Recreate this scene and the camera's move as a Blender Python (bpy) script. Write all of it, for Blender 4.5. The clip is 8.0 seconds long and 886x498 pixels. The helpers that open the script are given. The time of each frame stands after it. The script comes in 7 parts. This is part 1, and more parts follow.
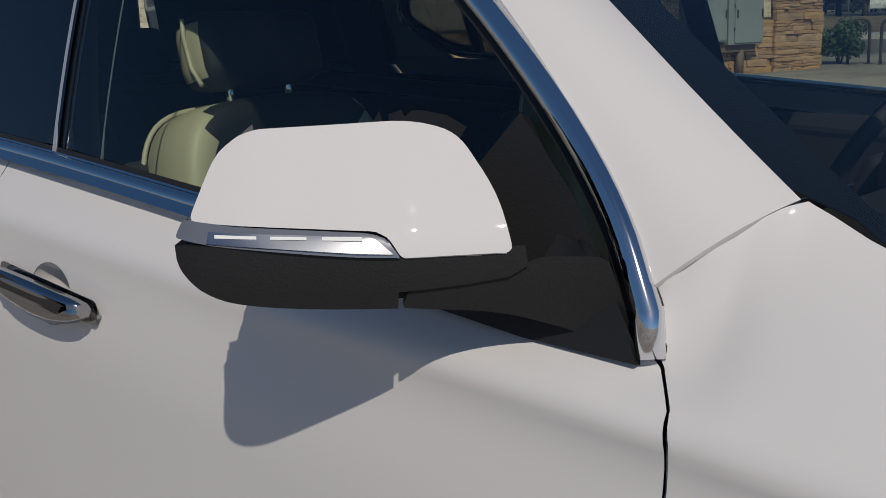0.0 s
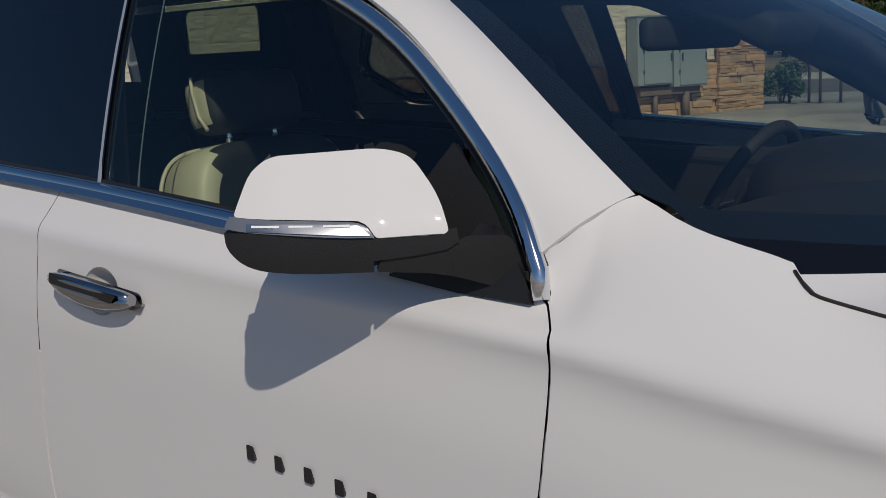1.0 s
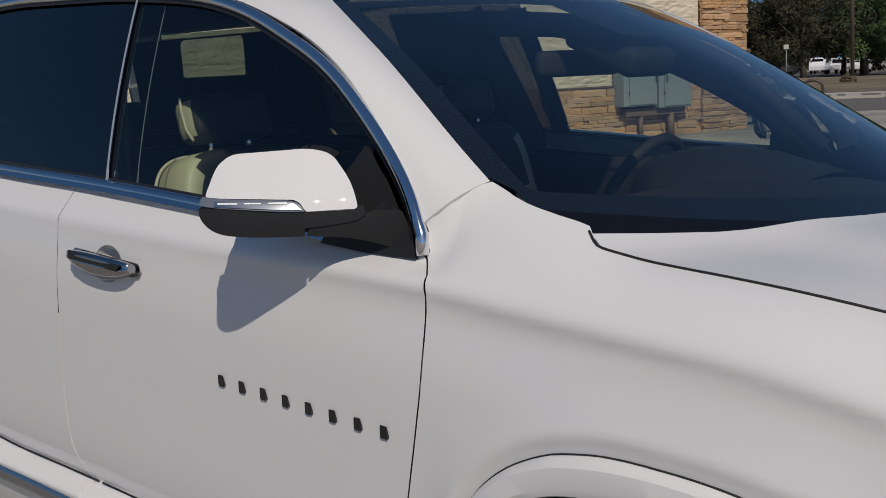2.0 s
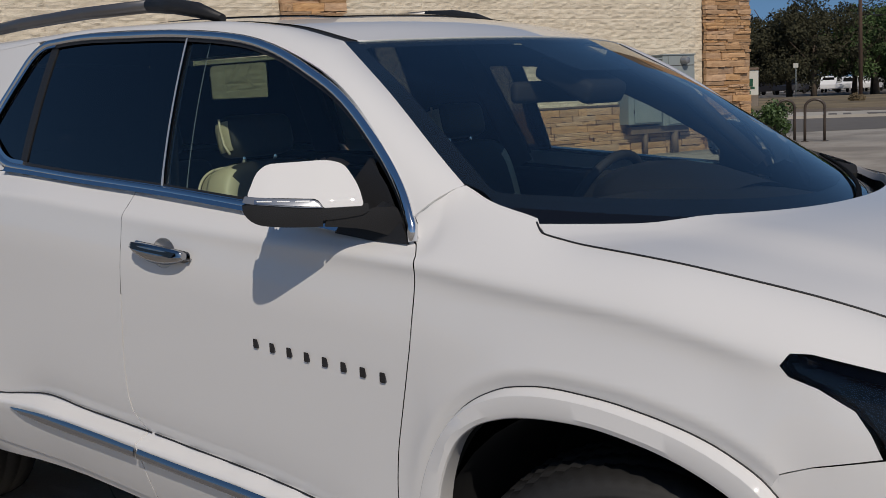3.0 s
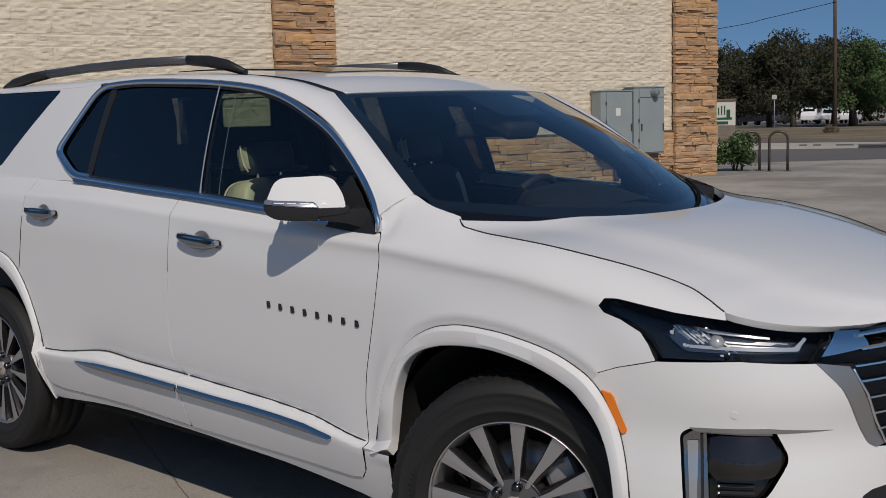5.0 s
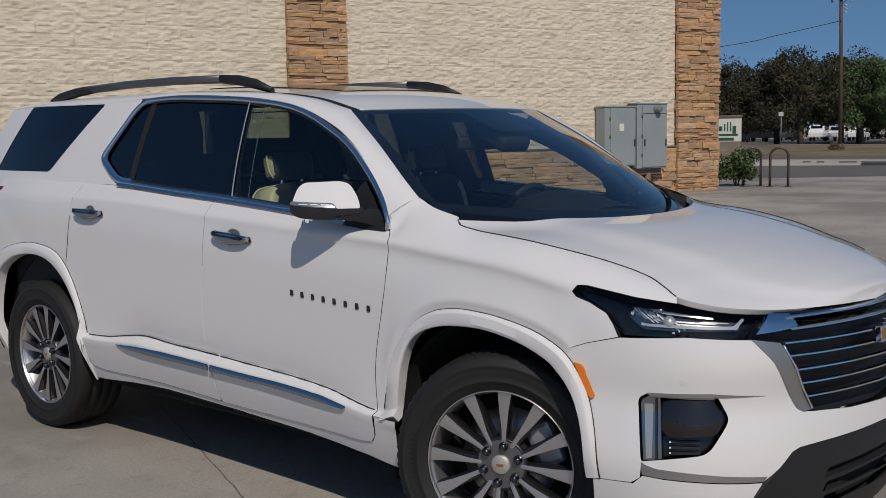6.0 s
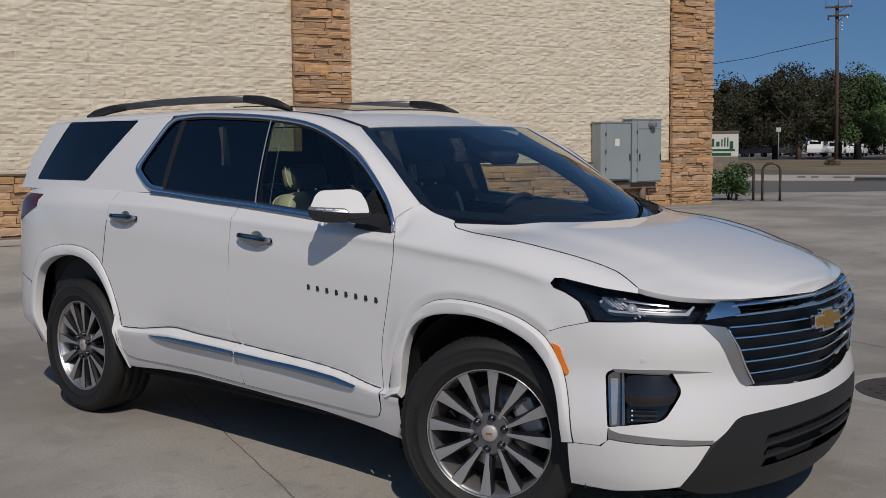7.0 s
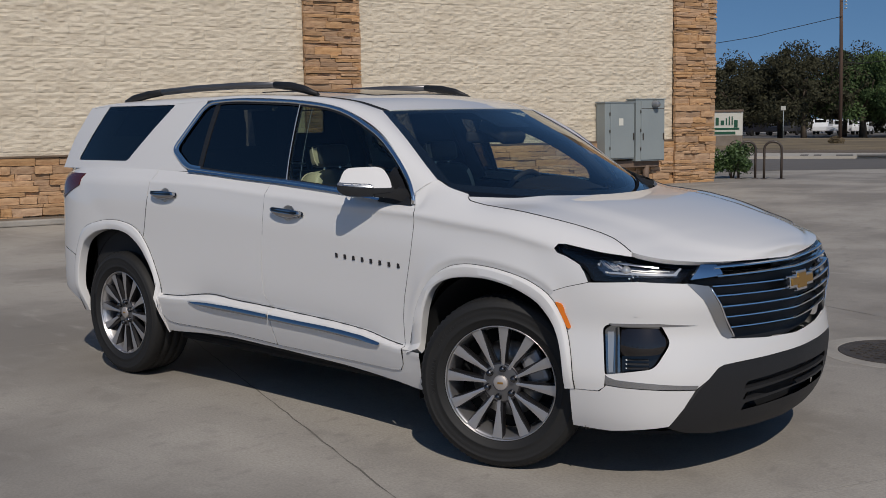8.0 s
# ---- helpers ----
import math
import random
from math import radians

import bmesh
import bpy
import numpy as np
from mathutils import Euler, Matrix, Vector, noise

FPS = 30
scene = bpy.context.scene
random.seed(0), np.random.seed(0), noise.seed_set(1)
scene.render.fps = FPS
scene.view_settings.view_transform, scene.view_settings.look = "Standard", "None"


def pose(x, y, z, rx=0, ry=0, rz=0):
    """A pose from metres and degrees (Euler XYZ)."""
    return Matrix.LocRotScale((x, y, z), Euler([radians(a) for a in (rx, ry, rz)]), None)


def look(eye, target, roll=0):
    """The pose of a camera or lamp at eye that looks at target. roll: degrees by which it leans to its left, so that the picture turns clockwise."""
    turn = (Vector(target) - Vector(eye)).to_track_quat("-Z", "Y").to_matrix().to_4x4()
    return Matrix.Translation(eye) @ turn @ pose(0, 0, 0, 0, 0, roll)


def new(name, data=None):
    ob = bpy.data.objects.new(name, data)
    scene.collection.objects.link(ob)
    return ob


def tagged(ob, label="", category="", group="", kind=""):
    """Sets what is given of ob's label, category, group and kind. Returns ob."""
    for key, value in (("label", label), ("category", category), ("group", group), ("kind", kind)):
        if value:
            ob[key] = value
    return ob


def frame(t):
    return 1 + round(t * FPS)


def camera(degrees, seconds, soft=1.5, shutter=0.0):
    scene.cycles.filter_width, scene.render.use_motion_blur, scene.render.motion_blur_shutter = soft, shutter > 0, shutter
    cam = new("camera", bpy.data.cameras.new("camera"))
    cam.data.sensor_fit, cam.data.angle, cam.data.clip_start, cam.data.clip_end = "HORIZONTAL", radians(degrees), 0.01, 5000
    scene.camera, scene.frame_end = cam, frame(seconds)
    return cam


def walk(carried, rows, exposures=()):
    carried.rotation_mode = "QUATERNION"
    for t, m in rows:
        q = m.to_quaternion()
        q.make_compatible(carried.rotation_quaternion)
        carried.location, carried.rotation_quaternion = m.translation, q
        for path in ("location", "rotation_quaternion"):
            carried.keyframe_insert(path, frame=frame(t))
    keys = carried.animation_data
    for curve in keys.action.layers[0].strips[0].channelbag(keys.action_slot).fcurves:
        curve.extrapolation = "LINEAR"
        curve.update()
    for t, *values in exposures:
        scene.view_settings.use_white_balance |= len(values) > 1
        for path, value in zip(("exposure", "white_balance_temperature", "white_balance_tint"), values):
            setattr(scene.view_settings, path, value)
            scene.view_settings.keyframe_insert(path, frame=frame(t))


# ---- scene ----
cam = camera(44.6, 8.0, soft=0.85)
PATH = [
    (0, (1.428, -1.579, 1.44), (0.075, -0.17, 1.01), -1.9),
    (0.5, (1.559, -1.743, 1.454), (0.231, -0.297, 1.073), -1.9),
    (1, (1.727, -1.895, 1.462), (0.42, -0.422, 1.109), -2.7),
    (1.5, (1.949, -2.045, 1.46), (0.649, -0.562, 1.125), -2.8),
    (3, (2.584, -2.569, 1.488), (1.258, -1.099, 1.204), -2.5),
    (3.5, (2.763, -2.81, 1.495), (1.459, -1.32, 1.214), -2.3),
    (4, (2.999, -2.974, 1.51), (1.716, -1.465, 1.234), -1.5),
    (4.5, (3.203, -3.163, 1.528), (1.908, -1.66, 1.271), -1.6),
    (6, (3.8, -3.755, 1.537), (2.479, -2.268, 1.32), -0.9),
    (6.5, (3.982, -4.01, 1.541), (2.678, -2.506, 1.338), -0.8),
    (7, (4.215, -4.209, 1.544), (2.893, -2.721, 1.352), -0.6),
    (7.5, (4.404, -4.415, 1.553), (3.078, -2.929, 1.362), -0.7),
    (8, (4.538, -4.641, 1.551), (3.21, -3.163, 1.323), -0.9),
]
walk(cam, [(t, look(eye, target, roll)) for t, eye, target, roll in PATH], exposures=[(0, -0.18, 6700, 10), (1.5, -0.05, 6680, 10), (3, -0.02, 6720, 10), (4.5, -0.02, 6640, 10), (8, -0.02, 6500, 10)])

# ---- sky and sun ----
SUN_FROM = Vector((0.80, -0.665, 1.0)).normalized()      # direction towards the sun
world = bpy.data.worlds.new("sky")
scene.world = world
world.use_nodes = True
wn = world.node_tree.nodes
sky = wn.new("ShaderNodeTexSky")
sky.sky_type, sky.sun_disc = "NISHITA", False
sky.sun_elevation = math.asin(SUN_FROM.z)
sky.sun_rotation = math.atan2(SUN_FROM.x, SUN_FROM.y)
sky.air_density, sky.dust_density, sky.ozone_density = 1.0, 0.3, 2.0
wn["Background"].inputs["Strength"].default_value = 0.074
# the dry, clear air keeps the sky deep blue down to the skyline
tc, lift = wn.new("ShaderNodeTexCoord"), wn.new("ShaderNodeVectorMath")
lift.operation = "ADD"
lift.inputs[1].default_value = (0, 0, 0.20)
world.node_tree.links.new(tc.outputs["Generated"], lift.inputs[0])
world.node_tree.links.new(lift.outputs[0], sky.inputs["Vector"])
deep = wn.new("ShaderNodeHueSaturation")
deep.inputs["Saturation"].default_value = 1.2
world.node_tree.links.new(sky.outputs[0], deep.inputs["Color"])
world.node_tree.links.new(deep.outputs[0], wn["Background"].inputs["Color"])
sun_data = bpy.data.lights.new("sun", "SUN")
sun_data.energy, sun_data.angle, sun_data.color = 2.85, radians(0.53), (1.0, 0.93, 0.85)
sun = new("sun", sun_data)
sun.matrix_world = look(SUN_FROM * 30, (0, 0, 0))

# ---- materials ----
def material(name, color=(0.8, 0.8, 0.8), rough=0.5, metal=0.0, **more):
    m = bpy.data.materials.new(name)
    m.use_nodes = True
    b = m.node_tree.nodes["Principled BSDF"]
    b.inputs["Base Color"].default_value = (*color, 1)
    b.inputs["Roughness"].default_value = rough
    b.inputs["Metallic"].default_value = metal
    for key, value in more.items():
        b.inputs[key.replace("_", " ")].default_value = value
    return m


def nodes(m):
    return m.node_tree.nodes, m.node_tree.links, m.node_tree.nodes["Principled BSDF"]


PAINT = material("white_paint", (0.676, 0.662, 0.642), 0.6, 0.0, Specular_IOR_Level=0.2, Coat_Weight=1.0, Coat_Roughness=0.02)
CHROME = material("chrome", (0.75, 0.76, 0.78), 0.08, 1.0)
BLACK = material("black_plastic", (0.017, 0.017, 0.018), 0.5, 0.0, Specular_IOR_Level=0.35)
GLOSS = material("gloss_black", (0.008, 0.008, 0.009), 0.08)
RUBBER = material("rubber", (0.015, 0.0145, 0.014), 0.66, 0.0, Specular_IOR_Level=0.35)
DARK = material("cavity", (0.006, 0.006, 0.006), 0.9)
ALLOY = material("machined_alloy", (0.56, 0.545, 0.54), 0.36, 0.9)
GUNMETAL = material("gunmetal_pockets", (0.055, 0.053, 0.056), 0.35, 0.8)
ORANGE = material("amber_reflector", (0.80, 0.20, 0.02), 0.18)


def grained(m, scale, strength):
    n, l, p = nodes(m)
    q, b = n.new("ShaderNodeTexNoise"), n.new("ShaderNodeBump")
    q.inputs["Scale"].default_value, q.inputs["Detail"].default_value = scale, 2
    b.inputs["Strength"].default_value, b.inputs["Distance"].default_value = strength, 0.001
    tc = n.new("ShaderNodeTexCoord")
    l.new(tc.outputs["Object"], q.inputs["Vector"]); l.new(q.outputs["Fac"], b.inputs["Height"]); l.new(b.outputs[0], p.inputs["Normal"])


grained(BLACK, 420.0, 0.5)
grained(RUBBER, 160.0, 0.4)


def mottled(name, a, b, rough=0.85, scale=3.0, fine=40.0, bump=0.2, stain=None, stretch=(1, 1, 1), per_piece=0.0, coords="Object"):
    """A matt surface: two colours mixed by broad and fine noise, with relief; per_piece varies it from object to object."""
    m = material(name, a, rough)
    n, l, p = nodes(m)
    tc, mp = n.new("ShaderNodeTexCoord"), n.new("ShaderNodeMapping")
    mp.inputs["Scale"].default_value = stretch
    l.new(tc.outputs[coords], mp.inputs["Vector"])
    big, small, mix, ramp = n.new("ShaderNodeTexNoise"), n.new("ShaderNodeTexNoise"), n.new("ShaderNodeMix"), n.new("ShaderNodeMapRange")
    big.inputs["Scale"].default_value, big.inputs["Detail"].default_value = scale, 6
    small.inputs["Scale"].default_value, small.inputs["Detail"].default_value = fine, 5
    for q in (big, small):
        l.new(mp.outputs[0], q.inputs["Vector"])
    add = n.new("ShaderNodeMath"); add.operation = "MULTIPLY_ADD"
    l.new(small.outputs["Fac"], add.inputs[0]); add.inputs[1].default_value = 0.45
    l.new(big.outputs["Fac"], add.inputs[2])
    l.new(add.outputs[0], ramp.inputs[0])
    ramp.inputs[1].default_value, ramp.inputs[2].default_value = 0.50, 0.95
    mix.data_type = "RGBA"
    l.new(ramp.outputs[0], mix.inputs["Factor"])
    mix.inputs["A"].default_value, mix.inputs["B"].default_value = (*a, 1), (*b, 1)
    colour = mix.outputs["Result"]
    if stain:
        st, sm, mr = n.new("ShaderNodeTexNoise"), n.new("ShaderNodeMix"), n.new("ShaderNodeMapRange")
        st.inputs["Scale"].default_value, st.inputs["Detail"].default_value = stain[1], 3
        l.new(mp.outputs[0], st.inputs["Vector"])
        l.new(st.outputs["Fac"], mr.inputs[0])
        mr.inputs[1].default_value, mr.inputs[2].default_value, mr.inputs[4].default_value = 0.52, 0.72, stain[2]
        sm.data_type = "RGBA"
        l.new(mr.outputs[0], sm.inputs["Factor"]); l.new(colour, sm.inputs["A"])
        sm.inputs["B"].default_value = (*stain[0], 1)
        colour = sm.outputs["Result"]
    if per_piece:
        oi, hv, mr = n.new("ShaderNodeObjectInfo"), n.new("ShaderNodeHueSaturation"), n.new("ShaderNodeMapRange")
        l.new(oi.outputs["Random"], mr.inputs[0])
        mr.inputs[3].default_value, mr.inputs[4].default_value = 1 - per_piece, 1 + per_piece
        l.new(mr.outputs[0], hv.inputs["Value"]); l.new(colour, hv.inputs["Color"])
        mh = n.new("ShaderNodeMapRange")
        fr = n.new("ShaderNodeMath"); fr.operation = "FRACT"
        mu = n.new("ShaderNodeMath"); mu.operation = "MULTIPLY"; mu.inputs[1].default_value = 17.3
        l.new(oi.outputs["Random"], mu.inputs[0]); l.new(mu.outputs[0], fr.inputs[0]); l.new(fr.outputs[0], mh.inputs[0])
        mh.inputs[3].default_value, mh.inputs[4].default_value = 0.9, 1.12
        l.new(mh.outputs[0], hv.inputs["Saturation"])
        colour = hv.outputs["Color"]
    l.new(colour, p.inputs["Base Color"])
    if bump:
        bp = n.new("ShaderNodeBump")
        bp.inputs["Strength"].default_value, bp.inputs["Distance"].default_value = bump, 0.02
        l.new(add.outputs[0], bp.inputs["Height"])
        l.new(bp.outputs[0], p.inputs["Normal"])
    return m


def concrete():
    """Broom-finished slab: broad grey and tan patches, long drag marks, dark spots and fine grit."""
    m = material("concrete", (0.3, 0.28, 0.25), 0.80)
    n, l, p = nodes(m)
    tc = n.new("ShaderNodeTexCoord")
    def noise(scale, detail, stretch=(1, 1, 1), turn=0.0):
        mp, q = n.new("ShaderNodeMapping"), n.new("ShaderNodeTexNoise")
        mp.inputs["Scale"].default_value, mp.inputs["Rotation"].default_value = stretch, (0, 0, turn)
        q.inputs["Scale"].default_value, q.inputs["Detail"].default_value = scale, detail
        l.new(tc.outputs["Object"], mp.inputs["Vector"]); l.new(mp.outputs[0], q.inputs["Vector"])
        return q.outputs["Fac"]
    def stretch_range(fac, a, b, lo, hi):
        r = n.new("ShaderNodeMapRange")
        for k, v in enumerate((a, b, lo, hi)):
            r.inputs[k + 1].default_value = v
        l.new(fac, r.inputs[0])
        return r.outputs[0]
    def blend(fac, a, b):
        x = n.new("ShaderNodeMix"); x.data_type = "RGBA"
        l.new(fac, x.inputs["Factor"])
        for key, v in (("A", a), ("B", b)):
            if isinstance(v, tuple):
                x.inputs[key].default_value = (*v, 1)
            else:
                l.new(v, x.inputs[key])
        return x.outputs["Result"]
    c = blend(stretch_range(noise(0.45, 6), 0.42, 0.58, 0, 1), (0.245, 0.220, 0.187), (0.390, 0.355, 0.304))
    c = blend(stretch_range(noise(0.9, 6, (1, 0.22, 1), 0.4), 0.48, 0.68, 0, 0.6), c, (0.42, 0.386, 0.334))
    c = blend(stretch_range(noise(0.6, 6, (0.22, 1, 1), 1.15), 0.50, 0.70, 0, 0.55), c, (0.175, 0.158, 0.136))
    c = blend(stretch_range(noise(2.4, 6), 0.58, 0.78, 0, 0.5), c, (0.16, 0.146, 0.127))
    c = blend(stretch_range(noise(11, 4, (1, 0.6, 1), 0.4), 0.57, 0.74, 0, 0.45), c, (0.20, 0.18, 0.155))
    c = blend(stretch_range(noise(5.5, 5, (0.35, 1, 1), 0.8), 0.60, 0.74, 0, 0.40), c, (0.45, 0.415, 0.36))
    grit = noise(70, 3)
    c = blend(stretch_range(grit, 0.35, 0.7, 0, 0.35), c, (0.17, 0.155, 0.138))
    l.new(c, p.inputs["Base Color"])
    bp = n.new("ShaderNodeBump")
    bp.inputs["Strength"].default_value, bp.inputs["Distance"].default_value = 0.35, 0.006
    l.new(grit, bp.inputs["Height"]); l.new(bp.outputs[0], p.inputs["Normal"])
    return m


CONCRETE = concrete()
CONCRETE_RING = mottled("concrete_ring", (0.27, 0.248, 0.215), (0.37, 0.34, 0.295), 0.85, 3.0, 40.0, 0.2)
KERB = mottled("kerb_concrete", (0.36, 0.33, 0.28), (0.46, 0.42, 0.36), 0.85, 0.4, 4.0, 0.1)
ASPHALT = mottled("asphalt", (0.100, 0.091, 0.081), (0.145, 0.132, 0.118), 0.9, 0.12, 3.0, 0.1)
DIRT = mottled("dirt", (0.105, 0.08, 0.056), (0.18, 0.14, 0.10), 0.95, 0.8, 12.0, 0.5)
DRYGRASS = mottled("dry_grass", (0.105, 0.08, 0.047), (0.25, 0.19, 0.105), 0.95, 0.25, 3.0, 0.5)
STUCCO = mottled("cream_wall", (0.575, 0.49, 0.37), (0.715, 0.63, 0.49), 0.92, 5.0, 42.0, 1.0, ((0.50, 0.42, 0.31), 1.1, 0.5), (1, 1, 2.6))
STONE = mottled("ledge_stone", (0.355, 0.205, 0.108), (0.545, 0.35, 0.198), 0.9, 2.0, 12.0, 0.9, None, (1, 1, 1), 0.24)
MORTAR = mottled("mortar", (0.11, 0.075, 0.05), (0.17, 0.12, 0.08), 0.95, 4.0, 30.0, 0.4)
BOXGREY = mottled("cabinet_grey", (0.235, 0.265, 0.265), (0.265, 0.295, 0.29), 0.5, 2.0, 30.0, 0.02)
FOLIAGE = mottled("foliage", (0.022, 0.023, 0.010), (0.052, 0.049, 0.022), 0.95, 0.5, 3.0, 0.0)
FOLIAGE_LIGHT = mottled("foliage_light", (0.030, 0.058, 0.016), (0.085, 0.135, 0.042), 0.95, 0.5, 3.0, 0.0)
BUSHLEAF = mottled("bush_leaf", (0.030, 0.060, 0.015), (0.075, 0.13, 0.035), 0.6, 3.0, 20.0, 0.0)
BARK = mottled("bark", (0.06, 0.045, 0.032), (0.11, 0.085, 0.06), 0.95, 3.0, 20.0, 0.5)
POLEWOOD = mottled("pole_wood", (0.055, 0.034, 0.025), (0.12, 0.075, 0.052), 0.9, 1.0, 10.0, 0.3, None, (6, 6, 0.5))
JOINT = mottled("joint_dirt", (0.09, 0.08, 0.068), (0.20, 0.18, 0.155), 0.95, 6.0, 60.0, 0.0)
JOINT_PALE = mottled("joint_pale", (0.30, 0.28, 0.25), (0.40, 0.37, 0.33), 0.95, 6.0, 60.0, 0.0)
IRON = mottled("cast_iron", (0.035, 0.030, 0.026), (0.075, 0.062, 0.05), 0.7, 8.0, 60.0, 0.2)
BRONZE = mottled("bronze_paint", (0.045, 0.032, 0.024), (0.065, 0.048, 0.036), 0.4, 6.0, 40.0, 0.0)
CONDUIT = mottled("conduit_brown", (0.14, 0.095, 0.065), (0.18, 0.125, 0.09), 0.7, 5.0, 40.0, 0.0)
SIGNBASE = mottled("sign_base", (0.16, 0.13, 0.10), (0.24, 0.20, 0.16), 0.9, 2.0, 20.0, 0.1)
PAPER = material("sign_white", (0.64, 0.62, 0.54), 0.6)
SIGNGREEN = material("sign_green", (0.02, 0.09, 0.05), 0.5)
METER = material("meter_glass", (0.25, 0.26, 0.27), 0.15, 0.4)
CARWHITE = material("far_white_paint", (0.75, 0.75, 0.75), 0.3)
CARDARK = material("far_dark_paint", (0.02, 0.02, 0.025), 0.3)


def glass_material(name, tint, rough=0.0, base=0.07, grazing=0.9, rise=4.0):
    """Thin glass: tinted straight through, with a mirror gloss that grows towards a grazing view."""
    m = bpy.data.materials.new(name)
    m.use_nodes = True
    n, l = m.node_tree.nodes, m.node_tree.links
    n.remove(n["Principled BSDF"])
    out = n["Material Output"]
    clear, shine, mix = n.new("ShaderNodeBsdfTransparent"), n.new("ShaderNodeBsdfGlossy"), n.new("ShaderNodeMixShader")
    facing, power, scale = n.new("ShaderNodeLayerWeight"), n.new("ShaderNodeMath"), n.new("ShaderNodeMath")
    clear.inputs[0].default_value = (*tint, 1)
    shine.inputs["Roughness"].default_value = rough
    facing.inputs["Blend"].default_value = 0.5
    power.operation, scale.operation = "POWER", "MULTIPLY_ADD"
    power.inputs[1].default_value, scale.inputs[1].default_value, scale.inputs[2].default_value = rise, grazing, base
    l.new(facing.outputs["Facing"], power.inputs[0]); l.new(power.outputs[0], scale.inputs[0]); l.new(scale.outputs[0], mix.inputs[0])
    l.new(clear.outputs[0], mix.inputs[1]); l.new(shine.outputs[0], mix.inputs[2])
    l.new(mix.outputs[0], out.inputs[0])
    return m


GLASS = glass_material("windscreen_glass", (0.90, 0.95, 0.90), 0.0, 0.05, 1.0, 2.6)
TINT = glass_material("tinted_glass", (0.84, 0.92, 0.82))
QUARTER = glass_material("quarter_glass", (0.20, 0.245, 0.20), 0.0, 0.10)
PRIVACY = glass_material("privacy_glass", (0.075, 0.085, 0.085), 0.0, 0.10)
LENS = glass_material("clear_lens", (0.93, 0.93, 0.92), 0.0, 0.02, 0.2)

# ---- the car's surfaces: x ahead, y to its left, z up; right side, mirrored for the left ----
def pchip(xs, ys):
    """A smooth curve through (xs, ys) that does not overshoot; straight beyond its ends."""
    x, y = np.array(xs, float), np.array(ys, float)
    h = np.diff(x); s = np.diff(y) / h
    d = np.zeros_like(x)
    d[0], d[-1] = s[0], s[-1]
    for i in range(1, len(x) - 1):
        if s[i - 1] * s[i] > 0:
            a, b = 2 * h[i] + h[i - 1], h[i] + 2 * h[i - 1]
            d[i] = (a + b) / (a / s[i - 1] + b / s[i])

    def at(q):
        q = np.asarray(q, float)
        i = np.clip(np.searchsorted(x, q) - 1, 0, len(x) - 2)
        t = (q - x[i]) / h[i]
        inside = np.clip(t, 0, 1)
        v = (y[i] * (1 + 2 * inside) * (1 - inside) ** 2 + h[i] * d[i] * inside * (1 - inside) ** 2
             + y[i + 1] * inside ** 2 * (3 - 2 * inside) + h[i] * d[i + 1] * inside ** 2 * (inside - 1))
        return v + np.where(t > 1, (t - 1) * h[i] * d[-1], 0) + np.where(t < 0, t * h[i] * d[0], 0)
    return at


def smooth(a, b, q):
    t = np.clip((np.asarray(q, float) - a) / (b - a), 0, 1)
    return t * t * (3 - 2 * t)


# plan outline of the lower body, rear to front
OUT_X = [-2.66, -2.63, -2.52, -2.30, -2.0, -1.5, -0.8, 0.0, 0.8, 1.5, 1.8, 2.0, 2.17, 2.30, 2.40, 2.475, 2.515, 2.53, 2.515, 2.475]
OUT_Y = [0.0, 0.45, 0.74, 0.90, 0.965, 0.995, 1.0, 1.0, 0.998, 0.985, 0.965, 0.93, 0.87, 0.78, 0.64, 0.42, 0.20, 0.0, -0.20, -0.42]
_run = np.concatenate([[0], np.cumsum(np.hypot(np.diff(OUT_X), np.diff(OUT_Y)))])
_run = _run - _run[OUT_X.index(0.0)]
out_x, out_y = pchip(_run, OUT_X), pchip(_run, OUT_Y)
FRONT_U, REAR_U = float(_run[-3]), float(_run[0])

# a crease runs along the flank at shoulder height; above it the skin leans in by crease_lean and rolls over with crease_bend
crease_z = pchip([-2.6, -1.5, -0.75, -0.05, 0.3, 0.5, 0.86, 1.05, 1.2, 1.4, 1.58, 1.84, 2.2, 2.6, 3.2], [1.215, 1.23, 1.22, 1.18, 1.163, 1.153, 1.138, 1.128, 1.112, 1.092, 1.072, 1.02, 0.955, 0.915, 0.895])
crease_lean = pchip([-2.6, -1.2, -0.7, -0.3, 0.0, 0.3, 0.6, 0.85, 0.955, 0.99, 1.01, 1.04, 1.06, 1.08, 1.2, 1.4, 2.2, 3.2], [0.95, 0.98, 0.94, 0.86, 0.77, 0.77, 0.84, 1.0, 1.01, 1.46, 1.38, 1.17, 1.0, 0.86, 0.66, 0.60, 0.45, 0.40])
crease_bend = pchip([0.8, 0.955, 0.99, 1.01, 1.02, 1.04, 1.06, 1.08, 1.25, 1.4, 1.84, 2.2, 2.6, 3.2], [0.0, 0.2, -11.6, -9.2, -8.0, -5.0, -2.8, -1.0, 2.5, 4.5, 5.0, 7.0, 9.0, 9.0])
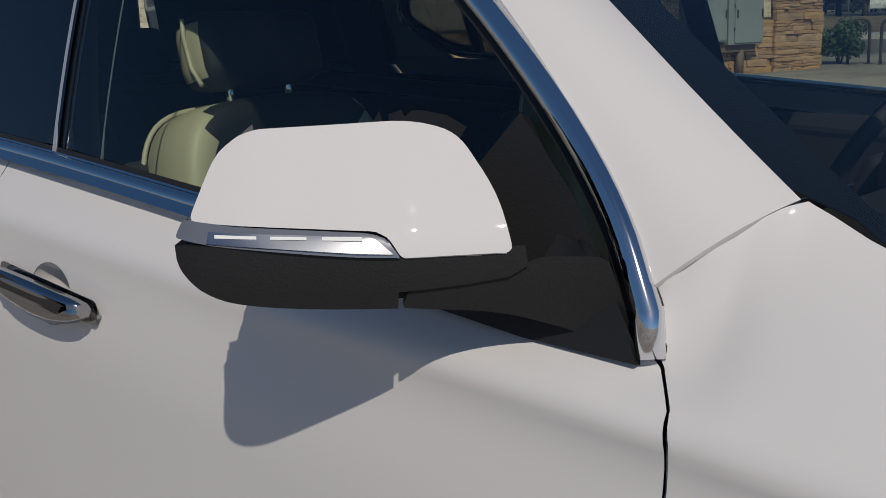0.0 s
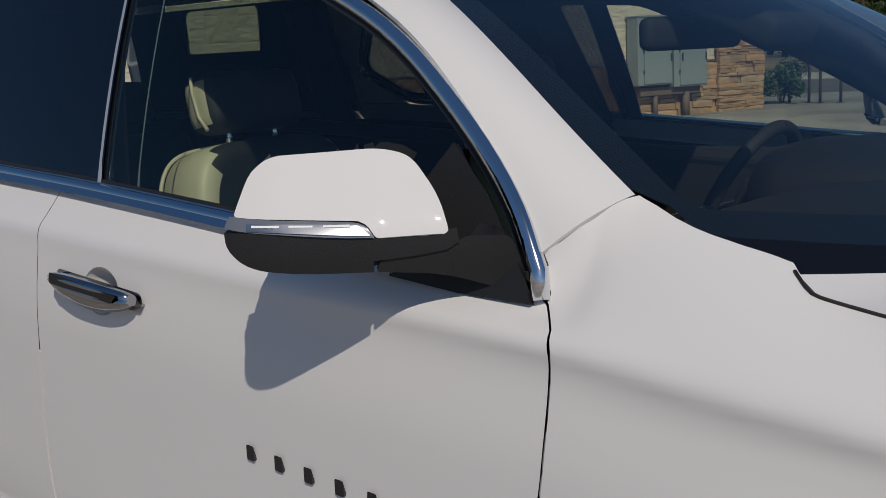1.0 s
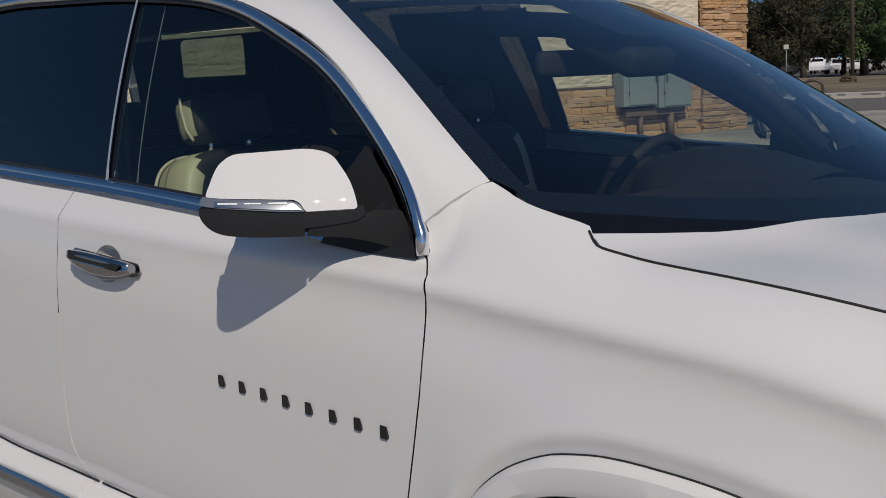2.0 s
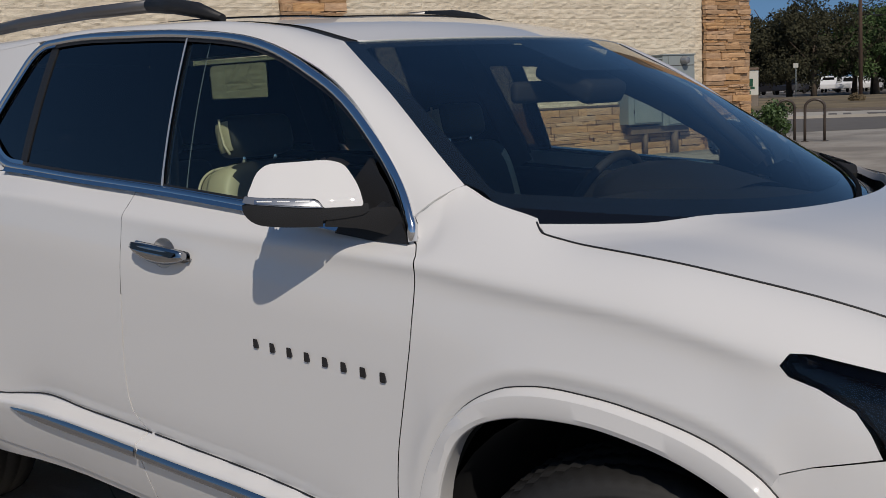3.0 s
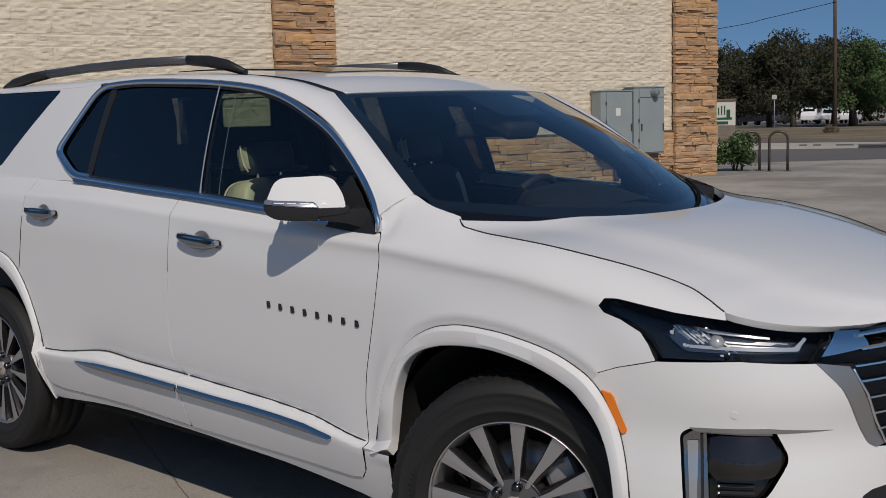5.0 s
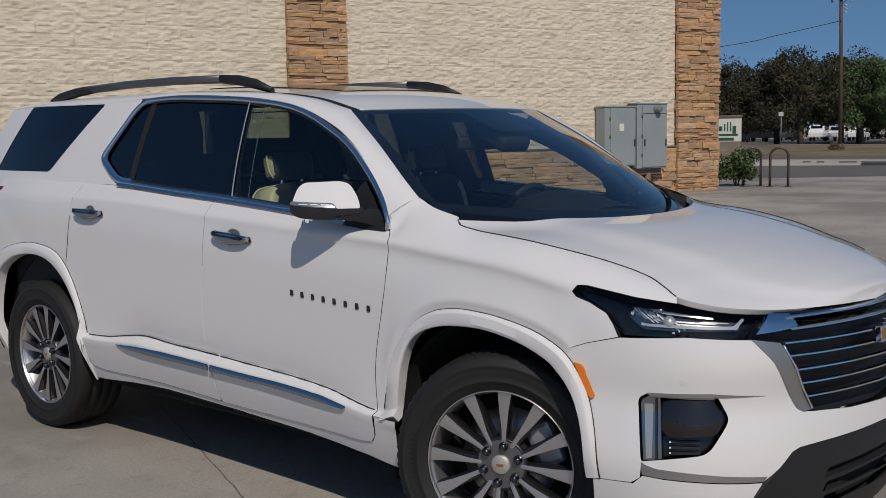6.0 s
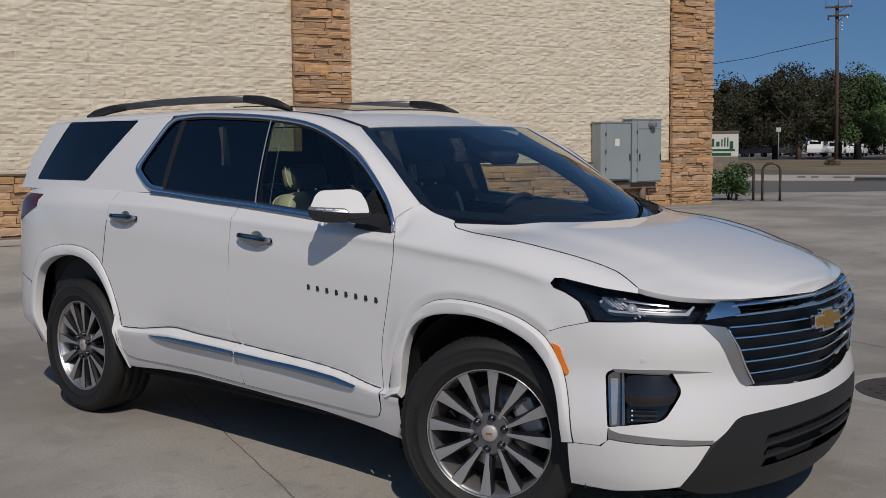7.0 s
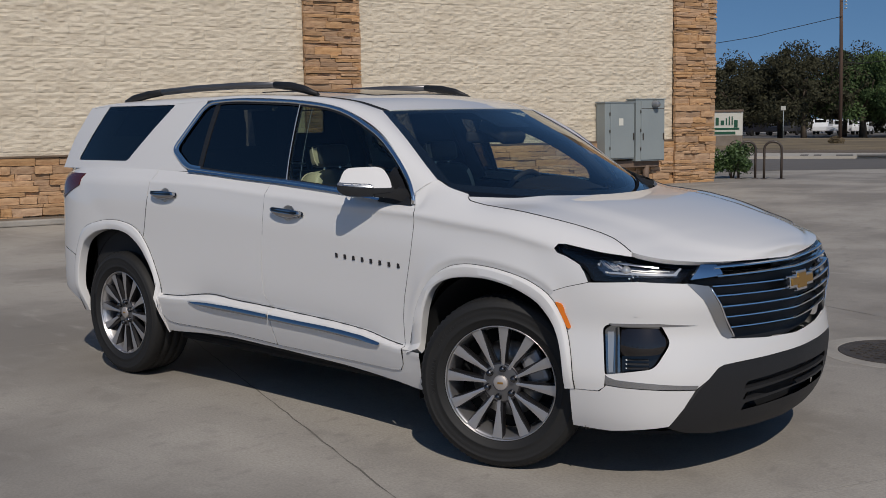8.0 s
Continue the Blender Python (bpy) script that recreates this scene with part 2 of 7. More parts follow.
# upper edge of the front wheel arch moulding, from the rear foot over the top; the wing flares out just above it
ARCH_KNOTS = [(1.016, 0.474), (1.030, 0.56), (1.055, 0.66), (1.085, 0.735), (1.125, 0.80), (1.17, 0.849), (1.225, 0.886), (1.30, 0.914), (1.39, 0.9245), (1.50, 0.919), (1.60, 0.904), (1.70, 0.879), (1.77, 0.849), (1.82, 0.818), (1.865, 0.765), (1.905, 0.685), (1.932, 0.58), (1.952, 0.432)]
_ak = np.array(ARCH_KNOTS)
_at = np.concatenate([[0], np.cumsum(np.hypot(*np.diff(_ak, axis=0).T))])
_ax, _ay = pchip(_at, _ak[:, 0]), pchip(_at, _ak[:, 1])
ARCH_LINE = np.stack([_ax(np.linspace(0, _at[-1], 140)), _ay(np.linspace(0, _at[-1], 140))], -1)


def flare(u, v):
    """How far the wing stands out beside the arch: a soft ridge a hand's breadth over the moulding, drawn in again at it."""
    u, v = np.asarray(u, float), np.asarray(v, float)
    near = (u > 0.98) & (u < 2.0) & (v < 1.06) & (v > 0.45)
    out = np.zeros(np.broadcast(u, v).shape)
    if np.any(near):
        p = np.stack([np.broadcast_to(u, out.shape)[near], np.broadcast_to(v, out.shape)[near]], -1)
        d = np.sqrt(((p[:, None, :] - ARCH_LINE[None]) ** 2).sum(-1).min(1))
        fade = smooth(0.99, 1.10, p[:, 0]) * smooth(1.90, 1.80, p[:, 0])
        out[near] = fade * (0.010 * np.exp(-np.maximum(d - 0.032, 0) / 0.045) * smooth(0.0, 0.034, d))
    return out


# a ledge runs along the doors' foot; inset of the flank by height over it
ledge_z = pchip([-1.6, -1.1, -0.88, -0.74, -0.56, -0.36, -0.03, 0.19, 0.43, 0.57, 0.71, 0.84, 0.92, 1.0, 1.6], [0.54, 0.548, 0.553, 0.562, 0.570, 0.566, 0.558, 0.550, 0.544, 0.538, 0.527, 0.507, 0.495, 0.487, 0.487])
ledge_w = pchip([-1.35, -1.1, -0.88, -0.56, -0.36, -0.03, 0.19, 0.43, 0.7, 1.0, 1.12, 1.25, 1.6], [0.20, 0.012, 0.014, 0.030, 0.022, 0.020, 0.018, 0.014, 0.012, 0.012, 0.05, 0.18, 0.20])
hollow = pchip([-1.6, -1.0, -0.6, 0.3, 0.7, 0.95, 1.6], [0.0, 0.0, 0.028, 0.028, 0.018, 0.0, 0.0])
undercut = pchip([-2.6, -1.5, -0.5, 0.4, 0.95, 1.2, 1.7, 1.95, 3.2], [0.0, 0.0, 0.0015, 0.004, 0.0085, 0.0105, 0.0105, 0.0, 0.0])
foot_in = pchip([-0.45, -0.26, -0.20, -0.10, -0.05, -0.015, 0.0, 0.1], [0.17, 0.092, 0.060, 0.023, 0.009, 0.001, 0.0, 0.0])


def side_in(u, h):
    """Inset of the flank at a height h over the ledge: foot, ledge, the hollow over it, the door."""
    k = np.clip(h / ledge_w(u), 0, 1)
    return foot_in(h) + (0.030 + hollow(u) * np.exp(-np.maximum(h - ledge_w(u), 0) / 0.055)) * np.where(k < 0.25, 0.6 * k * k / 0.25, k * 1.1333 - 0.1333)


nose_in = pchip([0.15, 0.24, 0.34, 0.48, 0.58, 0.68, 0.80, 0.90, 1.0], [0.13, 0.05, 0.015, 0.0, 0.012, 0.03, 0.015, 0.02, 0.04])


def lower(u, v):
    """Lower body: u runs along the plan outline (u = x on the flank), v is the height, and past the shoulder the way over its round."""
    u, v = np.asarray(u, float), np.asarray(v, float)
    zc = crease_z(u)
    over, low = np.maximum(v - zc, 0), np.minimum(v, zc)
    lean0, lean1, bend = 0.20, crease_lean(u), crease_bend(u)
    z, d = low + 0.0, 0.62 * np.maximum(low - zc + 0.16, 0) ** 2
    below = np.maximum(zc - low, 0) / 0.05
    d = d + undercut(u) * below * np.exp(1 - below)
    for k in range(20):
        q = over * (k + 0.5) / 20
        a = np.minimum(lean0 + (lean1 - lean0) * smooth(0, 0.03, q) + bend * q, 1.5)
        z, d = z + np.cos(a) * over / 20, d + np.sin(a) * over / 20
    f = smooth(1.75, 2.35, u)
    d = d + (1 - f) * side_in(u, low - ledge_z(u)) + f * nose_in(low) - flare(u, v)
    e = 1e-3
    tx, ty = out_x(u + e) - out_x(u - e), -(out_y(u + e) - out_y(u - e))
    n = np.hypot(tx, ty)
    nx, ny = ty / n, -tx / n
    return np.stack([out_x(u) - nx * d, -out_y(u) - ny * d, z], -1)


glass_y = pchip([-2.7, -2.3, -1.8, -1.0, 0.0, 0.6, 1.1], [0.79, 0.855, 0.895, 0.912, 0.912, 0.905, 0.895])


def upper(x, z):
    """Glasshouse flank, leaning in towards the roof."""
    x, z = np.asarray(x, float), np.asarray(z, float)
    h = z - 1.2
    return np.stack([x, -(glass_y(x) - 0.27 * h - 0.22 * h * h), z], -1)


WIN_FOOT = pchip([-2.6, -1.2, -0.877, -0.375, 0.06, 0.47, 1.006, 1.3], [1.305, 1.305, 1.300, 1.272, 1.248, 1.2175, 1.173, 1.17])   # foot of the windows
_bu = np.linspace(-2.6, 1.06, 60)
_bv = []
for _u in _bu:
    _t = np.linspace(0, 0.3, 200)
    _z = lower(np.full(200, _u), crease_z(_u) + _t)[:, 2]
    _bv.append(float(crease_z(_u) + np.interp(WIN_FOOT(_u), _z, _t)))
belt = pchip(_bu, _bv)                                       # where the flank meets the windows


def across(s, q, mid, edge, power=2.0):
    """A crowned sheet: a centre line, an edge line, q from -1 to 1 between the two edges."""
    s, q = np.asarray(s, float), np.asarray(q, float)
    w = np.abs(q) ** power
    x, z = mid[0](s) * (1 - w) + edge[0](s) * w, mid[1](s) * (1 - w) + edge[2](s) * w
    return np.stack([x, -q * edge[1](s), z], -1)


S4 = [0, 0.33, 0.67, 1.0]
screen_mid = (pchip(S4, [1.60, 1.31, 1.01, 0.70]), pchip(S4, [1.165, 1.335, 1.50, 1.640]))
screen_edge = (pchip(S4, [1.13, 0.955, 0.75, 0.54]), pchip(S4, [0.825, 0.775, 0.712, 0.645]), pchip(S4, [1.245, 1.37, 1.51, 1.632]))


def screen(s, q):
    return across(s, q, screen_mid, screen_edge, 1.9)


S7 = [0, 0.25, 0.6, 1.2, 2.0, 2.7, 3.0]
roof_mid = (pchip(S7, [0.70, 0.46, 0.1, -0.6, -1.4, -2.05, -2.33]), pchip(S7, [1.640, 1.702, 1.748, 1.78, 1.776, 1.757, 1.737]))
roof_edge = (pchip(S7, [0.54, 0.34, 0.04, -0.62, -1.4, -1.98, -2.22]), pchip(S7, [0.645, 0.66, 0.665, 0.665, 0.65, 0.625, 0.60]), pchip(S7, [1.632, 1.684, 1.717, 1.742, 1.742, 1.732, 1.715]))


def roof(s, q):
    return across(s, q, roof_mid, roof_edge, 1.9)


hood_v = pchip([1.264, 1.30, 1.345, 1.53, 1.72, 1.87, 1.99, 2.075, 2.135, 2.2, 2.48, 2.85, FRONT_U], [1.288, 1.254, 1.249, 1.228, 1.203, 1.182, 1.157, 1.128, 1.078, 1.024, 0.983, 0.963, 0.951])


def hood_rim(u):
    return lower(u, hood_v(u))


hood_cx = pchip([1.2, 1.5, 1.8, 2.1, 2.35, 2.6, 2.9, FRONT_U], [1.56, 1.74, 1.97, 2.17, 2.30, 2.39, 2.455, float(out_x(FRONT_U)) - 0.075])
hood_cz = pchip([1.2, 1.5, 1.8, 2.1, 2.35, 2.6, 2.9, FRONT_U], [1.205, 1.185, 1.14, 1.09, 1.05, 1.015, 0.982, 0.955])


def hood(u, q):
    """Bonnet: u along its edge, as on the flank; q from -1 to 1 across."""
    u, q = np.asarray(u, float), np.asarray(q, float)
    e = hood_rim(u)
    w = np.abs(q) ** 2.2
    bulge = 0.014 * smooth(0.80, 0.60, np.abs(q)) * smooth(FRONT_U, FRONT_U - 0.9, u)
    return np.stack([hood_cx(u) * (1 - w) + e[..., 0] * w, -q * e[..., 1], hood_cz(u) * (1 - w) + e[..., 2] * w + bulge - 0.014 * smooth(FRONT_U, FRONT_U - 0.9, u) * (1 - w)], -1)


def nose(u, v):
    """The lower body carried on round the front to the other side."""
    u = np.asarray(u, float)
    far = u > FRONT_U
    p = lower(np.where(far, 2 * FRONT_U - u, u), v)
    return np.stack([p[..., 0], np.where(far, -p[..., 1], p[..., 1]), p[..., 2]], -1)


# door mirror: plan curve of its front, from the outer end to the door
MIR_X = [0.668, 0.70, 0.735, 0.79, 0.846, 0.902, 0.95, 0.985, 1.02]
MIR_Y = [-1.128, -1.128, -1.112, -1.070, -1.021, -0.958, -0.920, -0.905, -0.896]
_mr = np.concatenate([[0], np.cumsum(np.hypot(np.diff(MIR_X), np.diff(MIR_Y)))])
_mr = _mr - _mr[4]
mir_x, mir_y = pchip(_mr, MIR_X), pchip(_mr, MIR_Y)


def mirror_front(s, z, lean=0.50):
    s, z = np.asarray(s, float), np.asarray(z, float)
    e = 1e-3
    tx, ty = mir_x(s + e) - mir_x(s - e), mir_y(s + e) - mir_y(s - e)
    n = np.hypot(tx, ty)
    h = z - 1.26
    d = np.where(h > 0, lean * h * smooth(0.0, 0.012, h) + 0.4 * h * h, 2.2 * h * h)
    return np.stack([mir_x(s) - ty / n * d, mir_y(s) + tx / n * d, z], -1)


def mirror_base(s, z):
    return mirror_front(s, z, 0.0)


# ---- tools for building ----
def part(name, bm, mat, parent=None, label="", smooth_faces=None):
    me = bpy.data.meshes.new(name)
    if smooth_faces is not None:
        for f in bm.faces:
            f.smooth = smooth_faces
    bm.to_mesh(me)
    bm.free()
    for m in (mat if isinstance(mat, (list, tuple)) else [mat]):
        me.materials.append(m)
    ob = new(name, me)
    if parent is not None:
        ob.parent = parent
    return tagged(ob, label)


def thing(name, label, category, at=None, group="", kind=""):
    ob = new(name)
    ob.empty_display_size = 0.1
    if at is not None:
        ob.matrix_basis = at
    return tagged(ob, label, category, group, kind)


def inside(poly, x, y):
    hit, j = False, len(poly) - 1
    for i in range(len(poly)):
        (xi, yi), (xj, yj) = poly[i], poly[j]
        if (yi > y) != (yj > y) and x < (xj - xi) * (y - yi) / (yj - yi) + xi:
            hit = not hit
        j = i
    return hit


def rounded(pts, n=5):
    """A polygon with rounded corners: points (x, y, radius)."""
    out, k = [], len(pts)
    for i, p in enumerate(pts):
        r = p[2] if len(p) > 2 else 0
        b = Vector(p[:2])
        if r <= 0:
            out.append(tuple(b)); continue
        a, c = Vector(pts[i - 1][:2]), Vector(pts[(i + 1) % k][:2])
        ra, rc = min(r, (a - b).length * 0.48), min(r, (c - b).length * 0.48)
        p0, p2 = b + (a - b).normalized() * ra, b + (c - b).normalized() * rc
        for j in range(n + 1):
            t = j / n
            out.append(tuple(p0 * (1 - t) ** 2 + b * 2 * t * (1 - t) + p2 * t * t))
    return out


def inset(poly, d):
    """A polygon moved inwards by d (outwards: minus)."""
    area = sum(poly[i - 1][0] * poly[i][1] - poly[i][0] * poly[i - 1][1] for i in range(len(poly)))
    sgn, out, k = (1 if area > 0 else -1), [], len(poly)
    for i in range(k):
        a, b, c = Vector(poly[i - 1]), Vector(poly[i]), Vector(poly[(i + 1) % k])
        e1, e2 = (b - a), (c - b)
        if e1.length < 1e-7: e1 = e2
        if e2.length < 1e-7: e2 = e1
        n1, n2 = Vector((-e1.y, e1.x)).normalized(), Vector((-e2.y, e2.x)).normalized()
        m = n1 + n2
        m = m / max(m.length_squared / 2, 0.5)
        out.append(tuple(b + m * d * sgn))
    return out


SHEETS = {}


def sheet(F, poly, step=0.03, holes=(), off=0.0, edge=0.012, mirror=False, step_v=None):
    """A sheet, or for mirror=True its image on the car's other side."""
    key = (F, tuple(poly), tuple(map(tuple, holes)), off, edge, step)
    if key not in SHEETS:
        me = bpy.data.meshes.new("sheet")
        bm = cut_sheet(F, poly, step, holes, off, edge, step_v)
        bm.to_mesh(me)
        bm.free()
        SHEETS[key] = me
    bm = bmesh.new()
    bm.from_mesh(SHEETS[key])
    if mirror:
        for v in bm.verts:
            v.co.y = -v.co.y
        bmesh.ops.reverse_faces(bm, faces=list(bm.faces))
    return bm


def cut_sheet(F, poly, step, holes, off, edge, step_v):
    """The part of the surface F(u, v) inside a polygon, lifted by off, with its rim turned in by edge."""
    us, vs = [p[0] for p in poly], [p[1] for p in poly]
    u0, u1, v0, v1 = min(us), max(us), min(vs), max(vs)
    nu, nv = max(1, math.ceil((u1 - u0) / step)), max(1, math.ceil((v1 - v0) / (step_v or step)))
    bm = bmesh.new()
    g = [[bm.verts.new((u0 + (u1 - u0) * i / nu, v0 + (v1 - v0) * j / nv, 0)) for j in range(nv + 1)] for i in range(nu + 1)]
    for i in range(nu):
        for j in range(nv):
            bm.faces.new((g[i][j], g[i + 1][j], g[i + 1][j + 1], g[i][j + 1]))
    for loop in (poly, *holes):
        for i in range(len(loop)):
            a, b = loop[i - 1], loop[i]
            if math.hypot(b[0] - a[0], b[1] - a[1]) < 1e-6:
                continue
            lo = (min(a[0], b[0]) - 1e-5, min(a[1], b[1]) - 1e-5)
            hi = (max(a[0], b[0]) + 1e-5, max(a[1], b[1]) + 1e-5)
            near = set()
            for f in bm.faces:
                xs, ys = [v.co.x for v in f.verts], [v.co.y for v in f.verts]
                if min(xs) <= hi[0] and max(xs) >= lo[0] and min(ys) <= hi[1] and max(ys) >= lo[1]:
                    near.add(f)
            geom = list(near) + list({e for f in near for e in f.edges}) + list({v for f in near for v in f.verts})
            bmesh.ops.bisect_plane(bm, geom=geom, dist=1e-6, plane_co=(*a, 0), plane_no=(b[1] - a[1], a[0] - b[0], 0))
    gone = []
    for f in bm.faces:
        c = f.calc_center_median()
        if not inside(poly, c.x, c.y) or any(inside(h, c.x, c.y) for h in holes):
            gone.append(f)
    bmesh.ops.delete(bm, geom=gone, context="FACES")
    bmesh.ops.delete(bm, geom=[v for v in bm.verts if not v.link_faces], context="VERTS")
    bm.verts.ensure_lookup_table(); bm.verts.index_update()
    if not bm.verts:
        return bm
    uv = np.array([v.co[:2] for v in bm.verts])
    P, N = settle(F, uv)
    for v, p, n in zip(bm.verts, P, N):
        v.co = p + n * off
    for f in bm.faces:
        f.smooth = True
    if edge:
        rim = [e for e in bm.edges if e.is_boundary]
        for e in rim:
            e.smooth = False
        count = len(N)
        made = bmesh.ops.extrude_edge_only(bm, edges=rim)["geom"]
        for v in made:
            if isinstance(v, bmesh.types.BMVert):
                old = [e.other_vert(v) for e in v.link_edges if e.other_vert(v).index < count and e.other_vert(v).index >= 0 and (e.other_vert(v).co - v.co).length < 1e-7]
                if old:
                    v.co = v.co - Vector(N[old[0].index]) * edge
    return bm


def settle(F, uv):
    e = 1e-4
    P = F(uv[:, 0], uv[:, 1])
    du = F(uv[:, 0] + e, uv[:, 1]) - F(uv[:, 0] - e, uv[:, 1])
    dv = F(uv[:, 0], uv[:, 1] + e) - F(uv[:, 0], uv[:, 1] - e)
    n = np.cross(du, dv)
    return P, n / np.maximum(np.linalg.norm(n, axis=1, keepdims=True), 1e-12)


def box(bm, size, m=Matrix(), bevel=0.0, seg=2):
    made = bmesh.ops.create_cube(bm, size=1.0, matrix=m @ Matrix.Diagonal((*size, 1)))["verts"]
    if bevel:
        edges = list({e for v in made for e in v.link_edges})
        bmesh.ops.bevel(bm, geom=edges, offset=bevel, segments=seg, affect="EDGES", profile=0.5)


def boxed(size, m=Matrix(), bevel=0.0, seg=2):
    bm = bmesh.new()
    box(bm, size, m, bevel, seg)
    return bm


def tube(bm, pts, r, n=8, caps=True, flat=1.0):
    """A pipe along points; r a number or one for each point."""
    pts = [Vector(p) for p in pts]
    rs = r if isinstance(r, (list, tuple)) else [r] * len(pts)
    rings, side = [], None
    for i, p in enumerate(pts):
        d = (pts[min(i + 1, len(pts) - 1)] - pts[max(i - 1, 0)]).normalized()
        side = (side - d * side.dot(d)) if side else d.orthogonal()
        side.normalize()
        up = d.cross(side)
        rings.append([bm.verts.new(p + (side * math.cos(2 * math.pi * k / n) + up * math.sin(2 * math.pi * k / n) * flat) * rs[i]) for k in range(n)])
    for a, b in zip(rings, rings[1:]):
        for k in range(n):
            bm.faces.new((a[k], a[(k + 1) % n], b[(k + 1) % n], b[k])).smooth = True
    if caps:
        bm.faces.new(rings[0][::-1]); bm.faces.new(rings[-1])


def piped(pts, r, n=8, flat=1.0):
    bm = bmesh.new()
    tube(bm, pts, r, n, True, flat)
    return bm


def lathe(bm, prof, n=64, axis="y", closed=False):
    """A body of revolution about the y axis: points (y, radius)."""
    rings = []
    for y, r in prof:
        rings.append([bm.verts.new((r * math.cos(2 * math.pi * k / n), y, r * math.sin(2 * math.pi * k / n))) for k in range(n)])
    pairs = list(zip(rings, rings[1:])) + ([(rings[-1], rings[0])] if closed else [])
    for a, b in pairs:
        for k in range(n):
            bm.faces.new((a[k], b[k], b[(k + 1) % n], a[(k + 1) % n])).smooth = True
    return rings


def turned(prof, n=64, closed=False):
    bm = bmesh.new()
    lathe(bm, prof, n, closed=closed)
    bmesh.ops.recalc_face_normals(bm, faces=list(bm.faces))
    return bm


def prism(poly, z0, z1, plane="xz", bevel=0.0):
    """A polygon given thickness: plane xz is pushed along y, xy along z, yz along x."""
    put = {"xz": lambda a, b, c: (a, c, b), "xy": lambda a, b, c: (a, b, c), "yz": lambda a, b, c: (c, a, b)}[plane]
    bm = bmesh.new()
    lo = [bm.verts.new(put(a, b, z0)) for a, b in poly]
    hi = [bm.verts.new(put(a, b, z1)) for a, b in poly]
    bm.faces.new(lo[::-1]); top_face = bm.faces.new(hi)
    for i in range(len(poly)):
        bm.faces.new((lo[i - 1], lo[i], hi[i], hi[i - 1]))
    bmesh.ops.recalc_face_normals(bm, faces=list(bm.faces))
    if bevel:
        bmesh.ops.bevel(bm, geom=list(bm.edges), offset=bevel, segments=2, affect="EDGES", profile=0.5)
    return bm


def soft(pts, n=6):
    """A smooth open line through a few points (Catmull-Rom)."""
    p = [Vector(pts[0]) * 2 - Vector(pts[1])] + [Vector(q) for q in pts] + [Vector(pts[-1]) * 2 - Vector(pts[-2])]
    out = []
    for i in range(1, len(p) - 2):
        for k in range(n):
            t = k / n
            a, b, c, d = p[i - 1:i + 3]
            out.append(tuple(0.5 * ((2 * b) + (c - a) * t + (2 * a - 5 * b + 4 * c - d) * t * t + (3 * b - a - 3 * c + d) * t ** 3)))
    return out + [tuple(p[-2])]


def clipped(poly, keep):
    """The part of a polygon on which keep is positive; keep is linear."""
    out = []
    for a, b in zip(poly, poly[1:] + poly[:1]):
        ka, kb = keep(a), keep(b)
        if ka >= 0:
            out.append(tuple(a))
        if (ka >= 0) != (kb >= 0):
            t = ka / (ka - kb)
            out.append((a[0] + (b[0] - a[0]) * t, a[1] + (b[1] - a[1]) * t))
    return out

# ---- ground, road and verge ----
def ground_z(x, y):
    return 0.10 * float(smooth(3, 18, y)) - 0.40 * float(smooth(73, 86, y))


def ground_sheet():
    bm = bmesh.new()
    ys = [-2000, -400, -60, -20, -8] + [-4 + i for i in range(26)] + [24, 30, 40, 60, 70, 73, 76, 79, 82, 86, 110, 200, 500, 2000]
    xs = [-2000, -600, -200, -80, -40, -25, -15, -10, -5, 0, 5, 10, 20, 40, 80, 200, 600, 2000]
    g = [[bm.verts.new((x, y, ground_z(x, y))) for y in ys] for x in xs]
    for i in range(len(xs) - 1):
        for j in range(len(ys) - 1):
            bm.faces.new((g[i][j], g[i + 1][j], g[i + 1][j + 1], g[i][j + 1])).smooth = True
    return bm


tagged(part("ground", ground_sheet(), CONCRETE), "pale worn concrete lot with stains and hairline cracks", "ground", kind="structure")


def band_between(name, a, b, z, mat, label, category, depth=0.0):
    """A strip of ground between two lines in plan, each given by two points and carried on both ways."""
    def far(p, q, k):
        return (p[0] + (q[0] - p[0]) * k, p[1] + (q[1] - p[1]) * k)
    bm = bmesh.new()
    ks = [-14, -6, -3, -1, -0.3, 0, 0.5, 1, 1.6, 3, 6, 14]
    lo = [bm.verts.new((*far(*a, k), z)) for k in ks]
    hi = [bm.verts.new((*far(*b, k), z)) for k in ks]
    for i in range(len(ks) - 1):
        bm.faces.new((lo[i], lo[i + 1], hi[i + 1], hi[i]))
    if depth:
        dn = [bm.verts.new((v.co.x, v.co.y, z - depth)) for v in lo]
        for i in range(len(ks) - 1):
            bm.faces.new((dn[i], dn[i + 1], lo[i + 1], lo[i]))
    bmesh.ops.recalc_face_normals(bm, faces=list(bm.faces))
    for f in bm.faces:
        if abs(f.normal.z) > 0.5 and f.normal.z < 0:
            f.normal_flip()
    return tagged(part(name, bm, mat), label, category, kind="structure")


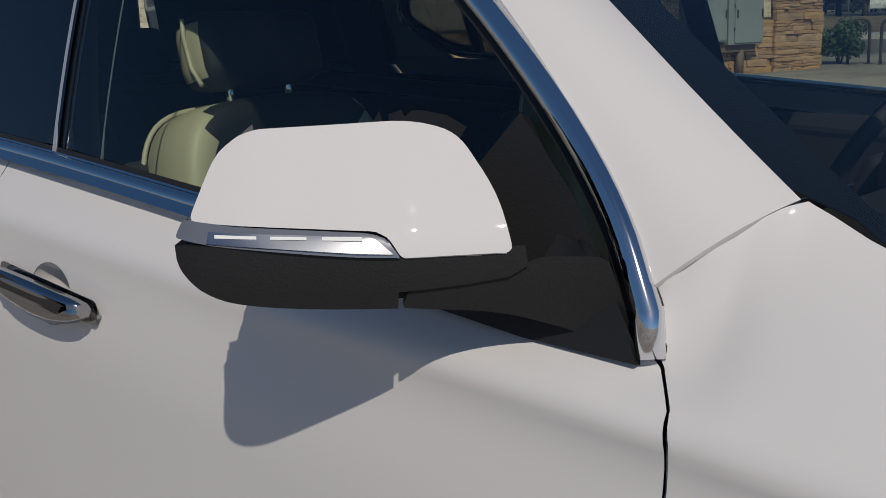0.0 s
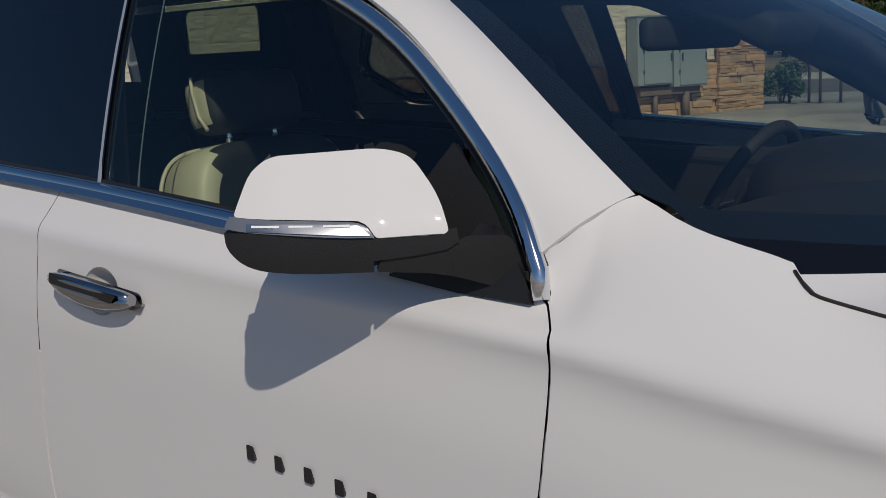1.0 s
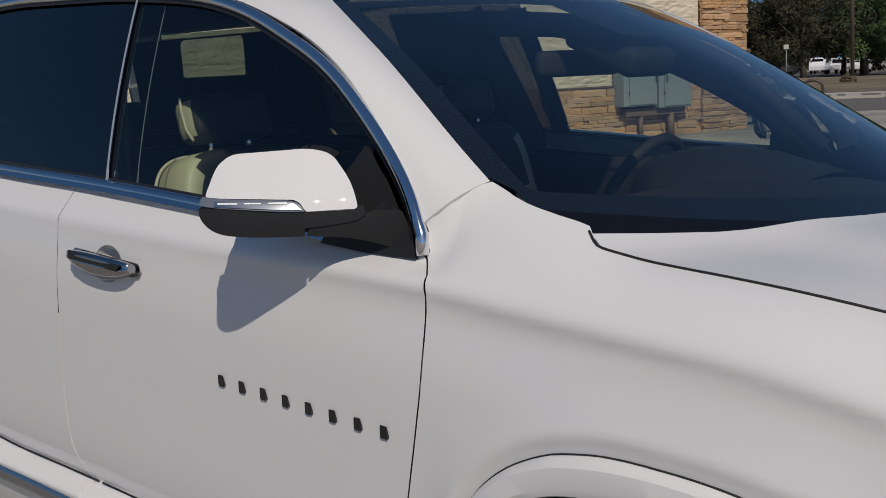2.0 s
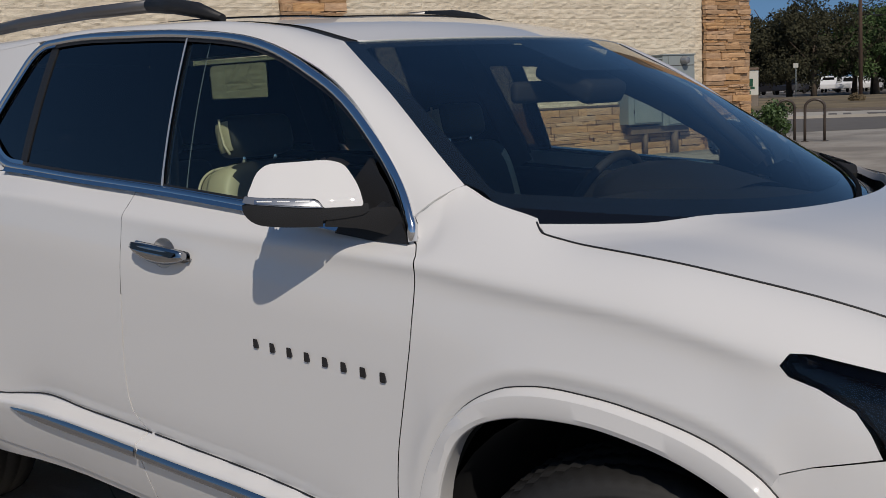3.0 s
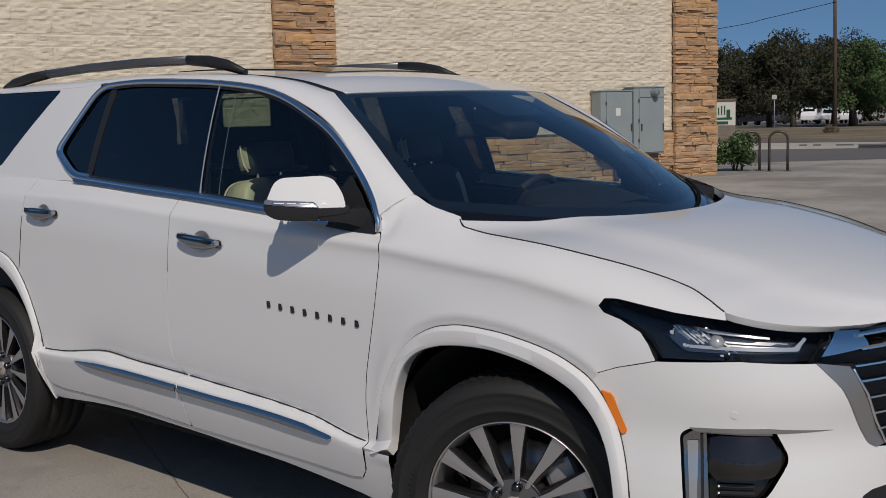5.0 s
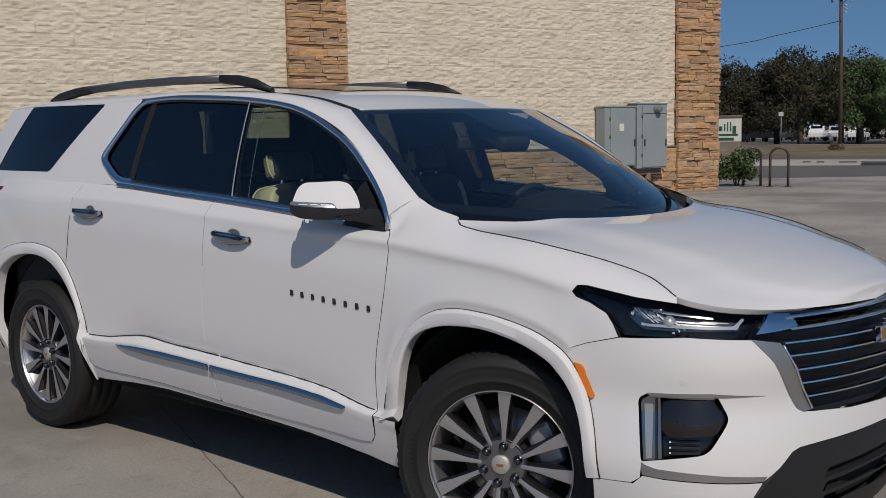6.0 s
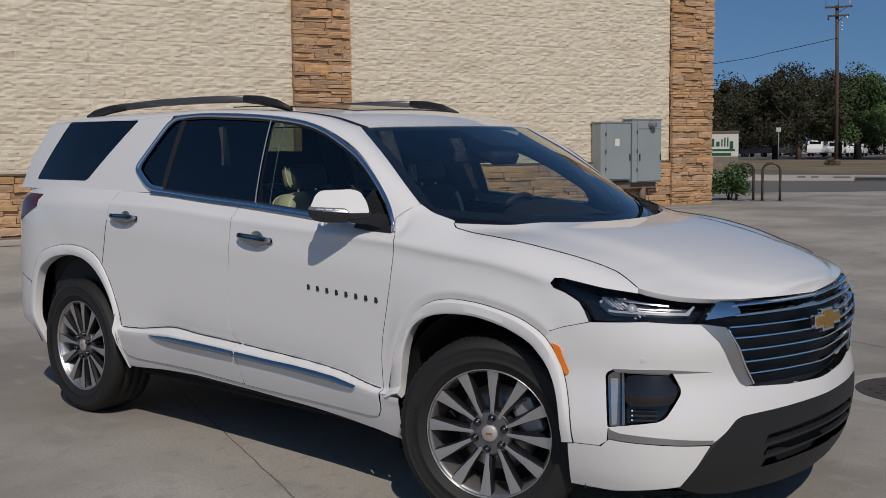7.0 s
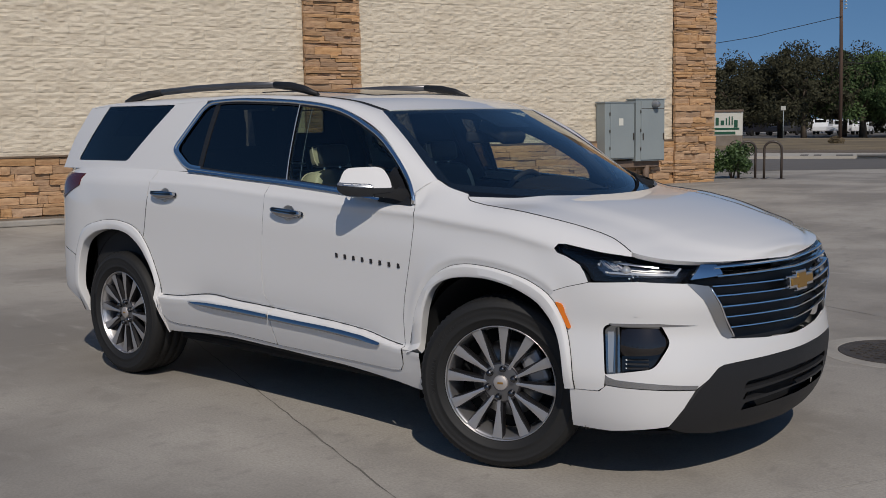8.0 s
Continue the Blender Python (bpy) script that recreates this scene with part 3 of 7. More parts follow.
L1, L2, L3 = ((-9.7, 24.4), (-6.8, 27.1)), ((-14.1, 33.3), (-9.6, 35.1)), ((-16.0, 37.4), (-10.8, 38.6))
L4, L5, L6, L7 = ((-18.0, 41.3), (-11.9, 41.9)), ((-21.7, 48.9), (-14.1, 48.2)), ((-33.0, 71.5), (-21.0, 71.0)), ((-45.0, 100.0), (-30.0, 99.0))
band_between("road", L1, L2, 0.105, ASPHALT, "grey asphalt street", "road")
band_between("kerb", L2, L3, 0.20, KERB, "pale concrete kerb along the street", "kerb", 0.1)
band_between("verge", L3, L4, 0.21, DIRT, "bare dirt verge", "verge")
band_between("dry_grass", L4, L6, 0.215, DRYGRASS, "sun-dried yellow grass strip", "grass")
band_between("far_lot", ((-34.0, 87.0), (-22.0, 86.5)), ((-60.0, 135.0), (-40.0, 134.0)), -0.29, ASPHALT, "asphalt car park under trees", "road")

# dark drain openings along the kerb
for x, y, w in ((-12.64, 35.0, 0.28), (-12.16, 35.1, 0.26), (-11.2, 35.25, 0.6), (-10.0, 35.6, 1.6), (-14.6, 34.4, 0.3)):
    q = (Vector(L2[1]) - Vector(L2[0])).normalized()
    m = Matrix.Translation((x, y, 0.203)) @ Matrix.Rotation(math.atan2(q.y, q.x), 4, "Z")
    tagged(part("kerb_patch", boxed((w, 1.4, 0.02), m, 0.004), ASPHALT), "dark asphalt patch in the kerb", "patch", kind="structure")

# joints cut into the concrete
def joint(p, q, seed, width=0.010):
    rnd = random.Random(seed)
    p, q = Vector(p), Vector(q)
    n = max(8, int((q - p).length / 0.12))
    side = Vector((-(q - p).y, (q - p).x)).normalized()
    bm = bmesh.new()
    rows = []
    for i in range(n + 1):
        c = p.lerp(q, i / n) + side * rnd.uniform(-0.006, 0.006)
        w = width * rnd.uniform(0.35, 1.0)
        z = ground_z(c.x, c.y) + 0.0015
        rows.append((bm.verts.new((c.x + side.x * w / 2, c.y + side.y * w / 2, z)), bm.verts.new((c.x - side.x * w / 2, c.y - side.y * w / 2, z))))
    for a, b in zip(rows, rows[1:]):
        bm.faces.new((a[1], b[1], b[0], a[0]))
    return bm


J = Vector((0.922, -0.387))
K = Vector((0.387, 0.922))
for i, (p, q, w) in enumerate([((-0.52, -0.70), 9, 0.011), ((-0.52, -0.70) , -9, 0.010)]):
    a = Vector(p)
    tagged(part("concrete_joint", joint(a, a + J * q, i, w), JOINT), "dark crack line in the concrete", "joint", kind="structure")
for i, s in enumerate((-2.1, 2.9, 7.9, -7.1)):
    a = Vector((-0.52, -0.70)) + J * s
    tagged(part("concrete_joint", joint(a - K * 14, a + K * 17, 20 + i, 0.008), JOINT_PALE), "pale sealed joint in the concrete", "joint", kind="structure")
for i, s in enumerate((5.0, 10.0, 15.0, -5.0)):
    a = Vector((-0.52, -0.70)) + K * s
    tagged(part("concrete_joint", joint(a - J * 12, a + J * 12, 40 + i, 0.010), JOINT), "dark crack line in the concrete", "joint", kind="structure")

# manhole
man = thing("manhole_cover", "dark cast iron manhole cover set in a concrete ring", "manhole cover", Matrix.Translation((2.10, 2.64, 0.0)))
def disc(prof, n=48):
    bm = bmesh.new()
    rings = [[bm.verts.new((r * math.cos(2 * math.pi * k / n), r * math.sin(2 * math.pi * k / n), z)) for k in range(n)] for r, z in prof]
    for a, b in zip(rings, rings[1:]):
        for k in range(n):
            bm.faces.new((a[k], a[(k + 1) % n], b[(k + 1) % n], b[k]))
    bm.faces.new(rings[-1])
    bmesh.ops.recalc_face_normals(bm, faces=list(bm.faces))
    return bm
part("collar", disc([(0.545, 0.001), (0.535, 0.004), (0.43, 0.005), (0.42, 0.002)]), CONCRETE_RING, man)
lid = part("lid", disc([(0.415, 0.003), (0.41, 0.007), (0.385, 0.007), (0.375, 0.003)]), IRON, man)
for i in range(-5, 6):
    for j in range(-5, 6):
        if math.hypot(i, j) < 5.0:
            part("stud", boxed((0.045, 0.045, 0.008), Matrix.Translation((i * 0.07, j * 0.07, 0.006)), 0.002, 1), IRON, lid)

# ---- the building; w along the wall to its corner at 0, o out from it, z up ----
ALONG = Vector((0.32, 0.947, 0)).normalized()
OUTW = Vector((ALONG.y, -ALONG.x, 0))
CORNER = Vector((-8.0, 19.17, 0)) - OUTW * 0.12
WALL = Matrix(((ALONG.x, OUTW.x, 0, CORNER.x), (ALONG.y, OUTW.y, 0, CORNER.y), (0, 0, 1, 0), (0, 0, 0, 1)))
wall = tagged(part("wall_building", boxed((18.6, 0.3, 6.6), WALL @ Matrix.Translation((-9.32, -0.20, 3.3))), STUCCO), "cream split-face block wall", "wall", kind="structure")
tagged(part("wall_building_end", boxed((0.3, 12, 6.6), WALL @ Matrix.Translation((-18.4, -6.36, 3.3))), STUCCO), "cream block end wall of the building", "wall", kind="structure")
tagged(part("roof_building", boxed((18.5, 12.2, 0.2), WALL @ Matrix.Translation((-9.3, -6.3, 6.5))), MORTAR), "flat roof of the building", "roof", kind="structure")
tagged(part("wall_building_side", boxed((0.3, 12, 6.6), WALL @ Matrix.Translation((-0.2, -6.36, 3.3))), STUCCO), "cream block side wall of the building", "wall", kind="structure")


def split_face(w0, w1, z0, z1, step):
    """Rough block courses, one course 0.2 m high, the joints drawn in."""
    ws = np.arange(w0, w1 + 1e-6, step)
    zs = np.arange(z0, z1 + 1e-6, step * 0.8)
    Wg, Zg = np.meshgrid(ws, zs, indexing="ij")
    rng = np.random.default_rng(5)
    rough = np.zeros_like(Wg)
    for size, amp in ((0.30, 0.003), (0.12, 0.005), (0.052, 0.010)):
        nw, nz = int((w1 - w0) / (size * 1.9)) + 3, int((z1 - z0) / (size * 0.75)) + 3
        cells = rng.normal(0, 1, (nw, nz))
        a, b = (Wg - w0) / (size * 1.9), (Zg - z0) / (size * 0.75)
        i, j = a.astype(int), b.astype(int)
        fa, fb = a - i, b - j
        fa, fb = fa * fa * (3 - 2 * fa), fb * fb * (3 - 2 * fb)
        rough += amp * (cells[i, j] * (1 - fa) * (1 - fb) + cells[i + 1, j] * fa * (1 - fb) + cells[i, j + 1] * (1 - fa) * fb + cells[i + 1, j + 1] * fa * fb)
    course = np.floor(Zg / 0.2)
    in_course = Zg / 0.2 - course
    across_w = (Wg + 0.2 * (course % 2)) / 0.4
    edge = np.minimum(np.minimum(in_course, 1 - in_course) * 0.2, np.minimum(across_w % 1, 1 - across_w % 1) * 0.4)
    o = 0.012 + rough - 0.012 * np.exp(-(edge / 0.012) ** 2)
    co = np.stack([Wg, -0.045 + np.clip(0.012 + (o - 0.012) * 0.62, -0.004, 0.05), Zg], -1).reshape(-1, 3)
    ni, nj = len(ws), len(zs)
    idx = np.arange(ni * nj).reshape(ni, nj)
    faces = np.stack([idx[:-1, :-1], idx[1:, :-1], idx[1:, 1:], idx[:-1, 1:]], -1).reshape(-1, 4)
    M3 = np.array(WALL.to_3x3()); T = np.array(WALL.translation)
    me = bpy.data.meshes.new("block_face")
    me.from_pydata((co @ M3.T + T).tolist(), [], faces.tolist())
    me.materials.append(STUCCO)
    return me


for a, b in ((-17.5, -10.50), (-9.36, -1.22)):
    ob = new("block_face", split_face(a, b, 1.10, 5.4, 0.030))
    tagged(ob, "rough cream split-face block courses", "wall", kind="stuff")
    ob.parent = wall

# ledge stones: a few block shapes shared by all
STONES = []
for k in range(5):
    rnd = random.Random(100 + k)
    bm = bmesh.new()
    box(bm, (1, 1, 1))
    bmesh.ops.subdivide_edges(bm, edges=[e for e in bm.edges if abs((e.verts[0].co - e.verts[1].co).x) > 0.5], cuts=2)
    for v in bm.verts:
        if v.co.y > 0.4:
            v.co.y += rnd.uniform(-0.16, 0.10)
            v.co.z += rnd.uniform(-0.07, 0.07)
            v.co.x += rnd.uniform(-0.012, 0.012)
    me = bpy.data.meshes.new("stone")
    bm.to_mesh(me); bm.free()
    me.materials.append(STONE)
    STONES.append(me)


def stonework(parent, w0, w1, z0, z1, proud, seed, thick=0.09, side=False):
    rnd = random.Random(seed)
    z = z0
    while z < z1 - 0.03:
        h = min(rnd.choice((0.05, 0.06, 0.07, 0.09, 0.11, 0.14)), z1 - z)
        w = w0
        while w < w1 - 0.02:
            l = min(rnd.uniform(0.16, 0.70), w1 - w)
            if w1 - w - l < 0.08:
                l = w1 - w
            ob = new("stone", STONES[rnd.randrange(5)])
            ob.parent = parent
            out = proud + rnd.uniform(-0.028, 0.03)
            if side:
                ob.matrix_basis = WALL @ Matrix.Translation((proud, w + l / 2, z + h / 2)) @ Matrix.Rotation(radians(90), 4, "Z") @ Matrix.Diagonal((l - 0.008, thick, h - 0.008, 1))
            else:
                ob.matrix_basis = WALL @ Matrix.Translation((w + l / 2, out - thick / 2, z + h / 2)) @ Matrix.Diagonal((l - 0.008, thick * rnd.uniform(0.9, 1.1), h - 0.008, 1))
            w += l
        z += h


for w0, w1, seed in ((-1.25, 0.0, 3), (-10.52, -9.34, 4)):
    pier = tagged(part("pier", boxed((w1 - w0 - 0.06, 0.13, 6.6), WALL @ Matrix.Translation(((w0 + w1) / 2, 0.0, 3.3))), MORTAR), "stacked ledge-stone pier on the wall", "pier", kind="structure")
    stonework(pier, w0, w1, 0.02, 5.2, 0.11, seed)
for w0, w1, seed in ((-9.34, -1.25, 8), (-17.0, -10.52, 9)):
    dado = tagged(part("dado", boxed((w1 - w0, 0.06, 1.08), WALL @ Matrix.Translation(((w0 + w1) / 2, -0.03, 0.54))), MORTAR), "ledge-stone dado along the wall's foot", "dado", kind="structure")
    stonework(dado, w0, w1, 0.02, 1.10, 0.045, seed, 0.07)
    part("cap_course", boxed((w1 - w0, 0.12, 0.035), WALL @ Matrix.Translation(((w0 + w1) / 2, 0.0, 1.118)), 0.006), MORTAR, dado)
# gravel bed and its edge along the wall
tagged(part("planting_bed", boxed((18, 0.7, 0.06), WALL @ Matrix.Translation((-8.8, 0.40, 0.055)), 0.01), DIRT), "bare gravel bed along the wall", "bed", kind="structure")
tagged(part("bed_kerb", boxed((18, 0.14, 0.10), WALL @ Matrix.Translation((-8.8, 0.82, 0.055)), 0.02), CONCRETE_RING), "pale concrete edge of the bed", "kerb", kind="structure")

# electrical cabinets
def cabinet(w0, w1, z0, z1, depth, label, extras):
    c = thing("electrical_cabinet", label, "electrical cabinet", WALL @ Matrix.Translation(((w0 + w1) / 2, 0.02, z0)), "cabinets on the wall")
    W, H = w1 - w0, z1 - z0
    body = part("body", boxed((W, depth, H), Matrix.Translation((0, depth / 2, H / 2)), 0.012), BOXGREY, c)
    door = part("door", boxed((W - 0.16, 0.02, H - 0.06), Matrix.Translation((0.06, depth + 0.010, H / 2)), 0.005), BOXGREY, c)
    part("cap", boxed((W + 0.03, depth + 0.04, 0.025), Matrix.Translation((0, depth / 2, H + 0.006)), 0.006), BOXGREY, c)
    for k in range(3):
        part("hinge", boxed((0.02, 0.025, 0.07), Matrix.Translation((-W / 2 + 0.13, depth + 0.016, H * (0.2 + 0.3 * k))), 0.004), IRON, door)
    part("latch", boxed((0.025, 0.03, 0.15), Matrix.Translation((W / 2 - 0.05, depth + 0.03, H * 0.40)), 0.006), IRON, door)
    if extras:
        part("latch", boxed((0.025, 0.03, 0.15), Matrix.Translation((-W / 2 + 0.19, depth + 0.03, H * 0.40)), 0.006), IRON, door)
        part("seam", boxed((W - 0.18, 0.006, 0.012), Matrix.Translation((0.06, depth + 0.021, H * 0.85)), 0.0), IRON, door)
        bm = turned([(0.0, 0.085), (0.05, 0.085), (0.06, 0.075), (0.13, 0.07), (0.15, 0.05), (0.155, 0.001)], 32)
        meter = part("meter", bm, METER, c, "round glass electricity meter")
        meter.location = (0.10, depth + 0.02, H * 0.92)
    else:
        part("notice", boxed((0.12, 0.006, 0.16), Matrix.Translation((0.02, depth + 0.022, H * 0.66)), 0.001), PAPER, door, "small white notice plate")
    return c


cabinet(-3.50, -2.66, 0.72, 1.99, 0.32, "grey steel electrical cabinet with a small white notice", False)
cabinet(-2.62, -1.78, 0.66, 2.06, 0.32, "grey steel meter cabinet with a round meter", True)
duct = thing("conduit", "brown conduit box and pipes below the cabinets", "conduit", WALL @ Matrix.Translation((-2.6, 0.05, 0.0)))
part("trough", boxed((1.5, 0.16, 0.16), Matrix.Translation((0.0, 0.10, 0.60)), 0.01), CONDUIT, duct)
for x, r in ((0.42, 0.075), (-0.35, 0.05)):
    part("pipe", piped([(x, 0.12, 0.08), (x, 0.12, 0.56)], r, 14), CONDUIT, duct)

# ---- by the corner: bush, cycle racks, sign ----
def leaf_mesh(centres, radius, count, size, rng, squash=1.0):
    """Many small leaf quads round clump centres."""
    c = centres[rng.integers(0, len(centres), count)]
    d = rng.normal(0, 1, (count, 3)); d /= np.linalg.norm(d, axis=1, keepdims=True)
    p = c[:, :3] + d * (c[:, 3:4] * rng.uniform(0.55, 1.05, (count, 1))) * np.array([1, 1, squash])
    a = rng.normal(0, 1, (count, 3)); a /= np.linalg.norm(a, axis=1, keepdims=True)
    n = d * 0.7 + rng.normal(0, 0.6, (count, 3))
    b = np.cross(n, a); b /= np.linalg.norm(b, axis=1, keepdims=True) + 1e-9
    a = np.cross(b, n); a /= np.linalg.norm(a, axis=1, keepdims=True) + 1e-9
    s = size * rng.uniform(0.6, 1.3, (count, 1))
    quad = np.stack([p - a * s, p - b * s * 0.55, p + a * s, p + b * s * 0.55], 1).reshape(-1, 3)
    faces = np.arange(count * 4).reshape(-1, 4)
    me = bpy.data.meshes.new("leaves")
    me.from_pydata(quad.tolist(), [], faces.tolist())
    return me


rng = np.random.default_rng(11)
bush = thing("bush", "clipped dark green leafy bush beside the wall", "bush", Matrix.Translation((-8.25, 20.55, 0.1)))
cl = np.stack([rng.uniform(-0.42, 0.42, 26), rng.uniform(-0.38, 0.38, 26), rng.uniform(0.30, 0.80, 26), rng.uniform(0.14, 0.24, 26)], 1)
me = leaf_mesh(cl, 0.2, 3600, 0.040, rng)
me.materials.append(BUSHLEAF)
ob = new("crown", me); ob.parent = bush; tagged(ob, kind="stuff")
for a in range(5):
    t = 2 * math.pi * a / 5
    part("stem", piped([(0.03 * math.cos(t), 0.03 * math.sin(t), 0), (0.12 * math.cos(t), 0.12 * math.sin(t), 0.3), (0.2 * math.cos(t), 0.2 * math.sin(t), 0.6)], [0.016, 0.012, 0.006], 6), BARK, bush)

for p, q in (((-7.43, 20.62), (-7.06, 20.80)), ((-8.05, 20.50), (-7.72, 20.74))):
    rack = thing("cycle_rack", "dark bronze steel hoop cycle rack", "cycle rack", Matrix.Translation((p[0], p[1], 0.1)), "hoop racks at the corner")
    d = Vector((q[0] - p[0], q[1] - p[1], 0))
    w = d.length
    d.normalize()
    pts = [Vector((0, 0, 0)), Vector((0, 0, 0.4)), Vector((0, 0, 0.74))] + [Vector((0, 0, 0.74)) + d * (w / 2) * (1 - math.cos(a * math.pi / 8)) + Vector((0, 0, 0.18 * math.sin(a * math.pi / 8))) for a in range(1, 8)] + [d * w + Vector((0, 0, 0.74)), d * w + Vector((0, 0, 0.4)), d * w]
    part("hoop", piped(pts, 0.031, 12), BRONZE, rack)
    for e in (Vector((0, 0, 0)), d * w):
        part("foot_plate", disc([(0.085, 0.0), (0.085, 0.012), (0.04, 0.016)], 20), BRONZE, rack).location = e

sign = thing("shop_sign", "cream monument shop sign with dark green lettering bars", "sign", Matrix.Translation((-23.55, 48.2, 0.20)) @ Matrix.Rotation(radians(18), 4, "Z"))
part("base", boxed((3.3, 0.3, 0.62), Matrix.Translation((0, 0, 0.25)), 0.03), SIGNBASE, sign)
part("cap", boxed((3.36, 0.36, 0.12), Matrix.Translation((0, 0, 1.86)), 0.02), CONDUIT, sign)
part("board", boxed((3.3, 0.25, 1.26), Matrix.Translation((0, 0, 1.19)), 0.02), PAPER, sign)
for x, w, h, z in ((0.62, 0.17, 0.24, 1.24), (0.83, 0.06, 0.36, 1.30), (0.98, 0.06, 0.46, 1.34), (1.13, 0.06, 0.46, 1.34), (1.32, 0.18, 0.38, 1.18), (0.35, 0.16, 0.40, 1.31), (0.0, 0.3, 0.44, 1.33), (-0.5, 0.3, 0.44, 1.33)):
    part("lettering_bar", boxed((w, 0.03, h), Matrix.Translation((x, -0.135, z)), 0.004), SIGNGREEN, sign)
part("lettering_bar", boxed((2.7, 0.03, 0.10), Matrix.Translation((0.15, -0.135, 0.92)), 0.004), SIGNGREEN, sign)
part("lettering_bar", boxed((2.4, 0.03, 0.14), Matrix.Translation((0.1, -0.135, 0.70)), 0.004), SIGNGREEN, sign)

# ---- far: trees, pole, wires, parked vehicles ----
def tree(at, height, spread, seed, leaves=2600, mat=None):
    rng = np.random.default_rng(seed)
    rnd = random.Random(seed)
    t = thing("tree", "broad dark green shade tree with a dense crown", "tree", Matrix.Translation((at[0], at[1], at[2] if len(at) > 2 else -0.31)), "shade trees")
    trunk_h = height * 0.30
    bend = rnd.uniform(-0.3, 0.3)
    part("trunk", piped([(0, 0, 0), (bend * 0.3, 0, trunk_h * 0.5), (bend, 0.1, trunk_h), (bend * 1.3, 0.1, height * 0.6)], [0.30, 0.24, 0.20, 0.07], 9), BARK, t)
    cl = []
    for k in range(7):
        a = 2 * math.pi * k / 7 + rnd.uniform(-0.3, 0.3)
        r = spread * rnd.uniform(0.5, 0.85)
        top_z = height * rnd.uniform(0.45, 0.85)
        end = (r * math.cos(a), r * math.sin(a), top_z)
        part("limb", piped([(bend, 0.1, trunk_h * 0.9), (end[0] * 0.5, end[1] * 0.5, (trunk_h + top_z) / 2), end], [0.13, 0.08, 0.03], 6), BARK, t)
    for k in range(70):
        a, r = rng.uniform(0, 2 * math.pi), spread * math.sqrt(rng.uniform(0, 1))
        z = height * (0.24 + 0.66 * rng.uniform(0, 1) * (1 - 0.45 * (r / spread) ** 2))
        cl.append((r * math.cos(a), r * math.sin(a), z, spread * rng.uniform(0.10, 0.36)))
    me = leaf_mesh(np.array(cl), 1, leaves, 0.13, rng, 0.85)
    me.materials.append(mat or FOLIAGE)
    ob = new("crown", me)
    ob.parent = t
    tagged(ob, kind="stuff")
    return t


for k, (x, y, h, s) in enumerate(((-50, 90, 7.2, 4.2), (-46.0, 95, 7.8, 4.4), (-43.0, 90, 7.0, 4.0), (-40.6, 94, 8.9, 4.2), (-37.0, 91, 8.2, 4.2), (-35.5, 101, 8.8, 4.6), (-33.0, 95, 8.0, 4.0), (-29.5, 99, 7.9, 4.3),
                                  (-26.5, 106, 7.8, 4.5), (-22.5, 104, 7.4, 4.2), (-18.5, 106, 7.6, 4.4), (-14.0, 104, 7.4, 4.4), (-9.0, 107, 7.8, 4.6), (-3.5, 106, 7.2, 4.4), (-55, 96, 7.6, 4.6), (-30, 112, 8.6, 4.8), (-40, 108, 9.0, 5.0))):
    tree((x, y), h + 0.9, s * 1.1, 200 + k, 17000, FOLIAGE if k not in (6, 7, 8, 9, 10, 13, 15) else FOLIAGE_LIGHT)
# the wood behind them, down to the ground
rng = np.random.default_rng(77)
wx = rng.uniform(-85, 15, 420)
cl = np.stack([wx, 136 + rng.uniform(-3, 3, 420), rng.uniform(0.2, 6.5, 420), rng.uniform(1.0, 2.0, 420)], 1)
me = leaf_mesh(cl, 1, 46000, 0.26, rng)
me.materials.append(FOLIAGE)
tagged(new("woodland", me), "dark thicket behind the shade trees", "trees", kind="stuff")
# trees across the street behind the viewer, which the side windows mirror
for k, (x, y, h, s) in enumerate(((-30, -62, 8, 5), (-16, -66, 9, 5.5), (-2, -63, 8, 5), (12, -66, 9, 5.5), (27, -62, 8, 5), (44, -60, 9, 6), (60, -45, 8, 6), (-46, -58, 8, 6))):
    tree((x, y, 0.0), h, s, 300 + k, 1200)

pole = thing("utility_pole", "tall weathered wooden utility pole with two crossarms", "utility pole", Matrix.Translation((-18.96, 54.19, 0.215)))
part("shaft", piped([(0.03, 0, -0.2), (-0.05, 0, 5), (-0.14, 0, 8.60)], [0.105, 0.095, 0.085], 12), POLEWOOD, pole)
for z, half in ((8.48, 0.70), (8.02, 0.55)):
    arm = part("crossarm", boxed((2 * half, 0.09, 0.09), Matrix.Translation((0, -0.13, z)) @ Matrix.Rotation(radians(20), 4, "Z"), 0.01), POLEWOOD, pole)
    for x in (-half * 0.92, half * 0.80):
        up = 0.35 if z > 8.3 else -0.22
        part("insulator", piped([(x * 0.94, x * 0.34 - 0.13, z), (x * 0.94, x * 0.34 - 0.13, z + up)], 0.018 if up > 0 else 0.045, 8), IRON if x < 0 else PAPER, arm)
    part("arm_brace", piped([(0.0, -0.13, z - 0.3), (half * 0.6, half * 0.2 - 0.13, z - 0.03)], 0.015, 6), IRON, arm)
part("lead_rod", piped([(-0.03, -0.05, 8.5), (-0.03, -0.05, 9.1)], 0.015, 6), IRON, pole)
for z in (7.25, 7.45, 7.62):
    part("insulator", piped([(0.10, -0.03, z), (0.22, -0.06, z + 0.02)], 0.03, 8), PAPER, pole)
weeds = leaf_mesh(np.array([(-19.35, 54.1, 0.32, 0.22), (-19.1, 54.0, 0.40, 0.25), (-18.8, 54.0, 0.32, 0.20)]), 1, 900, 0.05, rng)
weeds.materials.append(DRYGRASS)
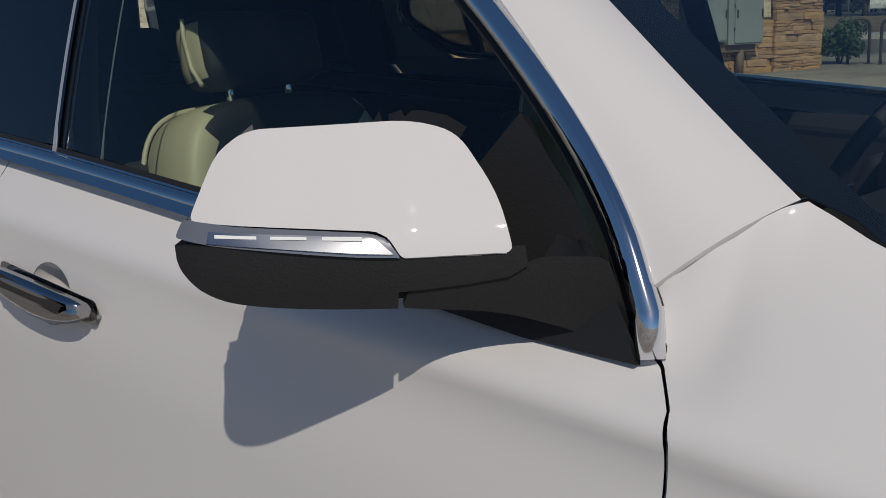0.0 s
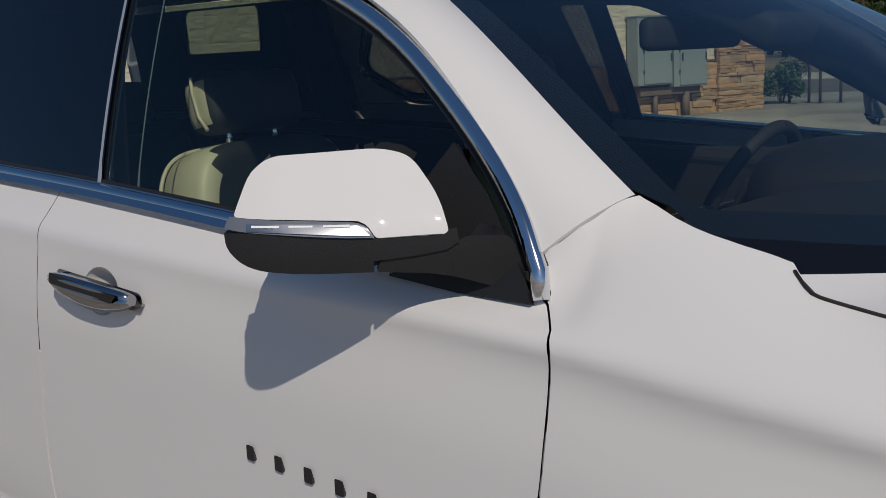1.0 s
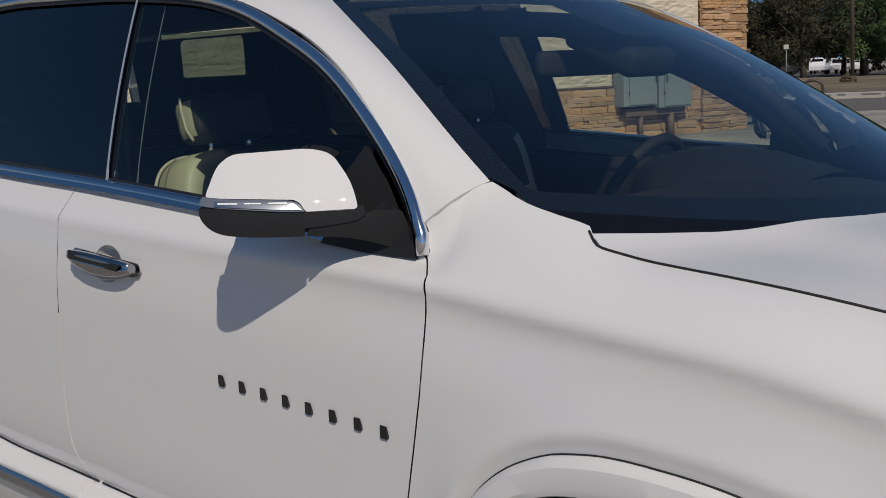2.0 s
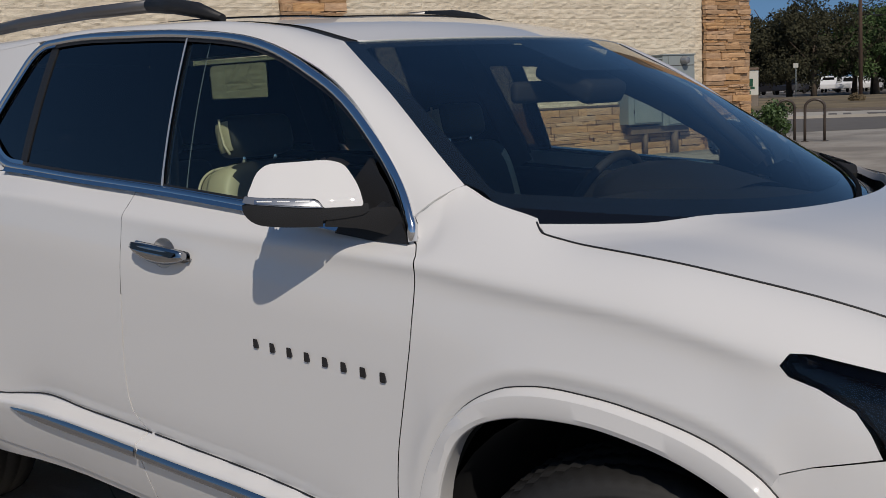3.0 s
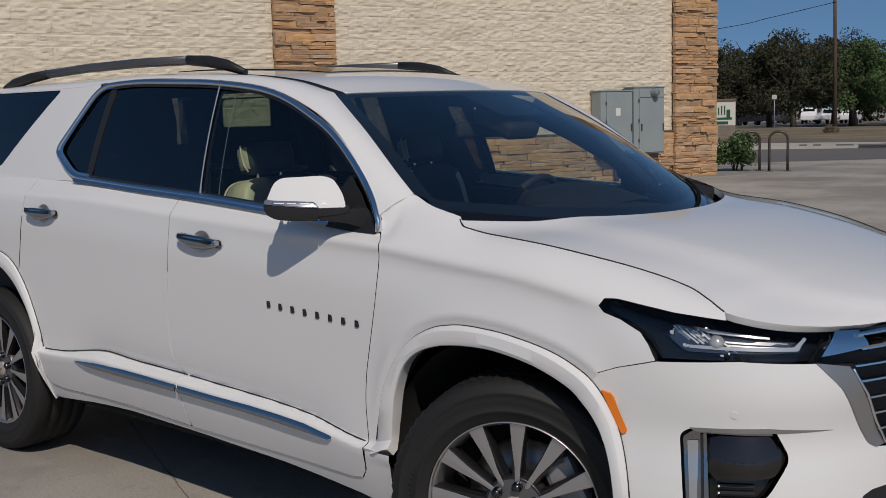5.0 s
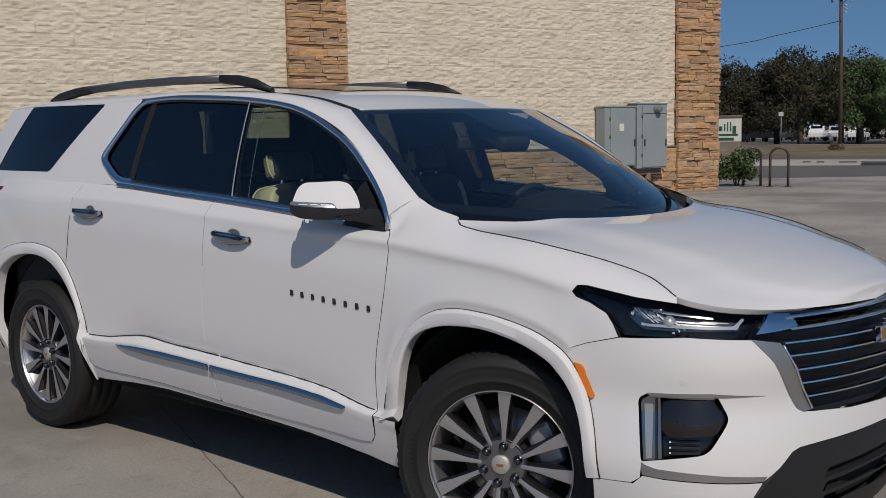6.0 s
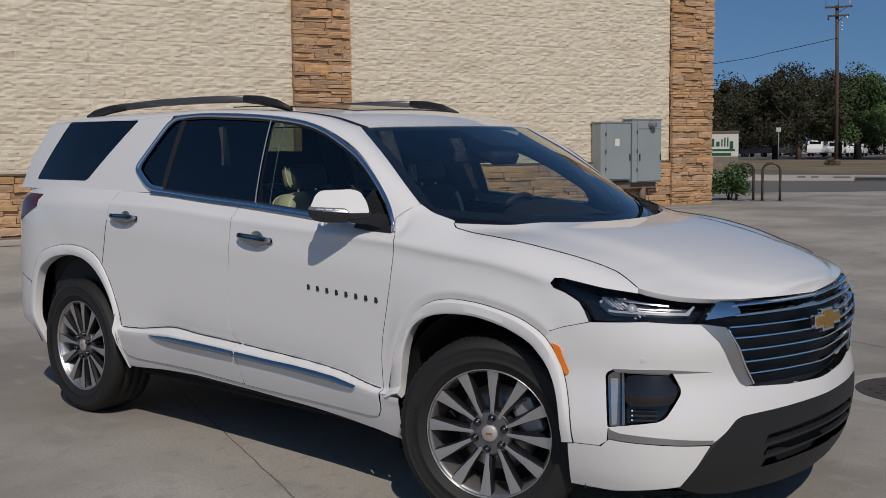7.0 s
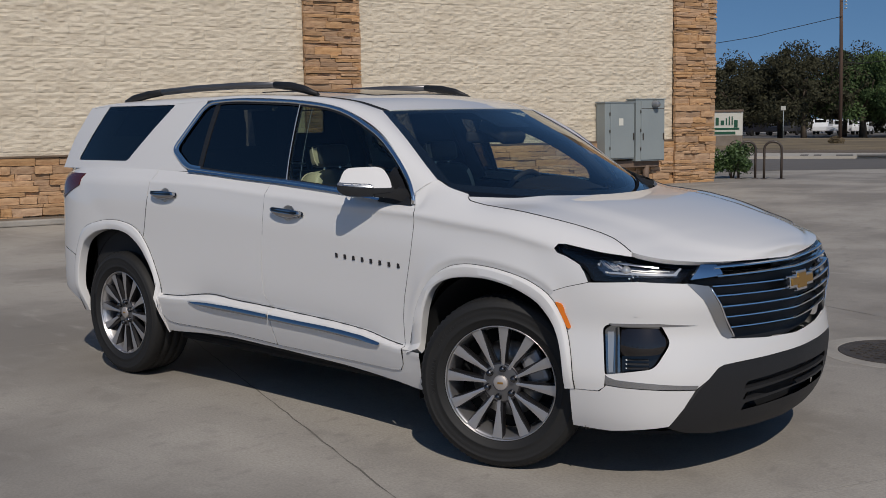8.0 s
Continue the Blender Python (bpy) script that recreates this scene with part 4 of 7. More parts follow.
tagged(new("pole_weeds", weeds), "dry weeds heaped round the pole's foot", "weeds", kind="stuff")


def wire(pts, r=0.022):
    return tagged(part("power_line", piped(soft(pts, 5), r, 5), RUBBER), "black overhead power line", "wire")


wire([(-18.98, 54.1, 7.05), (-22.04, 52.90, 6.42), (-25.1, 51.70, 5.90), (-40.0, 45.85, 4.2)], 0.018)
wire([(-19.0, 54.3, 4.62), (-18.2, 54.9, 4.56), (-16.68, 55.0, 4.65), (0.0, 61.5, 6.6)], 0.022)
post = thing("road_sign", "small sign seen edge-on on a thin grey post", "road sign", Matrix.Translation((-29.1, 69.3, 0.215)))
part("post", piped([(0, 0, 0), (0, 0, 2.1)], 0.03, 8), BOXGREY, post)
part("plate", boxed((0.35, 0.03, 0.3), Matrix.Translation((0, -0.04, 2.15)), 0.01), PAPER, post)


def parked(at, turn, kind_name, paint, length, height, label, bed=False):
    """A parked vehicle far off: body, cabin glass, wheels."""
    v = thing(kind_name, label, "car", Matrix.Translation((at[0], at[1], -0.285)) @ Matrix.Rotation(radians(turn), 4, "Z"), "vehicles under the trees")
    h, L = height, length / 2
    if bed:
        side = [(-L, 0.45), (-L, 1.05), (-0.25, 1.05), (-0.2, h * 0.98), (0.75, h), (1.25, 1.15), (L - 0.15, 1.05), (L, 0.8), (L, 0.45)]
        glass = [(-0.08, 1.10), (-0.05, h * 0.92), (0.68, h * 0.93), (1.05, 1.15)]
    else:
        side = [(-L, 0.40), (-L, 0.95), (-L * 0.75, h * 0.97), (0.2, h), (0.95, h * 0.66), (L - 0.2, h * 0.56), (L, 0.65), (L, 0.40)]
        glass = [(-L * 0.70, h * 0.66), (-L * 0.62, h * 0.93), (0.15, h * 0.95), (0.75, h * 0.68)]
    part("body", prism(rounded([(a, b, 0.12) for a, b in side], 3), -0.88, 0.88, "xz"), paint, v)
    for sg in (-1, 1):
        part("side_glass", prism(glass, sg * 0.885 - 0.006, sg * 0.885 + 0.006, "xz"), GLOSS, v)
        for x in (-L * 0.62, L * 0.62):
            wh = part("wheel", turned([(-0.10, 0.02), (-0.10, 0.20), (-0.11, 0.22), (-0.10, 0.33), (0.10, 0.34), (0.10, 0.05)], 20), RUBBER, v)
            wh.location = (x, sg * 0.80, 0.12 + 0.02)
            wh.location.z = 0.33
    part("rear_glass", boxed((0.02, 1.3, h * 0.22), Matrix.Translation((-L * 0.86 if not bed else -0.27, 0, h * 0.80)), 0.005), GLOSS, v)
    return v


parked((-45.1, 120.0), 94, "pickup_truck", CARWHITE, 5.2, 1.75, "white pickup truck parked under trees", True)
parked((-48.9, 124.0), 104, "van", CARWHITE, 4.8, 1.9, "white van parked in tree shade")
parked((-51.4, 118.5), 86, "pickup_truck", CARDARK, 5.4, 1.80, "dark pickup truck parked in tree shade", True)
parked((-54.6, 117.5), 78, "van", CARDARK, 5.0, 2.2, "dark van parked in tree shade")
parked((-57.6, 118.5), 84, "van", CARDARK, 5.0, 2.2, "dark van parked in tree shade")
parked((-43.0, 121.0), 102, "parked_car", CARWHITE, 4.2, 1.45, "white hatchback parked under trees")

# ---- the car: painted panels ----
car = thing("suv", "white three-row family SUV with chrome trim and dark tinted windows, parked", "car")
SIDES = (False, True)
F_U = FRONT_U


def curve_pts(f, a, b, n):
    return [(a + (b - a) * i / n, float(f(a + (b - a) * i / n))) for i in range(n + 1)]


# wheel arches on the flank: opening and outer edge of the moulding, from the rear foot over the top to the front foot
ARCH_IN_F = soft([(1.060, 0.285), (1.088, 0.50), (1.105, 0.60), (1.124, 0.69), (1.16, 0.772), (1.208, 0.820), (1.265, 0.846), (1.335, 0.862), (1.44, 0.869), (1.53, 0.864), (1.65, 0.838), (1.755, 0.793), (1.80, 0.755), (1.835, 0.71), (1.875, 0.62), (1.898, 0.50), (1.907, 0.25)])
ARCH_IN_R = soft([(-1.985, 0.36), (-2.0, 0.60), (-1.935, 0.80), (-1.82, 0.878), (-1.68, 0.917), (-1.50, 0.927), (-1.34, 0.89), (-1.20, 0.785), (-1.09, 0.60), (-1.055, 0.32)])
ARCH_OUT_R = soft([(-2.055, 0.36), (-2.075, 0.62), (-2.01, 0.83), (-1.92, 0.925), (-1.70, 0.978), (-1.49, 0.986), (-1.30, 0.947), (-1.17, 0.83), (-1.07, 0.65), (-1.045, 0.553)])


ARCH_OUT_F = [tuple(p) for p in ARCH_LINE[::2]] + [tuple(ARCH_LINE[-1])]


def resampled(pts, n):
    """n points at even steps along a line."""
    p = np.array(pts, float)
    run = np.concatenate([[0], np.cumsum(np.hypot(*np.diff(p, axis=0).T))])
    q = np.linspace(0, run[-1], n)
    return np.stack([np.interp(q, run, p[:, 0]), np.interp(q, run, p[:, 1])], -1)


def moulding(outer, inner, n=90):
    """A wheel arch moulding: a chamfer that faces the sky, a flat face, a rounded lip turned into the wheel well."""
    a, b = resampled(outer, n), resampled(inner, n)
    bm = bmesh.new()
    rows = []
    for k, off in ((0.0, -0.012), (0.0, 0.006), (0.06, 0.013), (0.30, 0.0205), (0.36, 0.0215), (0.70, 0.0205), (0.92, 0.018), (0.98, 0.014), (1.0, 0.006), (1.0, -0.035)):
        P, N = settle(lower, a * (1 - k) + b * k)
        foot = [0.2 + 0.8 * float(smooth(0.0, 0.12, min(i, n - 1 - i) / n)) if off > 0 else 1.0 for i in range(n)]    # it sinks into the panels at both feet
        rows.append([bm.verts.new(p + q * off * f) for p, q, f in zip(P, N, foot)])
    for r0, r1 in zip(rows, rows[1:]):
        for i in range(n - 1):
            bm.faces.new((r0[i], r1[i], r1[i + 1], r0[i + 1])).smooth = True
    for i in (0, n - 1):
        bm.faces.new([r[i] for r in rows])
    bmesh.ops.recalc_face_normals(bm, faces=list(bm.faces))
    if sum(f.normal.y for f in bm.faces) > 0:
        bmesh.ops.reverse_faces(bm, faces=list(bm.faces))
    for e in bm.edges:
        if len(e.link_faces) == 2 and e.calc_face_angle(0) > 0.5:
            e.smooth = False
    return bm


def mirrored(bm, far):
    if far:
        for v in bm.verts:
            v.co.y = -v.co.y
        bmesh.ops.reverse_faces(bm, faces=list(bm.faces))
    return bm


def between(a, b, k):
    n = min(len(a), len(b))
    pick = lambda l, i: Vector(l[round(i * (len(l) - 1) / (n - 1))])
    return [tuple(pick(a, i) * (1 - k) + pick(b, i) * k) for i in range(n)]


ARCH_MID_F, ARCH_MID_R = between(ARCH_IN_F, ARCH_OUT_F, 0.5), between(ARCH_IN_R, ARCH_OUT_R, 0.5)
front_gap = pchip([0.36, 0.40, 0.48, 0.63, 0.72, 0.80, 0.88, 0.93, 0.98, 1.05, 1.10, 1.125, 1.142, 1.16, 1.18, 1.198, 1.25], [0.974, 0.980, 0.984, 0.976, 0.983, 0.998, 1.014, 1.023, 1.031, 1.0355, 1.037, 1.0385, 1.0395, 1.030, 1.0175, 1.006, 1.0])
mid_gap = pchip([0.36, 0.5, 0.54, 0.57, 0.66, 0.78, 0.9, 1.17, 1.3], [0.004, -0.004, -0.008, -0.025, -0.085, -0.088, -0.080, -0.065, -0.066])
G = 0.0016                                                   # half a shut line
belt_pts = lambda a, b, n=14: curve_pts(belt, a, b, n)
tail_belt = lambda u: belt(u) + 0.004

# front wing: shut line, arch, lamp, bonnet's edge, screen and pillar foot
line_up = lambda gap, off, lo, hi, n=8: [(float(gap(lo + (hi - lo) * i / n)) + off, lo + (hi - lo) * i / n) for i in range(n + 1)]
arch_part = [p for p in ARCH_MID_F if p[1] > 0.487 and p[0] < 1.84]
wing = (line_up(front_gap, G, 1.185, 0.488, 26) + arch_part
        + [(1.842, 0.842), (1.90, 0.862), (2.004, 0.888), (1.985, 0.925), (1.96, 0.958), (1.90, 0.988), (1.850, 1.003), (1.835, 1.02), (1.850, 1.042), (1.885, 1.044), (2.048, 1.016), (2.19, 1.002)]
        + [(u, v - 0.003) for u, v in curve_pts(hood_v, 2.188, 1.295, 24)]
        + [(1.272, 1.283), (1.262, 1.296), (1.240, 1.2995), (1.209, 1.303), (1.171, 1.3095), (1.148, 1.3155), (1.125, 1.3235), (1.098, 1.3355), (1.076, 1.3435), (1.066, 1.3355), (1.053, 1.3235), (1.04, 1.311), (1.03, 1.299), (1.018, 1.2855), (1.004, 1.2705), (0.983, 1.2560), (0.987, 1.245), (0.991, 1.2314), (0.9975, 1.215), (1.0045, 1.200), (1.0105, 1.1935)])

mid_w = lambda v: 0.0009 + 0.0019 * float(smooth(1.02, 0.92, v))
cup = lambda x, z: [(x + 0.052 * math.cos(a * math.pi / 12), z + 0.040 * math.sin(a * math.pi / 12)) for a in range(24)]
CUP_F, CUP_R = (0.138, 1.104), (-0.985, 1.164)
front_door = ([(u + mid_w(v), v) for u, v in line_up(mid_gap, 0, belt(-0.05), 0.40, 22)] + [(0.007, 0.379)] + [(0.5, 0.374), (0.90, 0.370), (0.952, 0.378), (0.975, 0.405)]
              + line_up(front_gap, -G, 0.43, 1.185, 26) + [(1.0075, 1.1925), (0.999, 1.199), (0.99, 1.20)] + belt_pts(0.98, -0.06))
rear_door = ([(u - mid_w(v), v) for u, v in line_up(mid_gap, 0, 0.40, belt(-0.06), 22)] + belt_pts(-0.068, -1.15) + [(-1.158, 1.214), (-1.168, 1.145), (-1.20, 1.0), (-1.225, 0.90)]
             + [p for p in reversed(ARCH_MID_R[::-1]) if p[0] > -1.22 and 0.56 < p[1] < 0.88] + [(-1.062, 0.53), (-1.045, 0.44), (-1.01, 0.405), (-0.93, 0.395), (-0.4, 0.397), (-0.004, 0.3815)])
sill = [(-1.04, 0.545), (-1.05, 0.335), (-0.98, 0.335), (-0.718, 0.355), (-0.414, 0.366), (0.077, 0.353), (0.515, 0.335), (0.906, 0.306), (1.06, 0.283), (1.075, 0.33), (1.098, 0.482),
        (0.989, 0.484), (0.979, 0.41), (0.954, 0.375), (0.90, 0.3665), (0.5, 0.370), (0.03, 0.374), (-0.4, 0.392), (-0.93, 0.390), (-1.012, 0.40), (-1.047, 0.44)]
quarter = ([(-1.163, 1.214), (-1.155, float(tail_belt(-1.155)))] + curve_pts(tail_belt, -1.2, -2.75, 14) + [(-2.78, 1.10), (-2.70, 0.95), (-2.35, 0.78), (-2.10, 0.74)]
           + [p for p in ARCH_MID_R if p[1] > 0.70 and p[0] < -1.225] + [(-1.231, 0.90), (-1.206, 1.0), (-1.174, 1.145)])
rear_bumper = ([(-2.01, 0.385), (-2.04, 0.62), (-2.035, 0.70)] + [(-2.10, 0.736), (-2.35, 0.776), (-2.70, 0.946), (-2.80, 0.96), (REAR_U, 0.96), (REAR_U, 0.50), (-2.45, 0.50), (-2.25, 0.47), (-2.14, 0.44)])
bumper = ([(1.842, 0.8395), (1.815, 0.80), (1.855, 0.72), (1.885, 0.62), (1.905, 0.52), (1.922, 0.430), (2.055, 0.433), (2.083, 0.452), (2.088, 0.503)]
          + [(2.157, 0.458), (2.474, 0.444), (2.53, 0.478), (2.585, 0.522), (2.62, 0.532), (2.70, 0.534), (3.0, 0.534), (F_U, 0.534), (F_U, 0.600), (3.11, 0.602), (2.90, 0.612), (2.70, 0.631), (2.664, 0.636), (2.645, 0.648), (2.55, 0.80), (2.447, 0.884), (2.224, 0.896), (2.008, 0.8858), (1.90, 0.8597)])
spat = [(1.927, 0.426)] + [(1.922, 0.33), (1.915, 0.252)] + [(2.1, 0.250), (2.362, 0.283), (2.42, 0.36), (2.468, 0.438), (2.157, 0.452), (2.092, 0.459), (2.06, 0.429)]
FOG = rounded([(2.070, 0.700, 0.02), (2.10, 0.717, 0.02), (2.320, 0.718, 0.02), (2.367, 0.641, 0.025), (2.289, 0.535, 0.03), (2.192, 0.521, 0.02), (2.086, 0.505, 0.01)])

for far in SIDES:
    part("front_wing", sheet(lower, wing, 0.012, mirror=far, step_v=0.010), PAINT, car)
    fd = part("front_door", sheet(lower, front_door, 0.014, holes=[cup(*CUP_F)], mirror=far, step_v=0.008), PAINT, car)
    rd = part("rear_door", sheet(lower, rear_door, 0.03, holes=[cup(*CUP_R)], mirror=far, step_v=0.006), PAINT, car)
    part("side_sill", sheet(lower, sill, 0.04, mirror=far, step_v=0.015, off=-0.004), PAINT, car)
    part("quarter_panel", sheet(lower, quarter, 0.035, mirror=far), PAINT, car)
    part("rear_bumper", sheet(lower, rear_bumper, 0.06, mirror=far), PAINT, car)
    part("front_bumper", sheet(lower, bumper, 0.03, holes=[FOG], mirror=far), PAINT, car)
    part("bumper_corner", sheet(lower, spat, 0.03, mirror=far, edge=0.02), PAINT, car)
    part("wheel_arch_moulding", mirrored(moulding(ARCH_OUT_F, [p for p in ARCH_IN_F if p[1] > (0.472 if p[0] < 1.5 else 0.425)]), far), PAINT, car)
    for line, foot in ((ARCH_OUT_F, 0.50), (ARCH_OUT_R, 0.56)):
        P, N = settle(lower, resampled([p for p in line if p[1] > foot or p[0] > 1.5 or p[0] < -1.5], 80))
        part("arch_seam", mirrored(piped([tuple(p + n * 0.0035) for p, n in zip(P, N)], 0.0024, 6), far), BLACK, car, "thin dark seam over the arch")
    part("wheel_arch_moulding", mirrored(moulding(ARCH_OUT_R, ARCH_IN_R), far), PAINT, car)
    # dark inner structure behind the shut lines
    inner = ([(-2.9, 0.33), (-2.9, 0.9), (-2.78, 1.1)] + curve_pts(lambda u: belt(u) - 0.02, -2.6, 0.9, 20) + [(0.99, 1.17), (1.0, 1.24), (1.08, 1.31), (1.26, 1.27), (1.35, 1.22), (1.9, 1.15), (2.1, 1.08), (2.19, 1.0), (2.0, 0.98), (1.99, 0.86), (2.0, 0.3), (1.94, 0.3)]
             + [p for p in ARCH_MID_F[::-1] if p[1] > 0.3] + [(1.05, 0.27), (-1.02, 0.31)] + [p for p in ARCH_MID_R[::-1] if p[1] > 0.36])
    part("inner_panel", sheet(lower, inner, 0.06, off=-0.055, edge=0, mirror=far), DARK, car)
    for door, (x, z) in ((fd, CUP_F), (rd, CUP_R)):
        bm = bmesh.new()
        rings = []
        for k in range(7):
            r = 1 - k / 6 * 0.98
            uv = np.array([(x + 0.052 * r * math.cos(a * math.pi / 12), z + 0.040 * r * math.sin(a * math.pi / 12)) for a in range(24)])
            P, N = settle(lower, uv)
            rings.append([bm.verts.new(p - n * 0.028 * math.sqrt(max(0, 1 - r * r)) - n * 0.001) for p, n in zip(P, N)])
        for a, b in zip(rings, rings[1:]):
            for k in range(24):
                bm.faces.new((a[k], a[(k + 1) % 24], b[(k + 1) % 24], b[k])).smooth = True
        if far:
            for v in bm.verts:
                v.co.y = -v.co.y
            bmesh.ops.reverse_faces(bm, faces=list(bm.faces))
        part("handle_cup", bm, PAINT, door)

part("bonnet", sheet(hood, [(1.272, -1), (F_U, -1), (F_U, 1), (1.272, 1)], 0.03, step_v=0.05, edge=0.02), PAINT, car)
part("roof_panel", sheet(roof, [(0, -0.95), (2.95, -0.98), (2.95, 0.98), (0, 0.95)], 0.05, step_v=0.08, edge=0.02), PAINT, car)
part("sunroof", sheet(roof, rounded([(0.42, -0.62, 0.04), (1.35, -0.62, 0.04), (1.35, 0.62, 0.04), (0.42, 0.62, 0.04)]), 0.06, off=0.004, step_v=0.08), GLOSS, car, "dark glass sunroof")

# pillar and roof-side band, between the windows and the screen or roof
_n = np.arange(12)
band_a = (pchip(_n, [0.993, 0.962, 0.845, 0.699, 0.530, 0.255, -0.08, -0.58, -0.86, -1.19, -1.98, -2.20]), pchip(_n, [1.234, 1.287, 1.405, 1.515, 1.595, 1.672, 1.708, 1.729, 1.722, 1.712, 1.712, 1.705]))
band_b = pchip(_n, [0.125, 0.24, 0.47, 0.76, 1.0, 1.25, 1.65, 2.2, 2.45, 2.8, 3.7, 3.95])     # below 1 on the screen's edge, past it on the roof's


def band(s, w):
    """s runs from 0 at the pillar foot to -11 at the tail."""
    s, w = -np.asarray(s, float), np.asarray(w, float)
    a = upper(band_a[0](s), band_a[1](s))
    k = band_b(s)
    b = np.where((k < 1)[..., None], screen(k, 1 + 0 * k), roof(np.maximum(k - 1, 0), 1 + 0 * k))
    gap = np.linalg.norm(b - a, axis=-1, keepdims=True)
    f = smooth(5.5, 2.5, s)[..., None]
    m = (a + b) / 2 + gap * 0.22 * (np.array([0.42, -0.62, 0.55]) * f + np.array([0.05, -0.62, 0.72]) * (1 - f))
    w = w[..., None]
    return a * (1 - w) ** 2 + m * 2 * w * (1 - w) + b * w * w


for far in SIDES:
    part("roof_side_band", sheet(band, [(-11, -0.09), (0.012, -0.09), (0.012, 1), (-0.6, 0.985), (-1.5, 0.96), (-3.0, 0.955), (-4.0, 1), (-11, 1)], 0.22, step_v=0.1, mirror=far, edge=0.008), PAINT, car)
    part("roof_ditch_moulding", sheet(lambda s, q: roof(s, q), [(0.0, -0.995), (2.6, -0.995), (2.6, -0.945), (0.0, -0.945)], 0.06, off=-0.003, step_v=0.03, mirror=far, edge=0), BLACK, car, "black roof ditch moulding")

# ---- windows and their trim ----
WIN = rounded([(1.006, 1.176, 0.008), (0.47, 1.2205, 0.1), (0.06, 1.251, 0.1), (-0.375, 1.276, 0.1), (-0.877, 1.310, 0.08), (-1.066, 1.426, 0.05), (-0.858, 1.714, 0.08), (-0.58, 1.723, 0.1), (-0.08, 1.701, 0.1), (0.25, 1.667, 0.12), (0.434, 1.620, 0.1), (0.700, 1.505, 0.1), (0.861, 1.382, 0.1), (0.957, 1.285, 0.08), (0.998, 1.208, 0.03)])
WIN_IN = inset(WIN, 0.021)


def foot_chrome(x, z):
    """The flank's glass surface with a strip that is thicker at its foot."""
    p = upper(x, z)
    k = np.clip((np.asarray(z, float) - WIN_FOOT(x) - 0.003) / 0.023, 0, 1)
    return p + np.stack([0 * k, -0.0055 - 0.014 * (1 - k) ** 1.2, 0 * k], -1)


REAR_CORNER = rounded([(-0.60, 1.322, 0.0), (-0.855, 1.341, 0.05), (-1.014, 1.432, 0.04), (-0.836, 1.688, 0.06), (-0.60, 1.697, 0.0)])   # glass line within the chrome plate
CHANNEL = material("channel_grey", (0.22, 0.24, 0.26), 0.35, 0.3)
CAVITY_PLASTIC = material("dull_black_plastic", (0.010, 0.010, 0.011), 0.75)
LINE_SILVER = material("pillar_line_silver", (0.62, 0.62, 0.62), 0.38, 0.6)
bp = lambda z: 0.055 + (1.25 - z) * 0.13                     # the chrome line on the middle pillar
for far in SIDES:
    part("window_seal", sheet(upper, inset(WIN, -0.002), 0.05, holes=[inset(WIN, 0.006 if far else 0.028)], off=0.001, mirror=far, edge=0.01), BLACK, car, "black rubber window seal")
    rim = [p for p in inset(WIN, 0.0 if far else 0.0095) if not (p[0] > 0.77 and p[1] < float(WIN_FOOT(p[0])) + 0.060)]
    P, N = settle(upper, np.array([(0.775, float(WIN_FOOT(0.775)) + 0.012)] + rim + [(0.9885, 1.208), (0.9970, 1.175)]))
    surround = piped([tuple(p + n * (0.012 if far else 0.001)) for p, n in zip(P, N)], 0.0120, 12)
    if far:
        for v in surround.verts:
            v.co.y = -v.co.y
        bmesh.ops.reverse_faces(surround, faces=list(surround.faces))
    part("window_chrome", surround, CHROME, car, "bright chrome window surround")
    part("pillar_chrome", sheet(upper, clipped(WIN, lambda p: -0.74 - p[0]), 0.03, holes=[REAR_CORNER], off=0.005, mirror=far, edge=0.006), CHROME, car, "broad chrome plate on the rear window corner")
    foot = [(x, float(WIN_FOOT(x)) + 0.003) for x in np.linspace(-0.84, 0.775, 22)]
    if not far:
        part("window_chrome", sheet(foot_chrome, foot + [(x, z + 0.023) for x, z in foot[::-1]], 0.04, step_v=0.006, off=0.0, mirror=far, edge=0.006), CHROME, car, "chrome strip at the windows' foot")
    pane = inset(WIN, 0.004 if far else 0.022)
    fg_poly = clipped(pane, lambda p: p[0] - bp(p[1]) - 0.006)
    rg_poly = clipped(clipped(pane, lambda p: bp(p[1]) - 0.006 - p[0]), lambda p: p[0] + 0.737)
    qg_poly = clipped(inset(REAR_CORNER, -0.004), lambda p: -0.763 - p[0])
    part("front_door_glass", sheet(upper, fg_poly, 0.06, off=-0.006, mirror=far, edge=0), TINT, car, "lightly tinted door glass")
    part("rear_door_glass", sheet(upper, rg_poly, 0.06, off=-0.006, mirror=far, edge=0), PRIVACY, car, "dark privacy glass")
    part("rear_door_vent_glass", sheet(upper, qg_poly, 0.05, off=-0.005, mirror=far, edge=0), PRIVACY, car, "dark privacy glass")
    part("window_divider", sheet(upper, [(-0.77, 1.32), (-0.73, 1.315), (-0.73, 1.70), (-0.77, 1.70)], 0.05, off=-0.002, mirror=far), BLACK, car)
    part("middle_pillar", sheet(upper, [(bp(1.27) - 0.06, 1.27), (bp(1.25) + 0.012, 1.262), (bp(1.67) + 0.012, 1.680), (bp(1.68) - 0.06, 1.684)], 0.05, off=-0.012, mirror=far), GLOSS, car, "gloss black pillar cover")
    if not far:
        part("glass_channel", sheet(upper, [(bp(1.262) + 0.082, 1.262), (bp(1.262) + 0.086, 1.262), (bp(1.672) + 0.086, 1.667), (bp(1.672) + 0.082, 1.667)], 0.05, off=-0.020, edge=0.003), CHANNEL, car, "grey edge of the door's inner frame")
